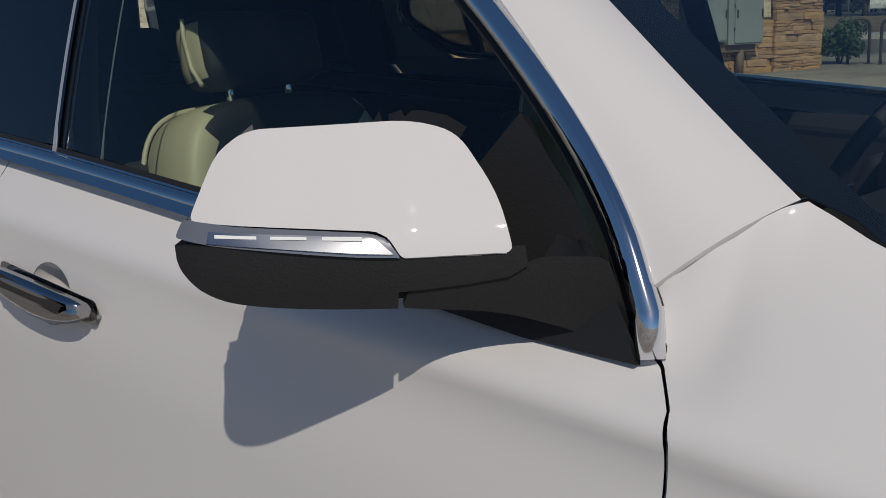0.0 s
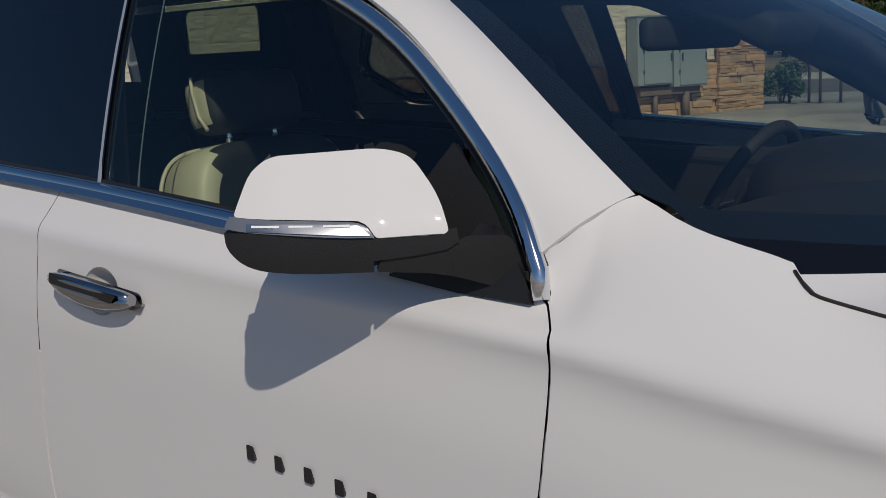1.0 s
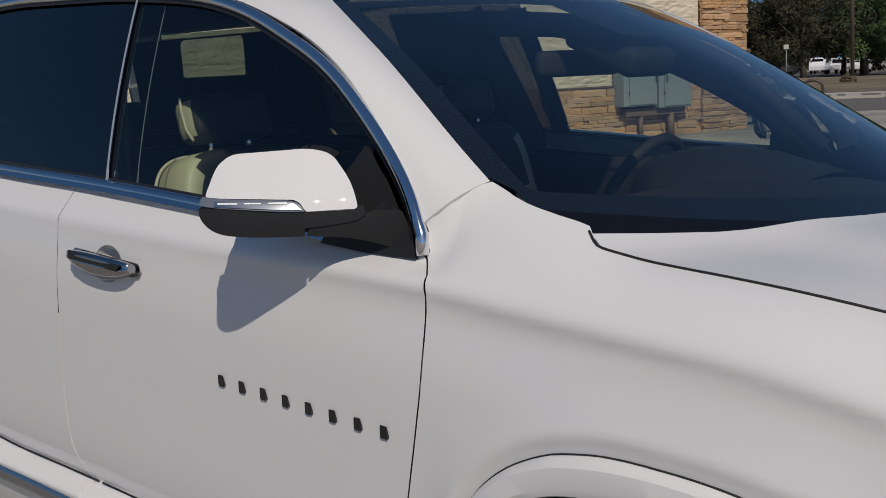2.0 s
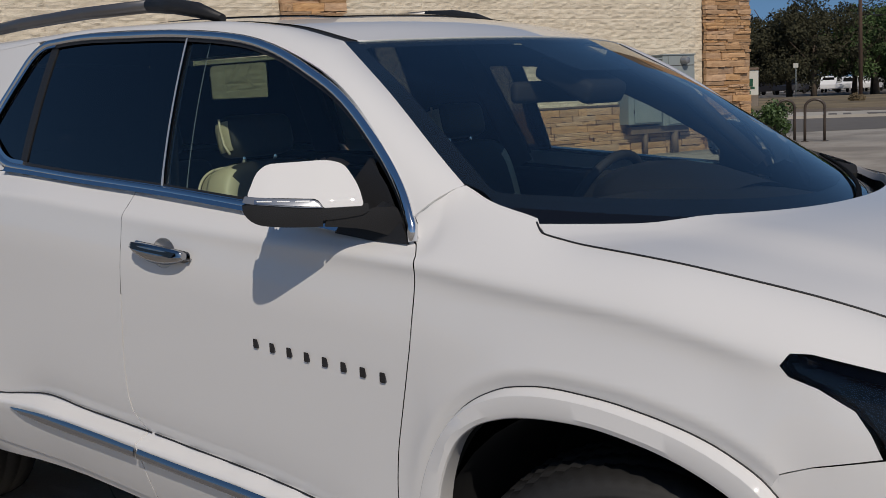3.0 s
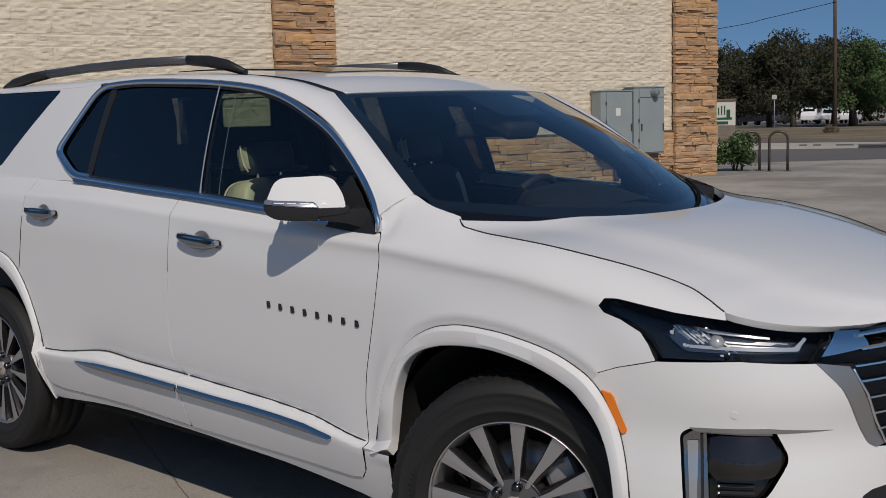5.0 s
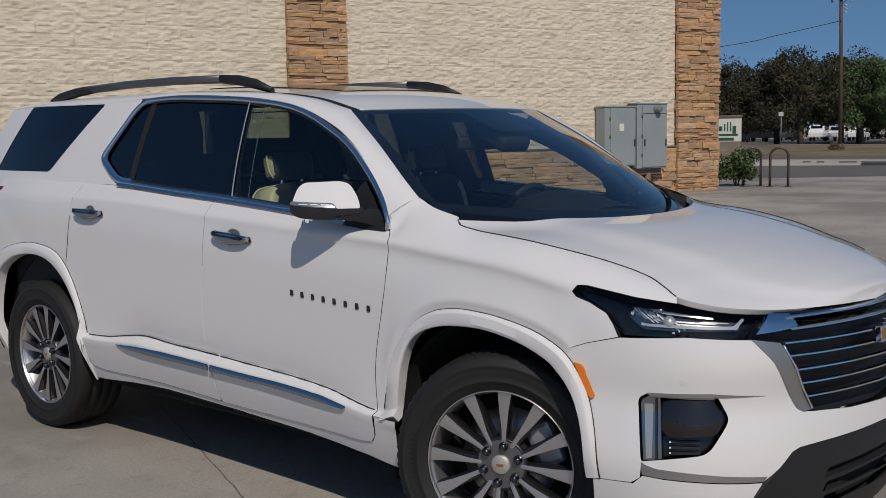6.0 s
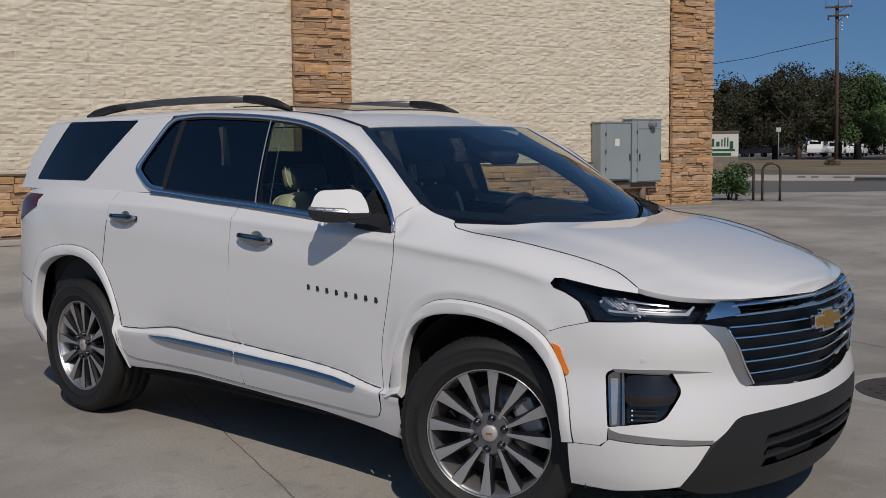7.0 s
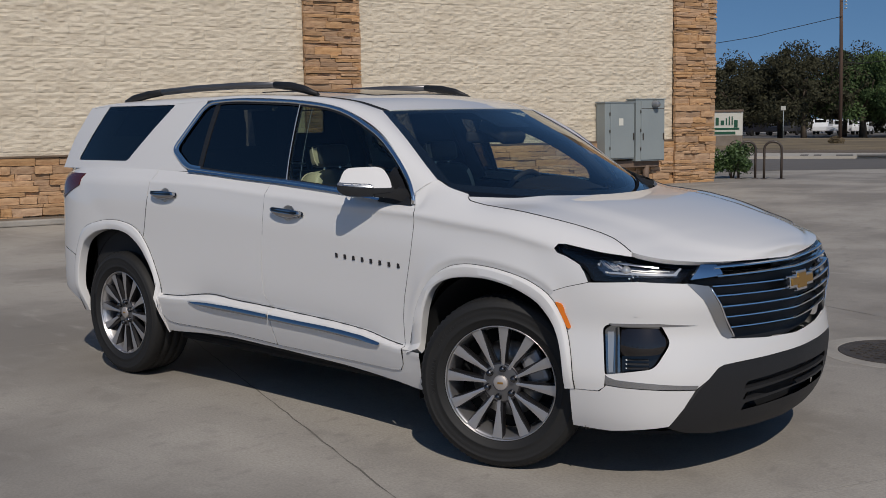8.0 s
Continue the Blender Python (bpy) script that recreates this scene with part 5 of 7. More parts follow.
    part("pillar_chrome_line", sheet(upper, [(bp(1.262) - 0.004, 1.262), (bp(1.262) + 0.004, 1.262), (bp(1.677) + 0.004, 1.677), (bp(1.677) - 0.004, 1.677)], 0.05, off=0.003, mirror=far, edge=0.004), LINE_SILVER, car)
    qw = rounded([(-2.20, 1.356, 0.03), (-1.549, 1.356, 0.03), (-1.188, 1.701, 0.02), (-1.983, 1.707, 0.02)])
    pillar = ([p for p in curve_pts(lambda u: 1.303 + 0.0 * u, -1.02, -2.42, 8)] + [(-2.36, 1.50), (-2.25, 1.705), (-1.98, 1.713), (-1.19, 1.713), (-0.87, 1.723)]
              + sorted([p for p in inset(WIN, -0.004) if p[0] < -0.88 and p[1] > 1.32], key=lambda p: -p[1]) + [(-0.86, 1.303)])
    part("rear_pillar", sheet(upper, pillar, 0.05, holes=[qw], mirror=far, edge=0.008), PAINT, car)
    part("quarter_glass", sheet(upper, inset(qw, 0.002), 0.06, off=-0.003, mirror=far, edge=0), QUARTER, car, "dark rear quarter glass")
    part("mirror_sail", sheet(upper, [(0.990, 1.170), (0.88, 1.172), (0.765, 1.182), (0.775, 1.24), (0.80, 1.30), (0.84, 1.35), (0.907, 1.290), (0.943, 1.244), (0.975, 1.200)], 0.04, off=0.012, mirror=far), BLACK, car, "black plastic mirror sail")
part("windscreen", sheet(screen, [(-0.02, -0.965), (1.0, -0.965), (1.0, 1.02), (0.17, 1.012), (0.10, 0.972), (-0.02, 0.965)], 0.05, step_v=0.08, off=-0.002, edge=0), GLASS, car, "laminated windscreen")
part("windscreen_band", sheet(screen, [(-0.01, -0.945), (0.998, -0.95), (0.998, 1.015), (0.17, 1.008), (0.10, 0.97), (-0.01, 0.962)], 0.05, holes=[rounded([(0.10, -0.95, 0.03), (0.955, -0.945, 0.03), (0.955, 0.945, 0.03), (0.10, 0.95, 0.03)])], step_v=0.05, off=-0.005, edge=0), GLOSS, car, "black printed border of the windscreen")

wedge = [Vector(p) for p in ((1.080, 0.790, 1.268), (1.125, 0.795, 1.247), (1.18, 0.797, 1.229), (1.25, 0.790, 1.214), (1.305, 0.775, 1.206), (1.330, 0.755, 1.196), (1.315, 0.735, 1.186), (1.26, 0.715, 1.178), (1.19, 0.700, 1.176), (1.165, 0.715, 1.190), (1.12, 0.755, 1.232))]
bm = bmesh.new()
lo, hi = [bm.verts.new(p - Vector((0, 0, 0.03))) for p in wedge], [bm.verts.new(p + Vector((0, 0, 0.008))) for p in wedge]
bm.faces.new(hi); bm.faces.new(lo[::-1])
for k in range(len(wedge)):
    bm.faces.new((lo[k - 1], lo[k], hi[k], hi[k - 1]))
bmesh.ops.recalc_face_normals(bm, faces=list(bm.faces))
part("cowl_corner", bm, CAVITY_PLASTIC, car, "black plastic corner of the cowl")
part("sensor_border", sheet(screen, rounded([(0.76, -0.20, 0.03), (0.97, -0.24, 0.02), (0.97, 0.24, 0.02), (0.76, 0.20, 0.03)]), 0.05, step_v=0.08, off=-0.006, edge=0), GLOSS, car, "black printed patch behind the mirror")
# tail: closes the body behind
bm = bmesh.new()
rows = []
for k, (z, x, w) in enumerate([(0.32, -2.60, 0.60), (0.60, -2.66, 0.72), (0.95, -2.63, 0.76), (1.15, -2.60, 0.76), (1.33, -2.52, 0.74), (1.55, -2.42, 0.68), (1.70, -2.33, 0.58), (1.735, -2.30, 0.5)]):
    rows.append([bm.verts.new((x + 0.12 * (i / 8) ** 2 * 1.0, w * i / 8, z)) for i in range(-8, 9)])
for a, b in zip(rows, rows[1:]):
    for i in range(16):
        bm.faces.new((a[i], b[i], b[i + 1], a[i + 1])).smooth = True
bmesh.ops.recalc_face_normals(bm, faces=list(bm.faces))
part("tailgate", bm, PAINT, car)
bm = bmesh.new()
rows = []
for z, x, w in ((0.52, -2.50, 0.66), (0.95, -2.52, 0.70), (1.15, -2.50, 0.70), (1.33, -2.44, 0.69), (1.55, -2.35, 0.63), (1.69, -2.26, 0.54)):
    rows.append([bm.verts.new((x + 0.12 * (i / 8) ** 2, w * i / 8, z)) for i in range(-8, 9)])
for a, b in zip(rows, rows[1:]):
    for i in range(16):
        bm.faces.new((a[i], b[i], b[i + 1], a[i + 1])).smooth = True
part("tailgate_lining", bm, BLACK, car)
for far in SIDES:
    tl = rounded([(-2.03, 1.195, 0.01), (-2.01, 1.28, 0.015), (-2.40, 1.285, 0.02), (-2.70, 1.26, 0.02), (-2.70, 1.12, 0.03), (-2.32, 1.10, 0.03)])
    part("tail_lamp", sheet(lower, tl, 0.04, off=0.006, mirror=far), material("tail_lamp_red" if not far else "tail_lamp_red_left", (0.07, 0.012, 0.010), 0.12), car, "dark red tail lamp")

# roof rails
for far in SIDES:
    sg = 1 if far else -1
    path = [(0.03, 1.728), (-0.08, 1.760), (-0.2, 1.782), (-0.33, 1.793)]
    body = [(-0.33, 1.793), (-0.7, 1.800), (-1.1, 1.798), (-1.45, 1.787)]
    rear = [(-1.45, 1.787), (-1.62, 1.775), (-1.78, 1.755), (-1.88, 1.735)]
    rail = part("roof_rail", piped([(x, sg * 0.632, z) for x, z in body], 0.018, 10, 1.25), material("rail_grey" + str(far), (0.16, 0.155, 0.155), 0.35, 0.7), car, "dark grey roof rail")
    part("rail_foot", piped([(x, sg * 0.632, z) for x, z in path], [0.012, 0.021, 0.022, 0.019], 10, 1.2), BLACK, rail)
    part("rail_foot", piped([(x, sg * 0.632, z) for x, z in rear], [0.019, 0.022, 0.021, 0.012], 10, 1.2), BLACK, rail)

# underbody, light stops in the engine bay, and wheel wells
# added box and plate, out of sight: no sun leaks into the car's shadow
part("bay_light_block", boxed((0.95, 0.9, 0.55), Matrix.Translation((1.72, 0, 0.60)), 0.05), DARK, car)
part("bay_light_plate", boxed((0.03, 1.66, 0.80), Matrix.Translation((1.02, 0, 0.68)), 0.005), DARK, car)
part("underbody", boxed((4.3, 1.5, 0.06), Matrix.Translation((-0.1, 0, 0.27)), 0.02), DARK, car)
for far in SIDES:
    sg = 1 if far else -1
    for cx, r in ((1.5, 0.47), (-1.53, 0.50)):
        bm = bmesh.new()
        prof = [(cx + r * math.cos(math.pi * a / 20), 0.40 + (r + 0.02) * math.sin(math.pi * a / 20)) for a in range(21)]
        low_z = 0.24 if cx > 0 else 0.40
        prof = [(cx + r * 0.98, min(low_z, 0.36))] + prof + ([(cx - r * 0.98, 0.24)] if cx > 0 else [])
        a = [bm.verts.new((x, sg * (0.875 if x > cx + 0.15 or cx < 0 else 0.93), z)) for x, z in prof]
        b = [bm.verts.new((x, sg * 0.52, z)) for x, z in prof]
        for i in range(len(prof) - 1):
            bm.faces.new((a[i], a[i + 1], b[i + 1], b[i])).smooth = True
        bm.faces.new(b)
        part("wheel_well", bm, DARK, car)

# ---- the car's smaller parts ----
def flip(bm, far):
    if far:
        for v in bm.verts:
            v.co.y = -v.co.y
        bmesh.ops.reverse_faces(bm, faces=list(bm.faces))
    return bm


def on_skin(u, v, off=0.0, F=lower):
    P, N = settle(F, np.array([[u, v]]))
    return Vector(P[0] + N[0] * off), Vector(N[0])


def strip_pts(F, uvs, off):
    P, N = settle(F, np.array(uvs, float))
    return [tuple(p + n * off) for p, n in zip(P, N)]


def sill_strip(u, v):
    """The flank, built out below the ledge: the strip turns from facing the sky to standing upright."""
    k = np.clip((ledge_z(u) + 0.002 - np.asarray(v, float)) / 0.045, 0, 1)
    p = lower(u, v)
    return p + np.stack([0 * k, -0.001 - 0.015 * np.sin(np.minimum(k * 1.1, 1.0) * 1.57), 0 * k], -1)


SILVER = material("satin_silver", (0.55, 0.56, 0.58), 0.25, 1.0)
GREY_LENS = material("smoked_lens", (0.05, 0.055, 0.06), 0.06, 0.0, Coat_Weight=0.6, Coat_Roughness=0.02)
WHITE_LED = material("frosted_led", (0.85, 0.85, 0.83), 0.25)
LED_FRAME = material("indicator_grey", (0.30, 0.31, 0.33), 0.15, 0.6)
DARKCHROME = material("dark_chrome", (0.10, 0.10, 0.11), 0.22, 1.0)
LED_BAR = material("clear_led_bar", (0.72, 0.72, 0.72), 0.16, 0.6)
FOG_GLASS = material("fog_lens_brown", (0.012, 0.010, 0.010), 0.06, 0.0, Coat_Weight=0.5, Coat_Roughness=0.03)
SILL_CHROME = material("smoked_chrome", (0.42, 0.43, 0.46), 0.10, 1.0)
DRL_LENS = material("daytime_lens_clear", (0.42, 0.425, 0.43), 0.12, 0.5)
HANDLE_CHROME = material("handle_chrome", (0.42, 0.42, 0.43), 0.10, 1.0)
FLANK_SILVER = material("flank_silver", (0.44, 0.43, 0.42), 0.42, 0.9)
LAMP_SILVER = material("lamp_silver", (0.66, 0.65, 0.64), 0.38, 0.55)
BRIGHT_TRIM = material("lamp_bright_trim", (0.34, 0.345, 0.35), 0.16, 1.0)
GOLD = material("gold_badge", (0.42, 0.235, 0.06), 0.32, 0.7)

for far in SIDES:
    # door mirror
    mirror = part("door_mirror", flip(sheet(mirror_base, rounded([(-0.178, 1.268, 0.0), (-0.1765, 1.250, 0.014), (-0.152, 1.2245, 0.024), (-0.105, 1.2180, 0.02), (-0.06, 1.216, 0.02), (-0.003, 1.2155), (-0.002, 1.229), (0.05, 1.2325), (0.084, 1.237), (0.099, 1.246), (0.097, 1.262), (0.0, 1.262), (-0.1, 1.267)]), 0.012, edge=0.085, off=0.0), far), BLACK, car, "black plastic mirror base")
    part("mirror_cap", flip(sheet(mirror_front, rounded([(-0.171, 1.284, 0.01), (-0.150, 1.343, 0.025), (-0.12, 1.352, 0.01), (0.016, 1.3565, 0.03), (0.052, 1.346, 0.015), (0.078, 1.299, 0.02), (0.088, 1.257, 0.008), (0.002, 1.257, 0.004), (-0.009, 1.272, 0.008), (-0.020, 1.276, 0.005), (-0.133, 1.282, 0.01)]), 0.012, off=0.002, edge=0.085), far), PAINT, mirror, "white mirror cap")
    led = part("mirror_indicator", flip(sheet(mirror_front, rounded([(-0.182, 1.272, 0.005), (-0.178, 1.286, 0.006), (-0.133, 1.281, 0.01), (-0.022, 1.2745, 0.01), (-0.010, 1.270, 0.006), (0.001, 1.2575, 0.003), (-0.029, 1.2585, 0.01), (-0.099, 1.2635, 0.01), (-0.15, 1.267, 0.01)]), 0.012, off=0.003, edge=0.02), far), LED_FRAME, mirror, "silver-grey indicator lens")
    part("light_guide", flip(sheet(mirror_front, rounded([(-0.150, 1.2675, 0.003), (-0.150, 1.2765, 0.003), (-0.022, 1.2715, 0.006), (-0.004, 1.2605, 0.002), (-0.03, 1.2615, 0.004)]), 0.012, off=0.0045, edge=0.003), far), SILVER, led, "bright silver light guide")
    for a, b in ((-0.144, -0.110), (-0.099, -0.071), (-0.059, -0.028)):
        part("indicator_segment", flip(sheet(mirror_front, [(a, 1.2713 - (a + 0.15) * 0.030), (b, 1.2713 - (b + 0.15) * 0.030), (b, 1.2745 - (b + 0.15) * 0.032), (a, 1.2745 - (a + 0.15) * 0.032)], 0.012, off=0.0055, edge=0.001), far), WHITE_LED, led)
    part("mirror_arm", flip(sheet(mirror_base, rounded([(0.0, 1.2145, 0.004), (0.066, 1.208, 0.03), (0.097, 1.2005, 0.02), (0.124, 1.191, 0.01), (0.178, 1.172, 0.004), (0.173, 1.205, 0.02), (0.160, 1.252, 0.01), (0.102, 1.252, 0.015), (0.090, 1.237, 0.015), (0.006, 1.2285, 0.004)]), 0.012, off=-0.003, edge=0.07), far), BLACK, mirror)
    # mirror glass looks back
    shell = rounded([(-0.179, 1.268, 0.01), (-0.171, 1.30, 0.01), (-0.150, 1.342, 0.02), (-0.12, 1.350, 0.01), (0.016, 1.355, 0.03), (0.052, 1.344, 0.015), (0.090, 1.25, 0.008), (0.0, 1.219, 0.01), (-0.125, 1.222, 0.02), (-0.155, 1.231, 0.02)])
    part("mirror_shell", flip(sheet(mirror_front, shell, 0.02, off=-0.010, edge=0.062), far), BLACK, mirror)
    part("mirror_glass", flip(sheet(mirror_front, inset(shell, 0.008), 0.02, off=-0.076, edge=0.004), far), CHROME, mirror)

    # door handles
    for (cx, cz), tilt in ((CUP_F, -0.058), (CUP_R, -0.006)):
        us = np.linspace(-0.120, 0.118, 15)
        lift = 0.030 * np.sqrt(np.maximum(0.0, 1 - np.abs(us / 0.135) ** 4)) + 0.002
        P, N = settle(lower, np.array([(cx + u, cz + 0.006 + tilt * u) for u in us]))
        bm = bmesh.new()
        rings = []
        for i, (p, n) in enumerate(zip(P, N)):
            n = Vector(n); up = Vector((0, 0, 1)); p = Vector(p) + n * float(lift[i])
            hh = 0.0155 * (1 - 0.35 * abs(us[i] / 0.12) ** 3) * (0.75 if i in (0, 14) else 1)
            deep = 0.020 * (1 - (us[i] / 0.122) ** 2)
            prof = [(-0.008, hh), (0.004, hh * 0.9), (0.008, hh * 0.3), (0.006, -hh * 0.2), (0.009, -hh * 0.45), (0.003, -hh - deep * 0.55), (-0.007, -hh - deep), (-0.012, 0)]
            rings.append([bm.verts.new(p + n * a + up * b) for a, b in prof])
        for a, b in zip(rings, rings[1:]):
            for k in range(8):
                bm.faces.new((a[k], a[(k + 1) % 8], b[(k + 1) % 8], b[k])).smooth = True
        bm.faces.new(rings[0]); bm.faces.new(rings[-1][::-1])
        bmesh.ops.recalc_face_normals(bm, faces=list(bm.faces))
        handle = part("door_handle", flip(bm, far), HANDLE_CHROME, car, "dark chrome pull handle")
        plate = rounded([(cx - 0.128, cz - 0.016 - tilt * 0.128, 0.012), (cx + 0.126, cz - 0.014 + tilt * 0.126, 0.014), (cx + 0.126, cz + 0.016 + tilt * 0.126, 0.014), (cx - 0.128, cz + 0.020 - tilt * 0.128, 0.012)])
        part("handle_mount", flip(sheet(lower, plate, 0.012, off=0.006, edge=0.008), far), HANDLE_CHROME, handle)
        part("handle_insert", flip(sheet(lower, rounded([(cx - 0.095, cz + 0.001 - tilt * 0.095, 0.004), (cx + 0.090, cz - 0.003 + tilt * 0.090, 0.004), (cx + 0.104, cz + 0.011 + tilt * 0.104, 0.006), (cx - 0.095, cz + 0.019 - tilt * 0.095, 0.004)]), 0.012, off=0.0395, edge=0.004), far), GLOSS, handle, "gloss black insert")

    # name badge on the door: plain chrome bars where the letters stand
    for k in range(8):
        u = 0.505 + k * 0.0617
        z = 0.9075 - k * 0.0033
        part("badge_bar", flip(sheet(lower, rounded([(u + 0.003, z - 0.0115, 0.003), (u + 0.020, z - 0.0122, 0.003), (u + 0.020, z + 0.0108, 0.003), (u + 0.003, z + 0.0115, 0.003)], 2), 0.03, off=0.004, edge=0.005), far), DARKCHROME, car, "dark chrome badge bar")

    # bright strips on the doors' foot
    lz = lambda u, d: float(ledge_z(u)) + d
    part("sill_chrome", flip(sheet(sill_strip, [(-0.74, 0.5515), (-0.644, 0.5405), (-0.50, 0.534), (-0.363, 0.531), (-0.20, 0.529), (-0.016, 0.526), (-0.016, lz(0, -0.006)), (-0.20, lz(-0.20, -0.005)), (-0.36, lz(-0.36, -0.005)), (-0.56, lz(-0.56, -0.009)), (-0.66, 0.5565)], 0.05, off=0.0, edge=0.008, step_v=0.006), far), SILL_CHROME, car, "chrome door moulding strip")
    part("sill_chrome", flip(sheet(sill_strip, [(0.0, 0.525), (0.19, 0.520), (0.35, 0.516), (0.50, 0.510), (0.65, 0.5015), (0.83, 0.490), (0.846, 0.497), (0.84, lz(0.84, -0.004)), (0.71, lz(0.71, -0.003)), (0.57, lz(0.57, -0.004)), (0.43, lz(0.43, -0.004)), (0.19, lz(0.19, -0.005)), (0.0, lz(0, -0.006))], 0.05, off=0.0, edge=0.008, step_v=0.006), far), SILL_CHROME, car, "chrome door moulding strip")

    for a, b in ((-1.03, -0.012), (0.004, 0.972)):
        seam = [tuple(lower(u, float(ledge_z(u) + ledge_w(u)) + 0.002) + np.array([0, -0.0045, 0.001])) for u in np.linspace(a, b, 40)]
        part("cladding_seam", flip(piped(seam, 0.0024, 6), far), BLACK, car, "thin dark seam over the door cladding")

    # head lamp
    HL = rounded([(1.831, 1.030, 0.012), (1.850, 1.043, 0.012), (1.882, 1.042, 0.01), (2.042, 1.014, 0.04), (2.20, 0.998, 0.04), (2.53, 0.9775, 0.004), (2.452, 0.892, 0.004), (2.224, 0.898, 0.04), (2.008, 0.8925, 0.006), (1.975, 0.942, 0.03), (1.90, 0.985, 0.03), (1.838, 1.003, 0.012)])
    lamp = part("head_lamp", flip(sheet(lower, HL, 0.03, off=-0.045, edge=-0.045), far), GLOSS, car, "dark-housed LED head lamp")
    part("lens", flip(sheet(lower, inset(HL, 0.001), 0.03, off=-0.001, edge=0), far), LENS, lamp, "clear lens")
    part("reflector", flip(sheet(lower, rounded([(2.05, 0.990, 0.01), (2.40, 0.965, 0.015), (2.42, 0.918, 0.012), (2.08, 0.918, 0.015), (2.03, 0.955, 0.01)]), 0.02, off=-0.036, edge=0.012), far), material("lamp_reflector" + str(far), (0.24, 0.235, 0.24), 0.22, 1.0), lamp, "grey reflector")
    part("light_bar", flip(sheet(lower, rounded([(2.10, 0.984, 0.004), (2.315, 0.963, 0.003), (2.315, 0.953, 0.003), (2.14, 0.966, 0.004)]), 0.02, off=-0.016, edge=0.012), far), LED_BAR, lamp)
    part("light_bar", flip(sheet(lower, rounded([(2.09, 0.928, 0.004), (2.40, 0.920, 0.006), (2.432, 0.955, 0.006), (2.425, 0.962, 0.003), (2.392, 0.931, 0.006), (2.09, 0.936, 0.003)]), 0.02, off=-0.016, edge=0.012), far), LED_BAR, lamp)
    rnd = random.Random(31)
    for k in range(9):                                       # long bright slivers of the reflector bowl
        u0, v0 = 2.045 + 0.015 * k + rnd.uniform(-0.004, 0.004), 0.984 - 0.0032 * k + rnd.uniform(-0.004, 0.004)
        du, w = rnd.uniform(0.035, 0.065), rnd.uniform(0.003, 0.007)
        part("lamp_fin", flip(sheet(lower, [(u0, v0), (u0 + w, v0 + 0.002), (u0 + du + w, v0 - du * 0.62), (u0 + du, v0 - du * 0.68)], 0.02, off=-0.034 + 0.014 * rnd.random(), edge=0.008), far), LAMP_SILVER, lamp)
    for k in range(22):                                      # small facets scattered through the lamp
        u0, v0 = rnd.uniform(2.01, 2.20), rnd.uniform(0.906, 0.984)
        if v0 > 1.0 - (u0 - 2.0) * 0.12 or v0 < 0.905 + max(0, 2.05 - u0) * 0.6:
            continue
        w, h = rnd.uniform(0.004, 0.013), rnd.uniform(0.003, 0.008)
        part("lamp_facet", flip(sheet(lower, [(u0, v0), (u0 + w, v0 - 0.003), (u0 + w * 1.1, v0 + h), (u0 + w * 0.1, v0 + h)], 0.02, off=-0.036 + 0.02 * rnd.random(), edge=0.006), far), LAMP_SILVER, lamp)
    for k in range(3):
        v0 = 0.950 - 0.008 * k
        part("lamp_step", flip(sheet(lower, [(2.19, v0), (2.375 + 0.008 * k, v0 - 0.010), (2.375 + 0.008 * k, v0 - 0.0135), (2.19, v0 - 0.0045)], 0.02, off=-0.026, edge=0.006), far), LAMP_SILVER, lamp)
    # bright ball added inside the lamp to catch a sun glint
    pc, pn = on_skin(2.165, 0.945, -0.030)
    bm = bmesh.new()
    bmesh.ops.create_uvsphere(bm, u_segments=24, v_segments=14, radius=0.021, matrix=Matrix.Translation(pc))
    for f in bm.faces:
        f.smooth = True
    part("lamp_glint_ball", flip(bm, far), LED_BAR, lamp, "bright ball added for the lamp's sun glint")
    for u0, v0 in ((2.472, 0.905), (2.490, 0.922), (2.505, 0.938)):
        part("lamp_blade", flip(sheet(lower, [(u0 - 0.004, v0), (u0 + 0.002, v0), (u0 + 0.016, v0 + 0.022), (u0 + 0.010, v0 + 0.022)], 0.02, off=-0.014, edge=0.008), far), SILVER, lamp)
    # amber side marker
    part("side_marker", flip(sheet(lower, rounded([(1.853, 0.796, 0.006), (1.885, 0.788, 0.01), (1.930, 0.690, 0.006), (1.912, 0.680, 0.01)]), 0.02, off=0.008, edge=0.012), far), ORANGE, car, "amber side marker")

    # fog lamp pocket
    pocket = part("fog_lamp", flip(sheet(lower, FOG, 0.03, off=-0.035, edge=-0.035), far), GLOSS, car, "gloss black fog lamp pocket")
    drl = rounded([(2.078, 0.690, 0.01), (2.105, 0.708, 0.008), (2.140, 0.706, 0.006), (2.150, 0.515, 0.004), (2.092, 0.506, 0.006)])
    part("daytime_lamp", flip(sheet(lower, drl, 0.02, off=-0.010, edge=0.025), far), BRIGHT_TRIM, pocket, "upright daytime running lamp")
    part("daytime_lens", flip(sheet(lower, rounded([(2.090, 0.682, 0.004), (2.119, 0.684, 0.004), (2.119, 0.517, 0.004), (2.101, 0.514, 0.004)]), 0.02, off=-0.006, edge=0.004), far), DRL_LENS, pocket, "ribbed clear lens")
    part("daytime_divider", flip(sheet(lower, [(2.124, 0.700), (2.131, 0.700), (2.137, 0.514), (2.130, 0.513)], 0.02, off=-0.004, edge=0.004), far), BLACK, pocket)
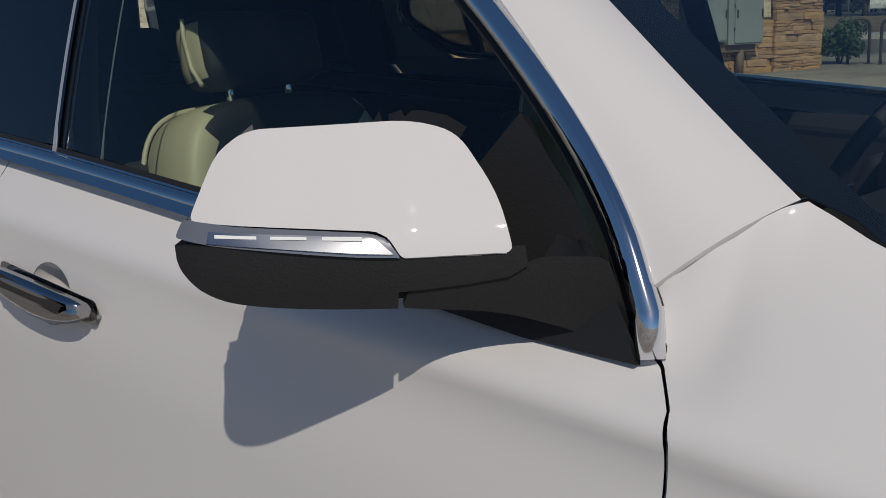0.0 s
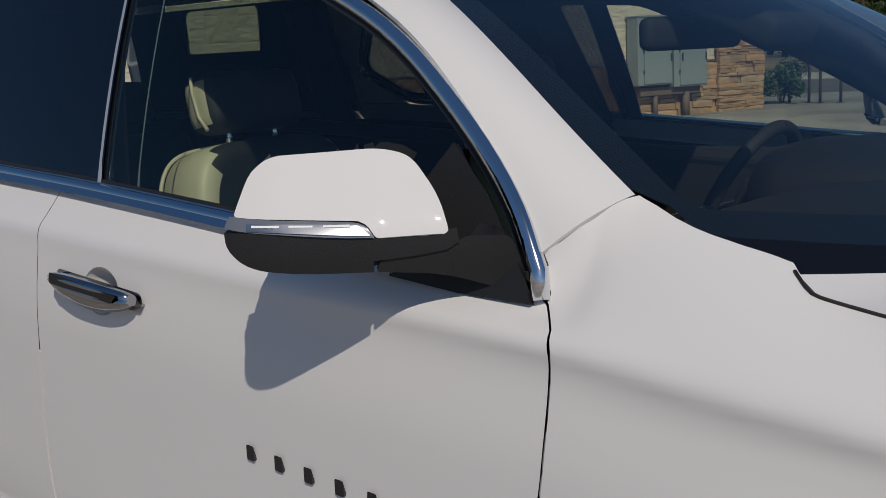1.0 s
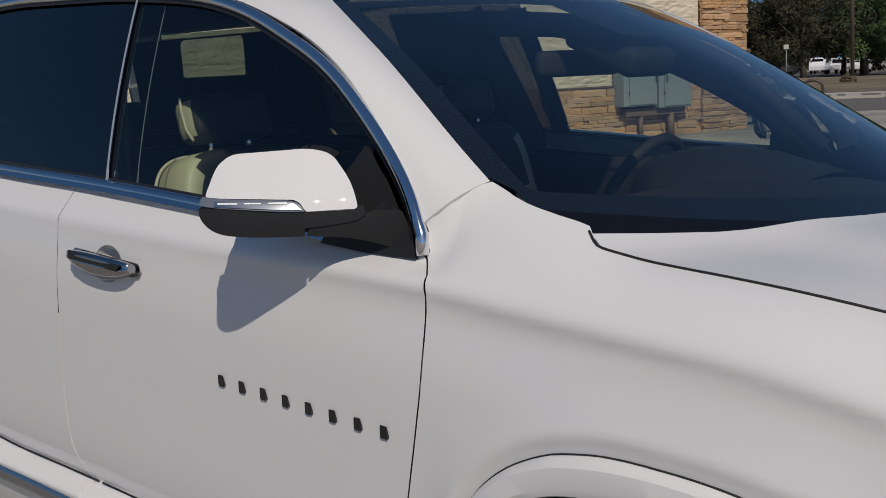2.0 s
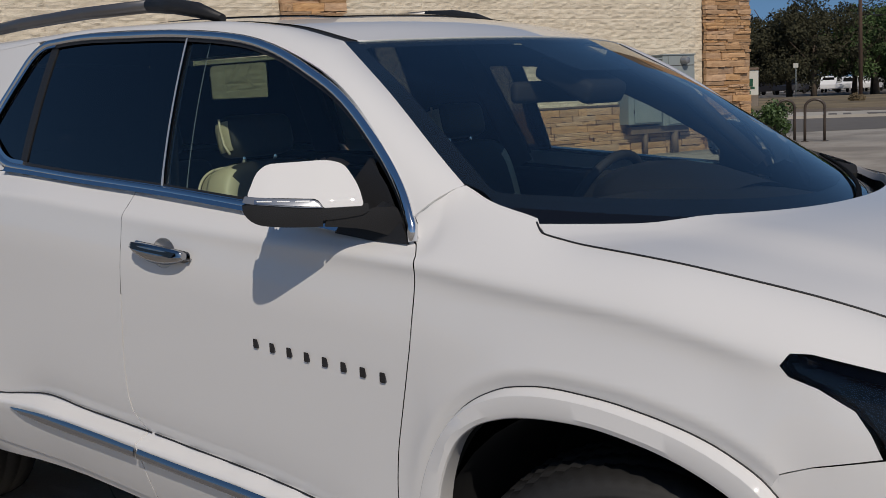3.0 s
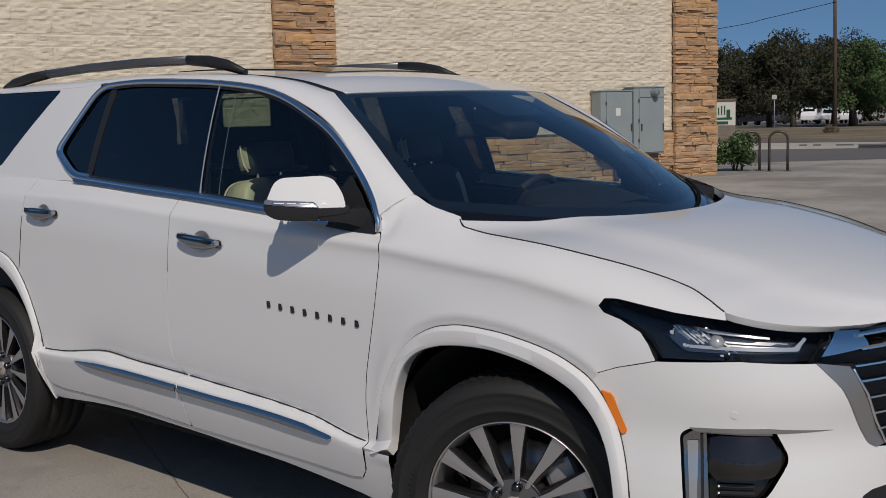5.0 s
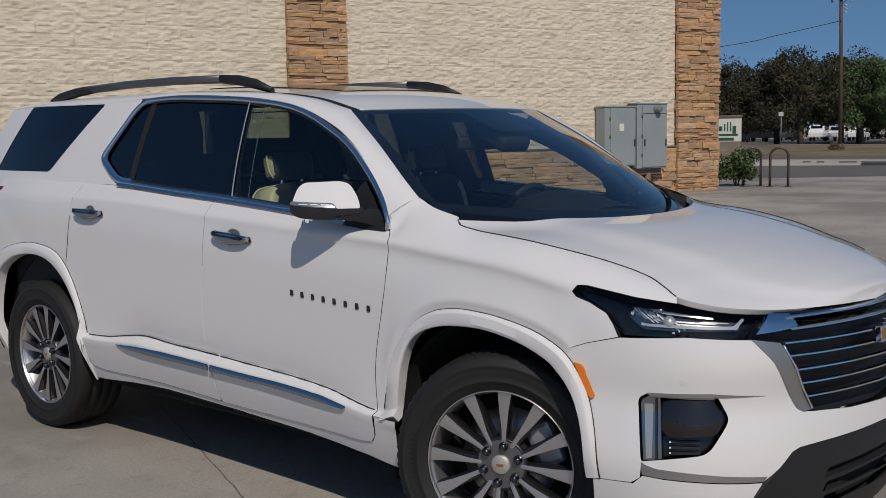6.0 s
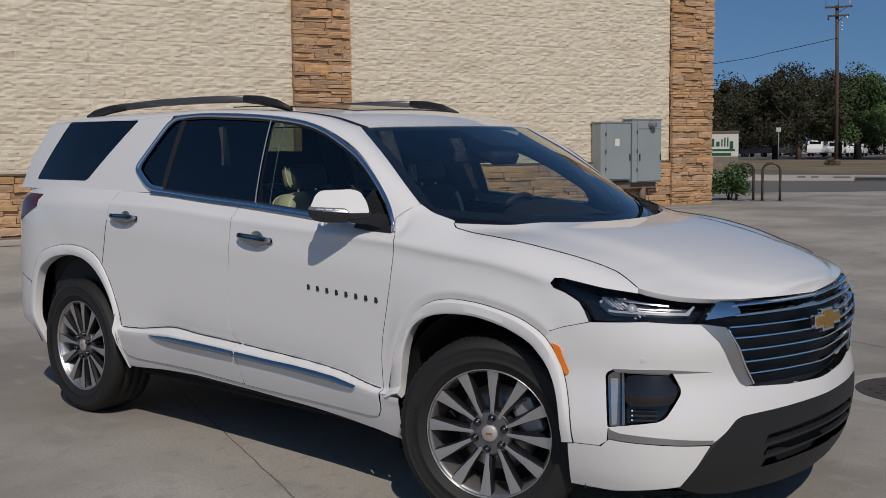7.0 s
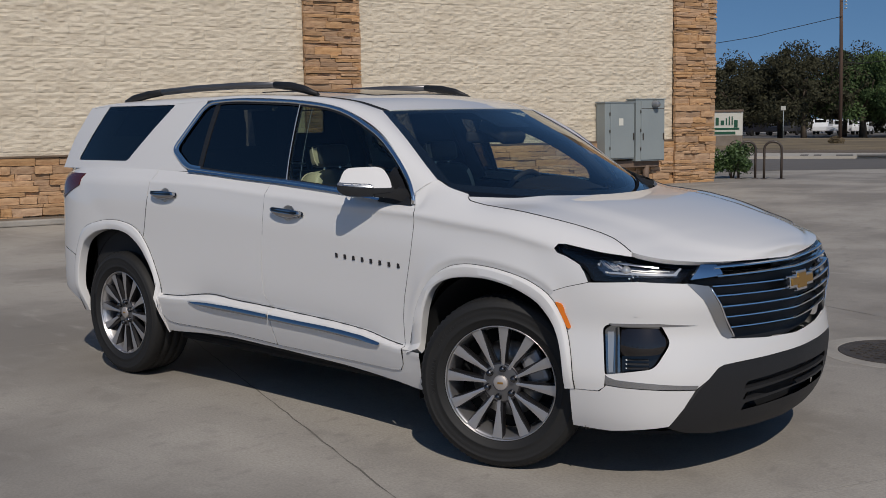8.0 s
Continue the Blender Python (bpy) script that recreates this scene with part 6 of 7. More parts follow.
    part("pocket_trim", flip(sheet(lower, rounded([(2.095, 0.7185, 0.006), (2.30, 0.7225, 0.01), (2.495, 0.7065, 0.001), (2.315, 0.7085, 0.006), (2.11, 0.7085, 0.006)]), 0.02, off=0.002, edge=0.01), far), SILVER, pocket, "silver trim spear")
    part("pocket_brow", flip(sheet(lower, rounded([(2.100, 0.7145, 0.004), (2.306, 0.7150, 0.004), (2.318, 0.700, 0.004), (2.146, 0.7035, 0.004)]), 0.02, off=-0.004, edge=0.012), far), BRIGHT_TRIM, pocket, "bright upper edge of the pocket")
    def fog_dome(u, v):
        a, b = (np.asarray(u, float) - 2.245) / 0.10, (np.asarray(v, float) - 0.640) / 0.07
        k = 0.040 * np.sqrt(np.maximum(0, 1.6 - a * a - b * b))
        return lower(u, v) + np.stack([0.5 * k - 0.02, -0.8 * k + 0.03, 0 * k], -1)
    part("fog_lens", flip(sheet(fog_dome, rounded([(2.152, 0.698, 0.02), (2.312, 0.699, 0.015), (2.359, 0.641, 0.02), (2.322, 0.594, 0.02), (2.150, 0.582, 0.01)]), 0.012, off=0.0, edge=0.012), far), FOG_GLASS, pocket, "dark glossy fog lamp lens")
    for k in range(3):
        part("sensor_dot", flip(sheet(lower, [(2.172, 0.572 - 0.017 * k), (2.177, 0.572 - 0.017 * k), (2.177, 0.567 - 0.017 * k), (2.172, 0.567 - 0.017 * k)], 0.02, off=-0.012, edge=0.004), far), WHITE_LED, pocket)
    for k in range(3):
        part("pocket_rib", flip(sheet(lower, [(2.17, 0.574 - k * 0.018), (2.27, 0.574 - k * 0.017), (2.27, 0.566 - k * 0.017), (2.17, 0.566 - k * 0.018)], 0.03, off=-0.024, edge=0.006), far), BLACK, pocket)
    part("bumper_silver_trim", flip(sheet(lower, rounded([(2.088, 0.500, 0.004), (2.13, 0.486, 0.01), (2.30, 0.473, 0.02), (2.482, 0.458, 0.002), (2.471, 0.443, 0.002), (2.157, 0.456, 0.02), (2.09, 0.463, 0.004)]), 0.02, off=0.003, edge=0.01), far), SILVER, car, "satin silver bumper trim")

for far in SIDES:
    for u0, v0 in ((2.215, 0.758), (2.146, 0.835)):
        ring = [(u0 + 0.010 * math.cos(k * math.pi / 6), v0 + 0.010 * math.sin(k * math.pi / 6)) for k in range(12)]
        if v0 < 0.8:
            part("parking_sensor", flip(sheet(lower, ring, 0.02, off=0.0015, edge=0.003), far), PAINT, car, "small round parking sensor")

for far in SIDES:
    seam = [tuple(lower(u, float(hood_v(u)) - 0.0015) + np.array([0.0, -0.0008, 0.0012])) for u in list(np.linspace(1.268, 1.33, 8)) + list(np.linspace(1.35, 2.185, 44))]
    part("bonnet_seam", flip(piped(seam, 0.0021, 6), far), BLACK, car, "dark shut line along the bonnet")

# grille
GR = [(2.535, 0.977), (2.83, 0.962), (3.0, 0.955), (F_U, 0.950), (2 * F_U - 3.0, 0.955), (2 * F_U - 2.83, 0.962), (2 * F_U - 2.535, 0.977), (2 * F_U - 2.450, 0.889), (2 * F_U - 2.535, 0.82), (2 * F_U - 2.662, 0.636), (2 * F_U - 2.9, 0.612), (F_U, 0.600), (2.9, 0.612), (2.662, 0.636), (2.535, 0.82), (2.450, 0.889)]
grille = part("grille", sheet(nose, GR, 0.05, off=-0.055, edge=-0.04), BLACK, car, "black grille with chrome bars")
for v, a in ((0.943, 2.60), (0.905, 2.60), (0.866, 2.565), (0.825, 2.575), (0.778, 2.60), (0.730, 2.63), (0.682, 2.662)):
    n = 36
    ends = [(a + (2 * F_U - 2 * a) * i / n) for i in range(n + 1)]
    drop = lambda u: -0.018 * (1 - abs(u - F_U) / (F_U - a)) * (1 if v < 0.88 else 0.5)
    bm = bmesh.new()
    P, N = settle(nose, np.array([(u, v + drop(u)) for u in ends]))
    rings = []
    for p, q in zip(P, N):
        p, q = Vector(p), Vector((q[0], q[1], 0)).normalized()
        rings.append([bm.verts.new(p + q * o + Vector((0, 0, h))) for o, h in ((-0.005, 0.0060), (0.003, 0.0030), (0.004, -0.002), (-0.002, -0.0070), (-0.034, -0.0065), (-0.034, 0.005))])
    for r0, r1 in zip(rings, rings[1:]):
        for k in range(6):
            bm.faces.new((r0[k], r1[k], r1[(k + 1) % 6], r0[(k + 1) % 6]))
    bm.faces.new(rings[0]); bm.faces.new(rings[-1][::-1])
    bmesh.ops.recalc_face_normals(bm, faces=list(bm.faces))
    part("grille_bar", bm, CHROME, grille, "chrome grille bar")
for far in SIDES:
    part("grille_wing", flip(sheet(nose, [(2.535, 0.968), (2.625, 0.960), (2.64, 0.908), (2.458, 0.900)], 0.03, off=-0.004, edge=0.03), far), CHROME, grille, "chrome corner plate")
    part("grille_flank", flip(sheet(nose, [(2.436, 0.886), (2.545, 0.868), (2.69, 0.640), (2.655, 0.636), (2.624, 0.652), (2.514, 0.813)], 0.03, off=0.003, edge=0.03), far), FLANK_SILVER, grille, "satin silver grille flank")
    rim_line = strip_pts(nose, [(2.552, 0.862), (2.60, 0.790), (2.648, 0.712), (2.690, 0.643)], 0.006)
    part("grille_edge", flip(piped(rim_line, 0.0038, 8), far), CHROME, grille, "chrome edge of the grille")
part("grille_brow", sheet(nose, [(2.56, 0.972), (2.83, 0.9585), (F_U, 0.9465), (2 * F_U - 2.83, 0.9585), (2 * F_U - 2.56, 0.972), (2 * F_U - 2.56, 0.962), (F_U, 0.936), (2.56, 0.962)], 0.05, off=-0.006, edge=0.03), GLOSS, grille)
# emblem: a plain gold bar across a plain gold block, on a bright rim
pc, pn = on_skin(F_U - 0.001, 0.835, 0.012, nose)
for name, mat, grow, x0 in (("emblem_rim", CHROME, 0.012, 0.0), ("emblem", GOLD, 0.0, 0.006)):
    bm = prism([(-0.108 - grow, -0.016 - grow), (-0.040 - grow, -0.016 - grow), (-0.040 - grow, -0.033 - grow), (0.040 + grow, -0.033 - grow), (0.040 + grow, -0.016 - grow), (0.108 + grow, -0.016 - grow), (0.108 + grow, 0.016 + grow), (0.040 + grow, 0.016 + grow), (0.040 + grow, 0.033 + grow), (-0.040 - grow, 0.033 + grow), (-0.040 - grow, 0.016 + grow), (-0.108 - grow, 0.016 + grow)], -0.012, 0.010 + x0, "yz", 0.003)
    bmesh.ops.transform(bm, matrix=Matrix.Translation(pc) @ Matrix.Rotation(radians(-6), 4, "Y"), verts=list(bm.verts))
    part(name, bm, mat, grille, "plain gold badge block" if mat is GOLD else "")

# black lower fascia with its intake
LOW = [(2.366, 0.275), (2.42, 0.356), (2.490, 0.440), (2.53, 0.475), (2.588, 0.519), (2.622, 0.529), (2.70, 0.531), (3.0, 0.531), (F_U, 0.531)]
LOWB = [(F_U, 0.205), (2.9, 0.21), (2.6, 0.225), (2.45, 0.245)]
mirror_u = lambda pts: [(2 * F_U - u, v) for u, v in pts[::-1]][1:]
slots = [rounded([(2.76, z0, 0.01), (F_U, z0 + 0.012, 0.0), (2 * F_U - 2.76, z0, 0.01), (2 * F_U - 2.74, z0 - 0.032, 0.01), (F_U, z0 - 0.028, 0.0), (2.74, z0 - 0.032, 0.01)]) for z0 in (0.440, 0.392, 0.344)]
low = part("lower_fascia", sheet(nose, LOW + mirror_u(LOW) + [(2 * F_U - u, v) for u, v in LOWB[::-1]] + LOWB, 0.05, holes=slots, off=-0.002, edge=0.03), BLACK, car, "black textured lower bumper")
part("intake_backing", sheet(nose, [(2.7, 0.27), (2 * F_U - 2.7, 0.27), (2 * F_U - 2.7, 0.47), (2.7, 0.47)], 0.08, off=-0.05, edge=0), DARK, low)
# unseen plate, shaped to keep sun streaks out of the nose's shadow
tray = [tuple(lower(u, 0.26)[:2] * np.array([0.985, 0.955])) for u in np.linspace(1.95, F_U, 16)]
part("nose_light_stop", prism([(x, y) for x, y in tray] + [(x, -y) for x, y in tray[::-1]][1:], 0.235, 0.25, "xy"), DARK, car)

# wheel spokes: machined face, painted flanks
CAP_SILVER = material("cap_silver", (0.50, 0.46, 0.43), 0.5, 0.6)
HUB_GREY = material("hub_grey", (0.20, 0.195, 0.195), 0.35, 0.8)
SPOKE_FACE, SPOKE_SIDE = [], []
for tw in (-0.010, 0.010):
    sg = 1 if tw > 0 else -1                                 # a dark pocket runs along one side of each inner half
    hi = [(0.066, 0.0020), (0.125, 0.0050), (0.188, 0.0155), (0.256, 0.0245)]
    lo = [(0.256, -0.0240), (0.188, -0.0165), (0.125, -0.0125), (0.066, -0.0110)]
    face = hi + lo if sg > 0 else [(r, -h) for r, h in lo[::-1]] + [(r, -h) for r, h in hi[::-1]]
    dish = lambda r: 0.012 + 0.016 * (1 - (r / 0.26)) ** 1.2
    bm = bmesh.new()
    top = [bm.verts.new((r, dish(r), h)) for r, h in face[:4]]
    foot = [bm.verts.new((r, dish(r), h)) for r, h in face[:3:-1]]
    ridge = [bm.verts.new((face[k][0], dish(face[k][0]) - 0.0012, (face[k][1] + face[7 - k][1]) / 2)) for k in range(4)]
    for q0, q1 in ((top, ridge), (ridge, foot)):
        for i in range(3):
            bm.faces.new((q0[i], q0[i + 1], q1[i + 1], q1[i]))
    bmesh.ops.recalc_face_normals(bm, faces=list(bm.faces))
    if sum(f.normal.y for f in bm.faces) > 0:
        bmesh.ops.reverse_faces(bm, faces=list(bm.faces))
    me = bpy.data.meshes.new("spoke_face")
    bm.to_mesh(me); bm.free(); me.materials.append(ALLOY)
    SPOKE_FACE.append(me)
    bm = bmesh.new()
    full = [(0.066, 0.0120), (0.125, 0.0140), (0.188, 0.0175), (0.256, 0.0255)]
    full = full + [(r, -h) for r, h in full[::-1]]
    wide = [(r, h * 1.12 + (0.002 if h > 0 else -0.002)) for r, h in full]
    rows = [[bm.verts.new((r, dish(r) + dy, h * k)) for r, h in pts] for pts, dy, k in ((face, 0.0015, 1), (face, 0.007, 1.0), (full, 0.0075, 1), (wide, 0.024, 1), (wide, 0.055, 0.8))]
    for q0, q1 in zip(rows, rows[1:]):
        for i in range(len(q0)):
            bm.faces.new((q0[i - 1], q0[i], q1[i], q1[i - 1]))
    bmesh.ops.recalc_face_normals(bm, faces=list(bm.faces))
    me = bpy.data.meshes.new("spoke")
    bm.to_mesh(me); bm.free(); me.materials.append(GUNMETAL)
    SPOKE_SIDE.append(me)


# wheels
def wheel(name_label, m):
    w = thing_part = new("wheel")
    w.parent, w.matrix_basis = car, m
    n = 144
    bm = bmesh.new()
    prof = [(0.012, 0.2615), (0.000, 0.266), (-0.006, 0.274), (-0.0125, 0.293), (-0.0150, 0.2945), (-0.0160, 0.302), (-0.0145, 0.3035), (-0.0185, 0.322), (-0.0200, 0.335), (-0.0185, 0.347), (-0.0200, 0.3485), (-0.0180, 0.357), (-0.0155, 0.3585), (-0.0145, 0.366), (-0.006, 0.378), (0.004, 0.386), (0.030, 0.3905), (0.058, 0.392), (0.062, 0.384), (0.070, 0.384), (0.074, 0.3925), (0.115, 0.3935), (0.119, 0.385), (0.127, 0.385), (0.131, 0.3935), (0.172, 0.3925), (0.176, 0.384), (0.184, 0.384), (0.188, 0.392), (0.215, 0.390), (0.242, 0.384), (0.252, 0.372), (0.262, 0.335), (0.250, 0.275), (0.236, 0.262)]
    rings = lathe(bm, prof, n)
    for k, (y, r) in enumerate(prof):
        if r > 0.377 and not (0.055 < y < 0.19 and r < 0.386):
            for i, v in enumerate(rings[k]):
                if (i + k // 2) % 2 == 0:
                    q = (r - 0.006) / r
                    v.co.x *= q; v.co.z *= q
    bmesh.ops.recalc_face_normals(bm, faces=list(bm.faces))
    tyre = part("tyre", bm, RUBBER, w, "black tyre with moulded tread")
    for k in range(22):                                       # raised marks on the side wall
        a = radians(118 + k * 3.1 + (8 if k > 11 else 0))
        mm = Matrix.Rotation(-a, 4, "Y") @ Matrix.Translation((0.332 if k < 12 else 0.318, -0.0200, 0)) 
        part("sidewall_mark", boxed((0.014, 0.002, 0.009), mm, 0.0), RUBBER, tyre)
    rim = part("rim", turned([(0.008, 0.2570), (0.001, 0.2590), (-0.002, 0.2615), (0.001, 0.2640), (0.012, 0.2640), (0.018, 0.256), (0.030, 0.248), (0.12, 0.238), (0.22, 0.244), (0.236, 0.262)], 96), ALLOY, w, "machined alloy rim")
    part("brake_disc", turned([(0.135, 0.05), (0.130, 0.06), (0.130, 0.175), (0.150, 0.175)], 64), material("disc_steel" + str(len(bpy.data.materials)), (0.30, 0.30, 0.30), 0.4, 1.0), w, "steel brake disc")
    part("wheel_back", turned([(0.16, 0.02), (0.165, 0.24)], 48), DARK, w)
    cal = boxed((0.10, 0.07, 0.16), Matrix.Rotation(radians(-25), 4, "Y") @ Matrix.Translation((0.150, 0.115, 0.0)), 0.02)
    part("brake_caliper", cal, material("caliper" + str(len(bpy.data.materials)), (0.35, 0.35, 0.36), 0.45, 0.6), w)
    for k in range(12):
        for shape, mat, nm in ((SPOKE_SIDE, GUNMETAL, "spoke"), (SPOKE_FACE, ALLOY, "spoke_face")):
            ob = new(nm, shape[k % 2])
            if nm == "spoke":
                ob.parent, ob.matrix_basis = w, Matrix.Rotation(radians(30 * k + 4), 4, "Y")
                holder = ob
            else:
                ob.parent = holder
    part("hub", turned([(0.060, 0.0), (0.022, 0.088), (0.026, 0.094), (0.08, 0.096)], 48), GUNMETAL, w)
    part("hub_face", turned([(0.021, 0.034), (0.021, 0.060), (0.024, 0.088)], 48), HUB_GREY, w)
    cap = part("centre_cap", turned([(0.010, 0.0005), (0.0105, 0.030), (0.014, 0.034), (0.03, 0.035)], 40), CAP_SILVER, w, "silver centre cap")
    part("cap_mark", boxed((0.026, 0.003, 0.009), Matrix.Translation((0, 0.0095, 0)), 0.001), GOLD, cap)
    for k in range(6):
        a = radians(60 * k + 20)
        bm = turned([(-0.004, 0.0005), (-0.003, 0.007), (0.001, 0.0125), (0.008, 0.0155), (0.035, 0.0165)], 12)
        bmesh.ops.transform(bm, matrix=Matrix.Translation((0.066 * math.cos(a), 0, 0.066 * math.sin(a))), verts=list(bm.verts))
        part("lug_nut", bm, material("lug_steel", (0.10, 0.10, 0.105), 0.2, 1.0) if k == 0 else bpy.data.materials["lug_steel"], w)
    return w


for x, far, steer in ((1.545, False, 20), (-1.540, False, 0), (1.545, True, 20), (-1.540, True, 0)):
    m = Matrix.Translation((x, (0.945 if far else -0.945), 0.393)) @ Matrix.Rotation(radians(steer), 4, "Z") @ Matrix.Rotation(radians(180 if far else 0), 4, "Z")
    wheel("", m)

# cowl, wipers
COWL = material("cowl_black", (0.005, 0.005, 0.006), 0.18)
WIPER = material("wiper_black", (0.004, 0.004, 0.004), 0.8, 0.0, Specular_IOR_Level=0.1)
cowl = part("cowl_panel", sheet(screen, [(-0.07, -0.99), (0.02, -0.99), (0.012, 0.0), (0.02, 0.99), (-0.07, 0.99), (-0.09, 0.0)], 0.04, step_v=0.08, off=-0.001, edge=0.01), COWL, car, "black plastic cowl")
for pts in ([(-0.05, 0.58), (-0.045, 0.20), (-0.03, -0.10)], [(0.01, 0.02), (0.055, -0.38), (0.075, -0.74)]):
    line = strip_pts(screen, soft(pts, 4), 0.006)
    arm = part("wiper_arm", piped(line, [0.008] + [0.0045] * (len(line) - 1), 6), WIPER, car, "black wiper arm")
    part("wiper_blade", piped(strip_pts(screen, soft([(p[0] + 0.012, p[1] - 0.05) for p in pts], 4), 0.006), 0.0045, 6), WIPER, arm)

# ---- the cabin ----
LEATHER = material("cream_leather", (0.46, 0.42, 0.31), 0.5)
# dark seat fronts; the headrest's shade is put into this colour too
FACING_AND_SHADE = material("seat_facing_and_shade", (0.012, 0.012, 0.013), 0.6)
DASH = material("dash_black", (0.006, 0.006, 0.007), 0.7)
TRIM = material("cabin_black", (0.012, 0.012, 0.013), 0.75)
HEADLINER = material("headliner", (0.03, 0.029, 0.028), 0.9)


def cushion(size, m, bevel=0.05):
    bm = boxed(size, m, bevel, 3)
    for f in bm.faces:
        f.smooth = True
    return bm


SEAT_EDGE = [(0.222, 0.04), (0.226, 0.25), (0.224, 0.42), (0.212, 0.54), (0.188, 0.615), (0.14, 0.652), (0.05, 0.662)]    # half width by height


def seat_back(m):
    """A backrest with rounded shoulders: rings across its depth, widest a little behind the front."""
    prof = soft(SEAT_EDGE, 4)
    line = [(-w, z) for w, z in prof] + [(w, z) for w, z in prof[::-1]]
    bm = bmesh.new()
    rings = []
    for x, k in ((-0.075, 0.80), (-0.072, 0.93), (-0.055, 0.985), (0.0, 1.0), (0.055, 0.985), (0.072, 0.93), (0.070, 0.80), (0.050, 0.55), (0.048, 0.2)):
        rings.append([bm.verts.new(m @ Vector((x, a * k, 0.34 + (b - 0.34) * (1 - (1 - k) * 0.6)))) for a, b in line])
    for r0, r1 in zip(rings, rings[1:]):
        for i in range(len(line)):
            bm.faces.new((r0[i - 1], r0[i], r1[i], r1[i - 1])).smooth = True
    bm.faces.new(rings[0]); bm.faces.new(rings[-1][::-1])
    bmesh.ops.recalc_face_normals(bm, faces=list(bm.faces))
    return facing(bm, m, 0.15)


def facing(bm, m, half, flank=0.0):
    """Gives the front of a cushion, within half its width, the second material; with flank all but its two sides."""
    inv = m.inverted()
    for f in bm.faces:
        p, q = inv @ f.calc_center_median(), inv.to_3x3() @ f.normal
        if (q.x > 0.35 and abs(p.y) < half) if not flank else abs(q.y) < flank:
            f.material_index = 1
    return bm


PIPING = material("pale_piping", (0.50, 0.45, 0.35), 0.5)
for y in (-0.47, 0.47):
    seat = part("front_seat", cushion((0.50, 0.52, 0.16), Matrix.Translation((0.34, y, 0.62)), 0.06), LEATHER, car, "cream leather front seat")
    lean = Matrix.Translation((0.085, y, 0.66)) @ Matrix.Rotation(radians(-12), 4, "Y")
    back = part("backrest", seat_back(lean), (LEATHER, FACING_AND_SHADE), seat)
    for d, grow in ((-0.058, 0.002),):
        edge = [(d, sg * (w + grow), z) for sg, prof in ((-1, SEAT_EDGE), (1, SEAT_EDGE[::-1])) for w, z in prof]
        part("piping", piped([tuple(lean @ Vector(p)) for p in soft(edge, 4)], 0.0045, 6), PIPING, back, "pale piping")
    part("backrest_shell", cushion((0.05, 0.48, 0.60), lean @ Matrix.Translation((-0.075, 0, 0.29)), 0.02), TRIM, seat)
    # front, top and back dark: the headrest's shade put into colour
    head = part("headrest", facing(cushion((0.10, 0.25, 0.125), lean @ Matrix.Translation((0.005, 0, 0.742)), 0.035), lean, 0.5, 0.75), (LEATHER, FACING_AND_SHADE), seat)
    part("piping", piped([tuple(lean @ Vector((a + 0.012, -0.128, 0.742 + b * 0.62))) for a, b in ((0.02, -0.09), (0.0, -0.04), (-0.005, 0.04), (0.0, 0.088))], 0.004, 6), PIPING, head, "pale piping")
    for d in (-0.06, 0.06):
        part("headrest_post", piped([tuple(lean @ Vector((0.0, d, 0.63))), tuple(lean @ Vector((0.01, d, 0.72)))], 0.007), CHROME, seat)
for y in (-0.42, 0.42):
    for x in (-0.95, -1.75):
        lean = Matrix.Translation((x, y, 0.66)) @ Matrix.Rotation(radians(-16), 4, "Y")
        seat = part("rear_seat", cushion((0.48, 0.54, 0.16), Matrix.Translation((x + 0.27, y, 0.66)), 0.06), TRIM, car, "dark rear seat")
        part("backrest", cushion((0.14, 0.52, 0.60), lean @ Matrix.Translation((0, 0, 0.28)), 0.06), TRIM, seat)
        part("headrest", cushion((0.09, 0.26, 0.17), lean @ Matrix.Translation((0.0, 0, 0.70)), 0.04), TRIM, seat)

# dashboard
bm = bmesh.new()
prof = [(0.55, 0.70), (0.66, 0.95), (0.72, 1.09), (0.78, 1.150), (0.88, 1.180), (1.02, 1.192), (1.18, 1.185), (1.35, 1.165), (1.50, 1.135), (1.50, 0.75)]
rows = [[bm.verts.new((x, y, z - 0.10 * (abs(y) / 0.8) ** 4 * (z > 1.0))) for x, z in prof] for y in np.linspace(-0.80, 0.80, 13)]
for a, b in zip(rows, rows[1:]):
    for i in range(len(prof) - 1):
        bm.faces.new((a[i], b[i], b[i + 1], a[i + 1])).smooth = True
dash = part("dashboard", bm, DASH, car, "black dashboard")
bm = bmesh.new()
rows = [[bm.verts.new((x, 0.38 + 0.22 * math.cos(t), 1.14 + h * math.sin(t) ** 0.7)) for t in np.linspace(0, math.pi, 15)] for x, h in ((0.74, 0.098), (0.80, 0.112), (0.90, 0.116), (1.00, 0.102), (1.16, 0.05))]
for a, b in zip(rows, rows[1:]):
    for i in range(14):
        bm.faces.new((a[i], b[i], b[i + 1], a[i + 1])).smooth = True
bm.faces.new(rows[0])
part("instrument_hood", bm, DASH, dash)
wm = Matrix.Translation((0.635, 0.38, 1.105)) @ Matrix.Rotation(radians(-65), 4, "Y")
bm = bmesh.new()
ring = [tuple(wm @ Vector((0.185 * math.cos(2 * math.pi * k / 32), 0.185 * math.sin(2 * math.pi * k / 32), 0))) for k in range(33)]
tube(bm, ring, 0.016, 10, False)
steering = part("steering_wheel", bm, TRIM, car, "black leather steering wheel")
part("wheel_boss", cushion((0.15, 0.16, 0.05), wm @ Matrix.Translation((0.0, 0, -0.02)), 0.02), TRIM, steering)
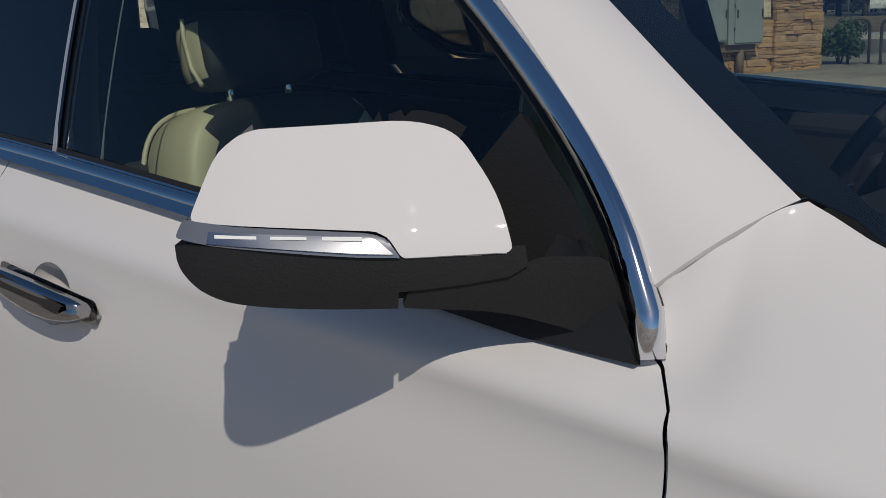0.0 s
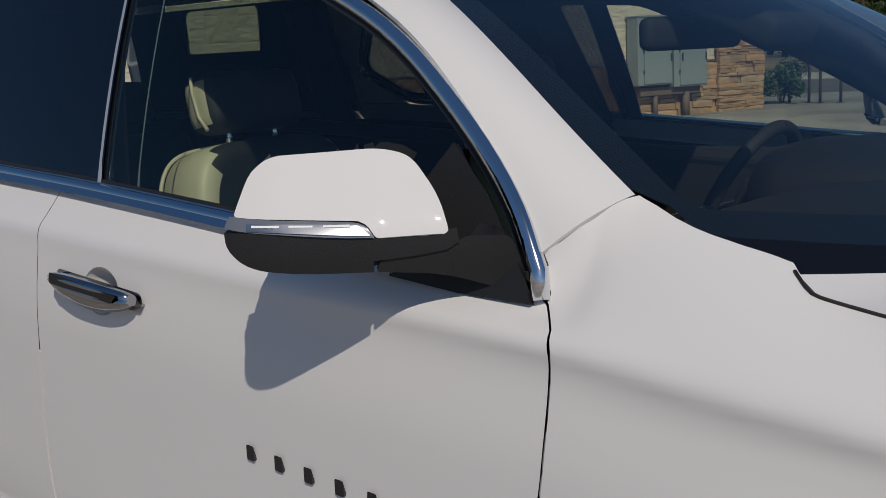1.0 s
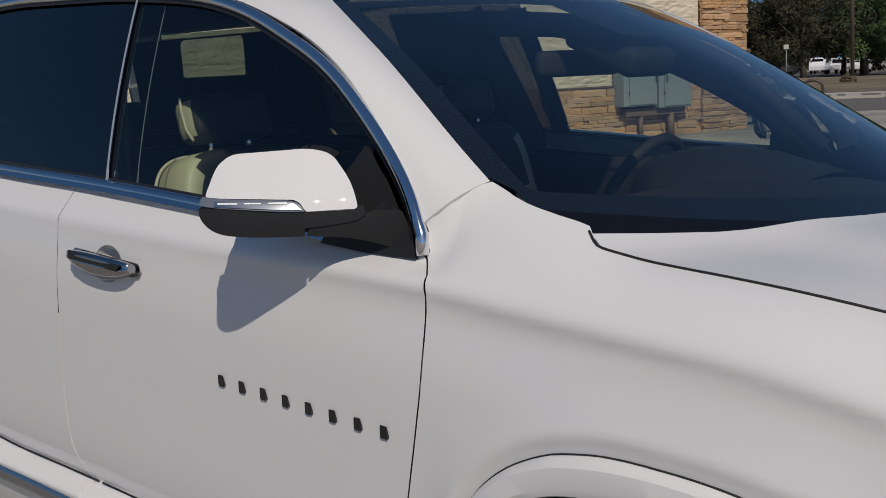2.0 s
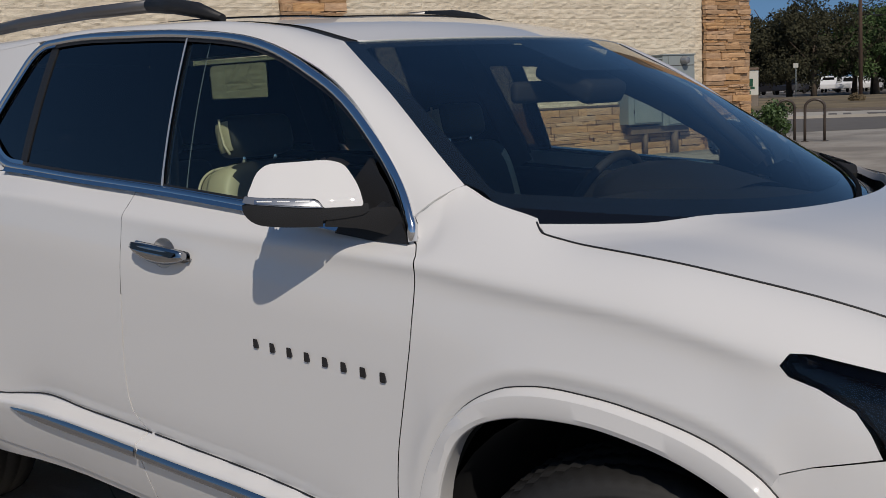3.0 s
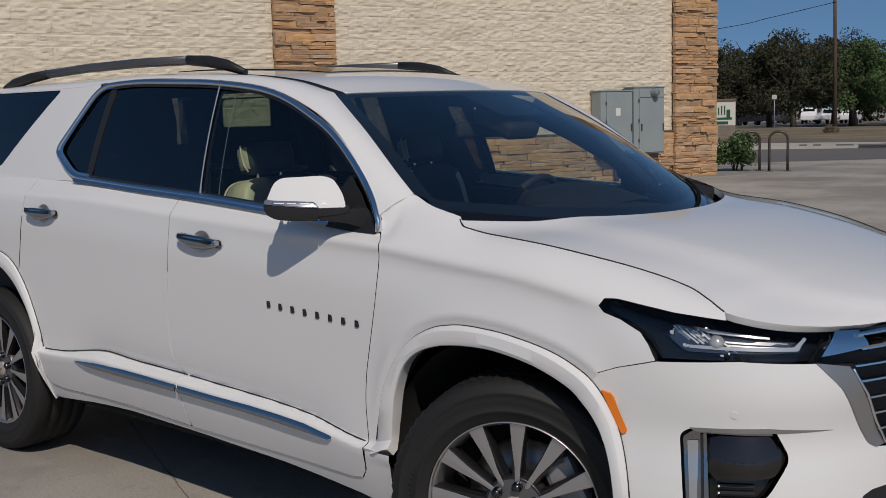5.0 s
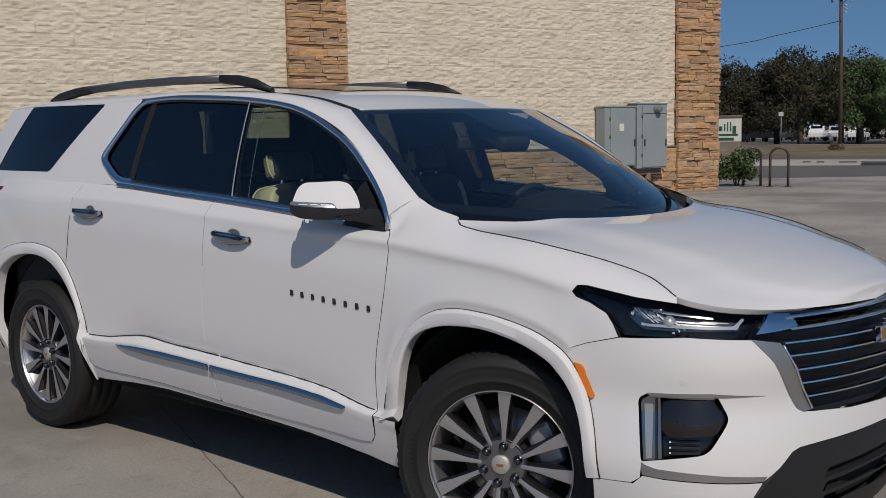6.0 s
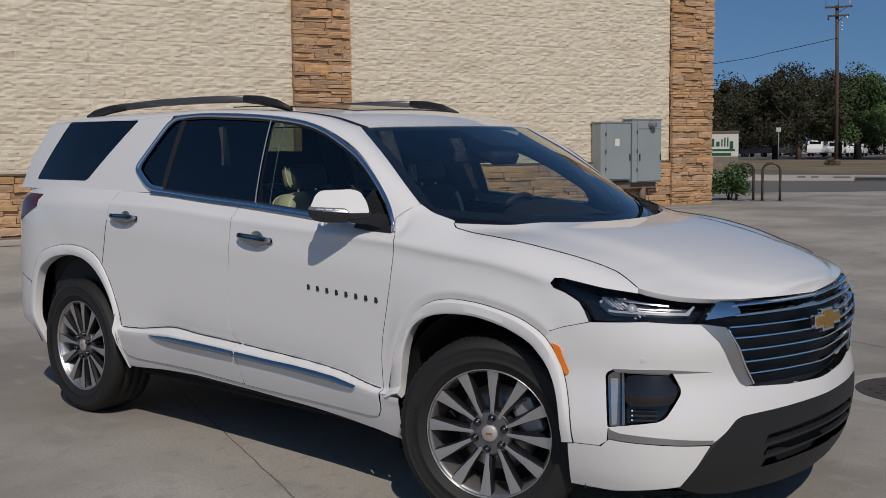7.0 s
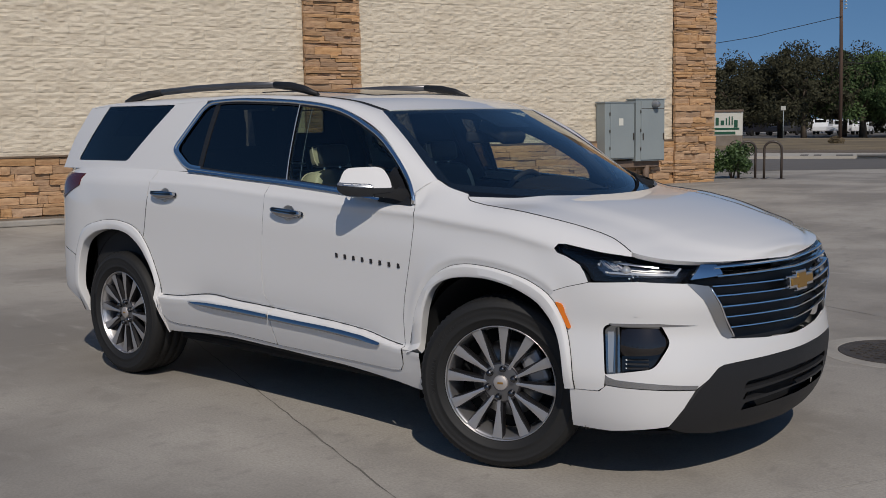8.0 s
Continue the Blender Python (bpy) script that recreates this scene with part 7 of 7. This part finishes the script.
for a in (90, -90, 180):
    d = Vector((math.cos(radians(a)), math.sin(radians(a)), 0))
    part("wheel_spoke", piped([tuple(wm @ (d * 0.06)), tuple(wm @ (d * 0.18))], 0.016, 8, 0.5), SILVER, steering)
part("centre_screen", cushion((0.03, 0.26, 0.15), Matrix.Translation((0.69, 0.0, 1.06)) @ Matrix.Rotation(radians(-15), 4, "Y"), 0.01), GLOSS, dash)
# rear-view mirror and sensor cover
part("rear_view_mirror", cushion((0.035, 0.245, 0.062), Matrix.Translation((0.715, -0.02, 1.482)) @ Matrix.Rotation(radians(-18), 4, "Z"), 0.016), TRIM, car, "black rear-view mirror")
part("sensor_cover", cushion((0.20, 0.19, 0.065), Matrix.Translation((0.830, -0.015, 1.510)) @ Matrix.Rotation(radians(26), 4, "Y"), 0.02), TRIM, car)
# inner linings
for far in SIDES:
    sg = 1 if far else -1
    part("door_lining", boxed((2.9, 0.05, 0.62), Matrix.Translation((-0.50, sg * 0.845, 0.87)), 0.02), TRIM, car)
    part("window_ledge", boxed((2.9, 0.06, 0.05), Matrix.Translation((-0.50, sg * 0.845, 1.185)) @ Matrix.Rotation(radians(2.6), 4, "Y"), 0.02), TRIM, car)
    part("pillar_lining", piped([(-0.04, sg * 0.83, 1.20), (-0.12, sg * 0.76, 1.45), (-0.19, sg * 0.68, 1.68)], [0.045, 0.042, 0.042], 10, 0.5), TRIM, car)
    part("pillar_lining", piped([(0.98, sg * 0.80, 1.22), (0.76, sg * 0.72, 1.45), (0.50, sg * 0.63, 1.60)], [0.025, 0.025, 0.025], 10), TRIM, car)
    part("pillar_lining", boxed((0.16, 0.03, 0.42), Matrix.Translation((-1.12, sg * 0.71, 1.45)) @ Matrix.Rotation(radians(sg * 20), 4, "X"), 0.01), TRIM, car)
for far in SIDES:
    frame_hole = rounded([(0.005, 1.222, 0.02), (0.83, 1.206, 0.02), (0.81, 1.292, 0.04), (0.60, 1.420, 0.1), (0.43, 1.500, 0.06), (0.25, 1.550, 0.03), (0.15, 1.592, 0.04), (-0.105, 1.608, 0.02)])
    if far:
        part("door_frame_lining", sheet(upper, clipped(inset(WIN, 0.006), lambda p: p[0] + 0.55), 0.06, holes=[frame_hole], off=-0.050, edge=0.012, mirror=True), DARK, car)
    rear_hole = rounded([(-1.90, 1.530, 0.02), (-1.47, 1.530, 0.02), (-1.385, 1.692, 0.02), (-1.815, 1.692, 0.04)])
    part("quarter_lining", sheet(upper, [(-2.30, 1.30), (-1.05, 1.30), (-1.05, 1.70), (-2.16, 1.70)], 0.06, holes=[rear_hole], off=-0.050, edge=0.012, mirror=far), DARK, car)
part("cabin_floor", boxed((3.6, 1.6, 0.05), Matrix.Translation((-0.6, 0, 0.50)), 0.01), TRIM, car)
part("tail_lining", boxed((0.05, 1.4, 0.8), Matrix.Translation((-2.25, 0, 0.9)), 0.01), TRIM, car)
part("headliner", sheet(roof, [(0.05, -0.97), (2.95, -0.97), (2.95, 0.97), (0.05, 0.97)], 0.1, step_v=0.12, off=-0.03, edge=0), HEADLINER, car)
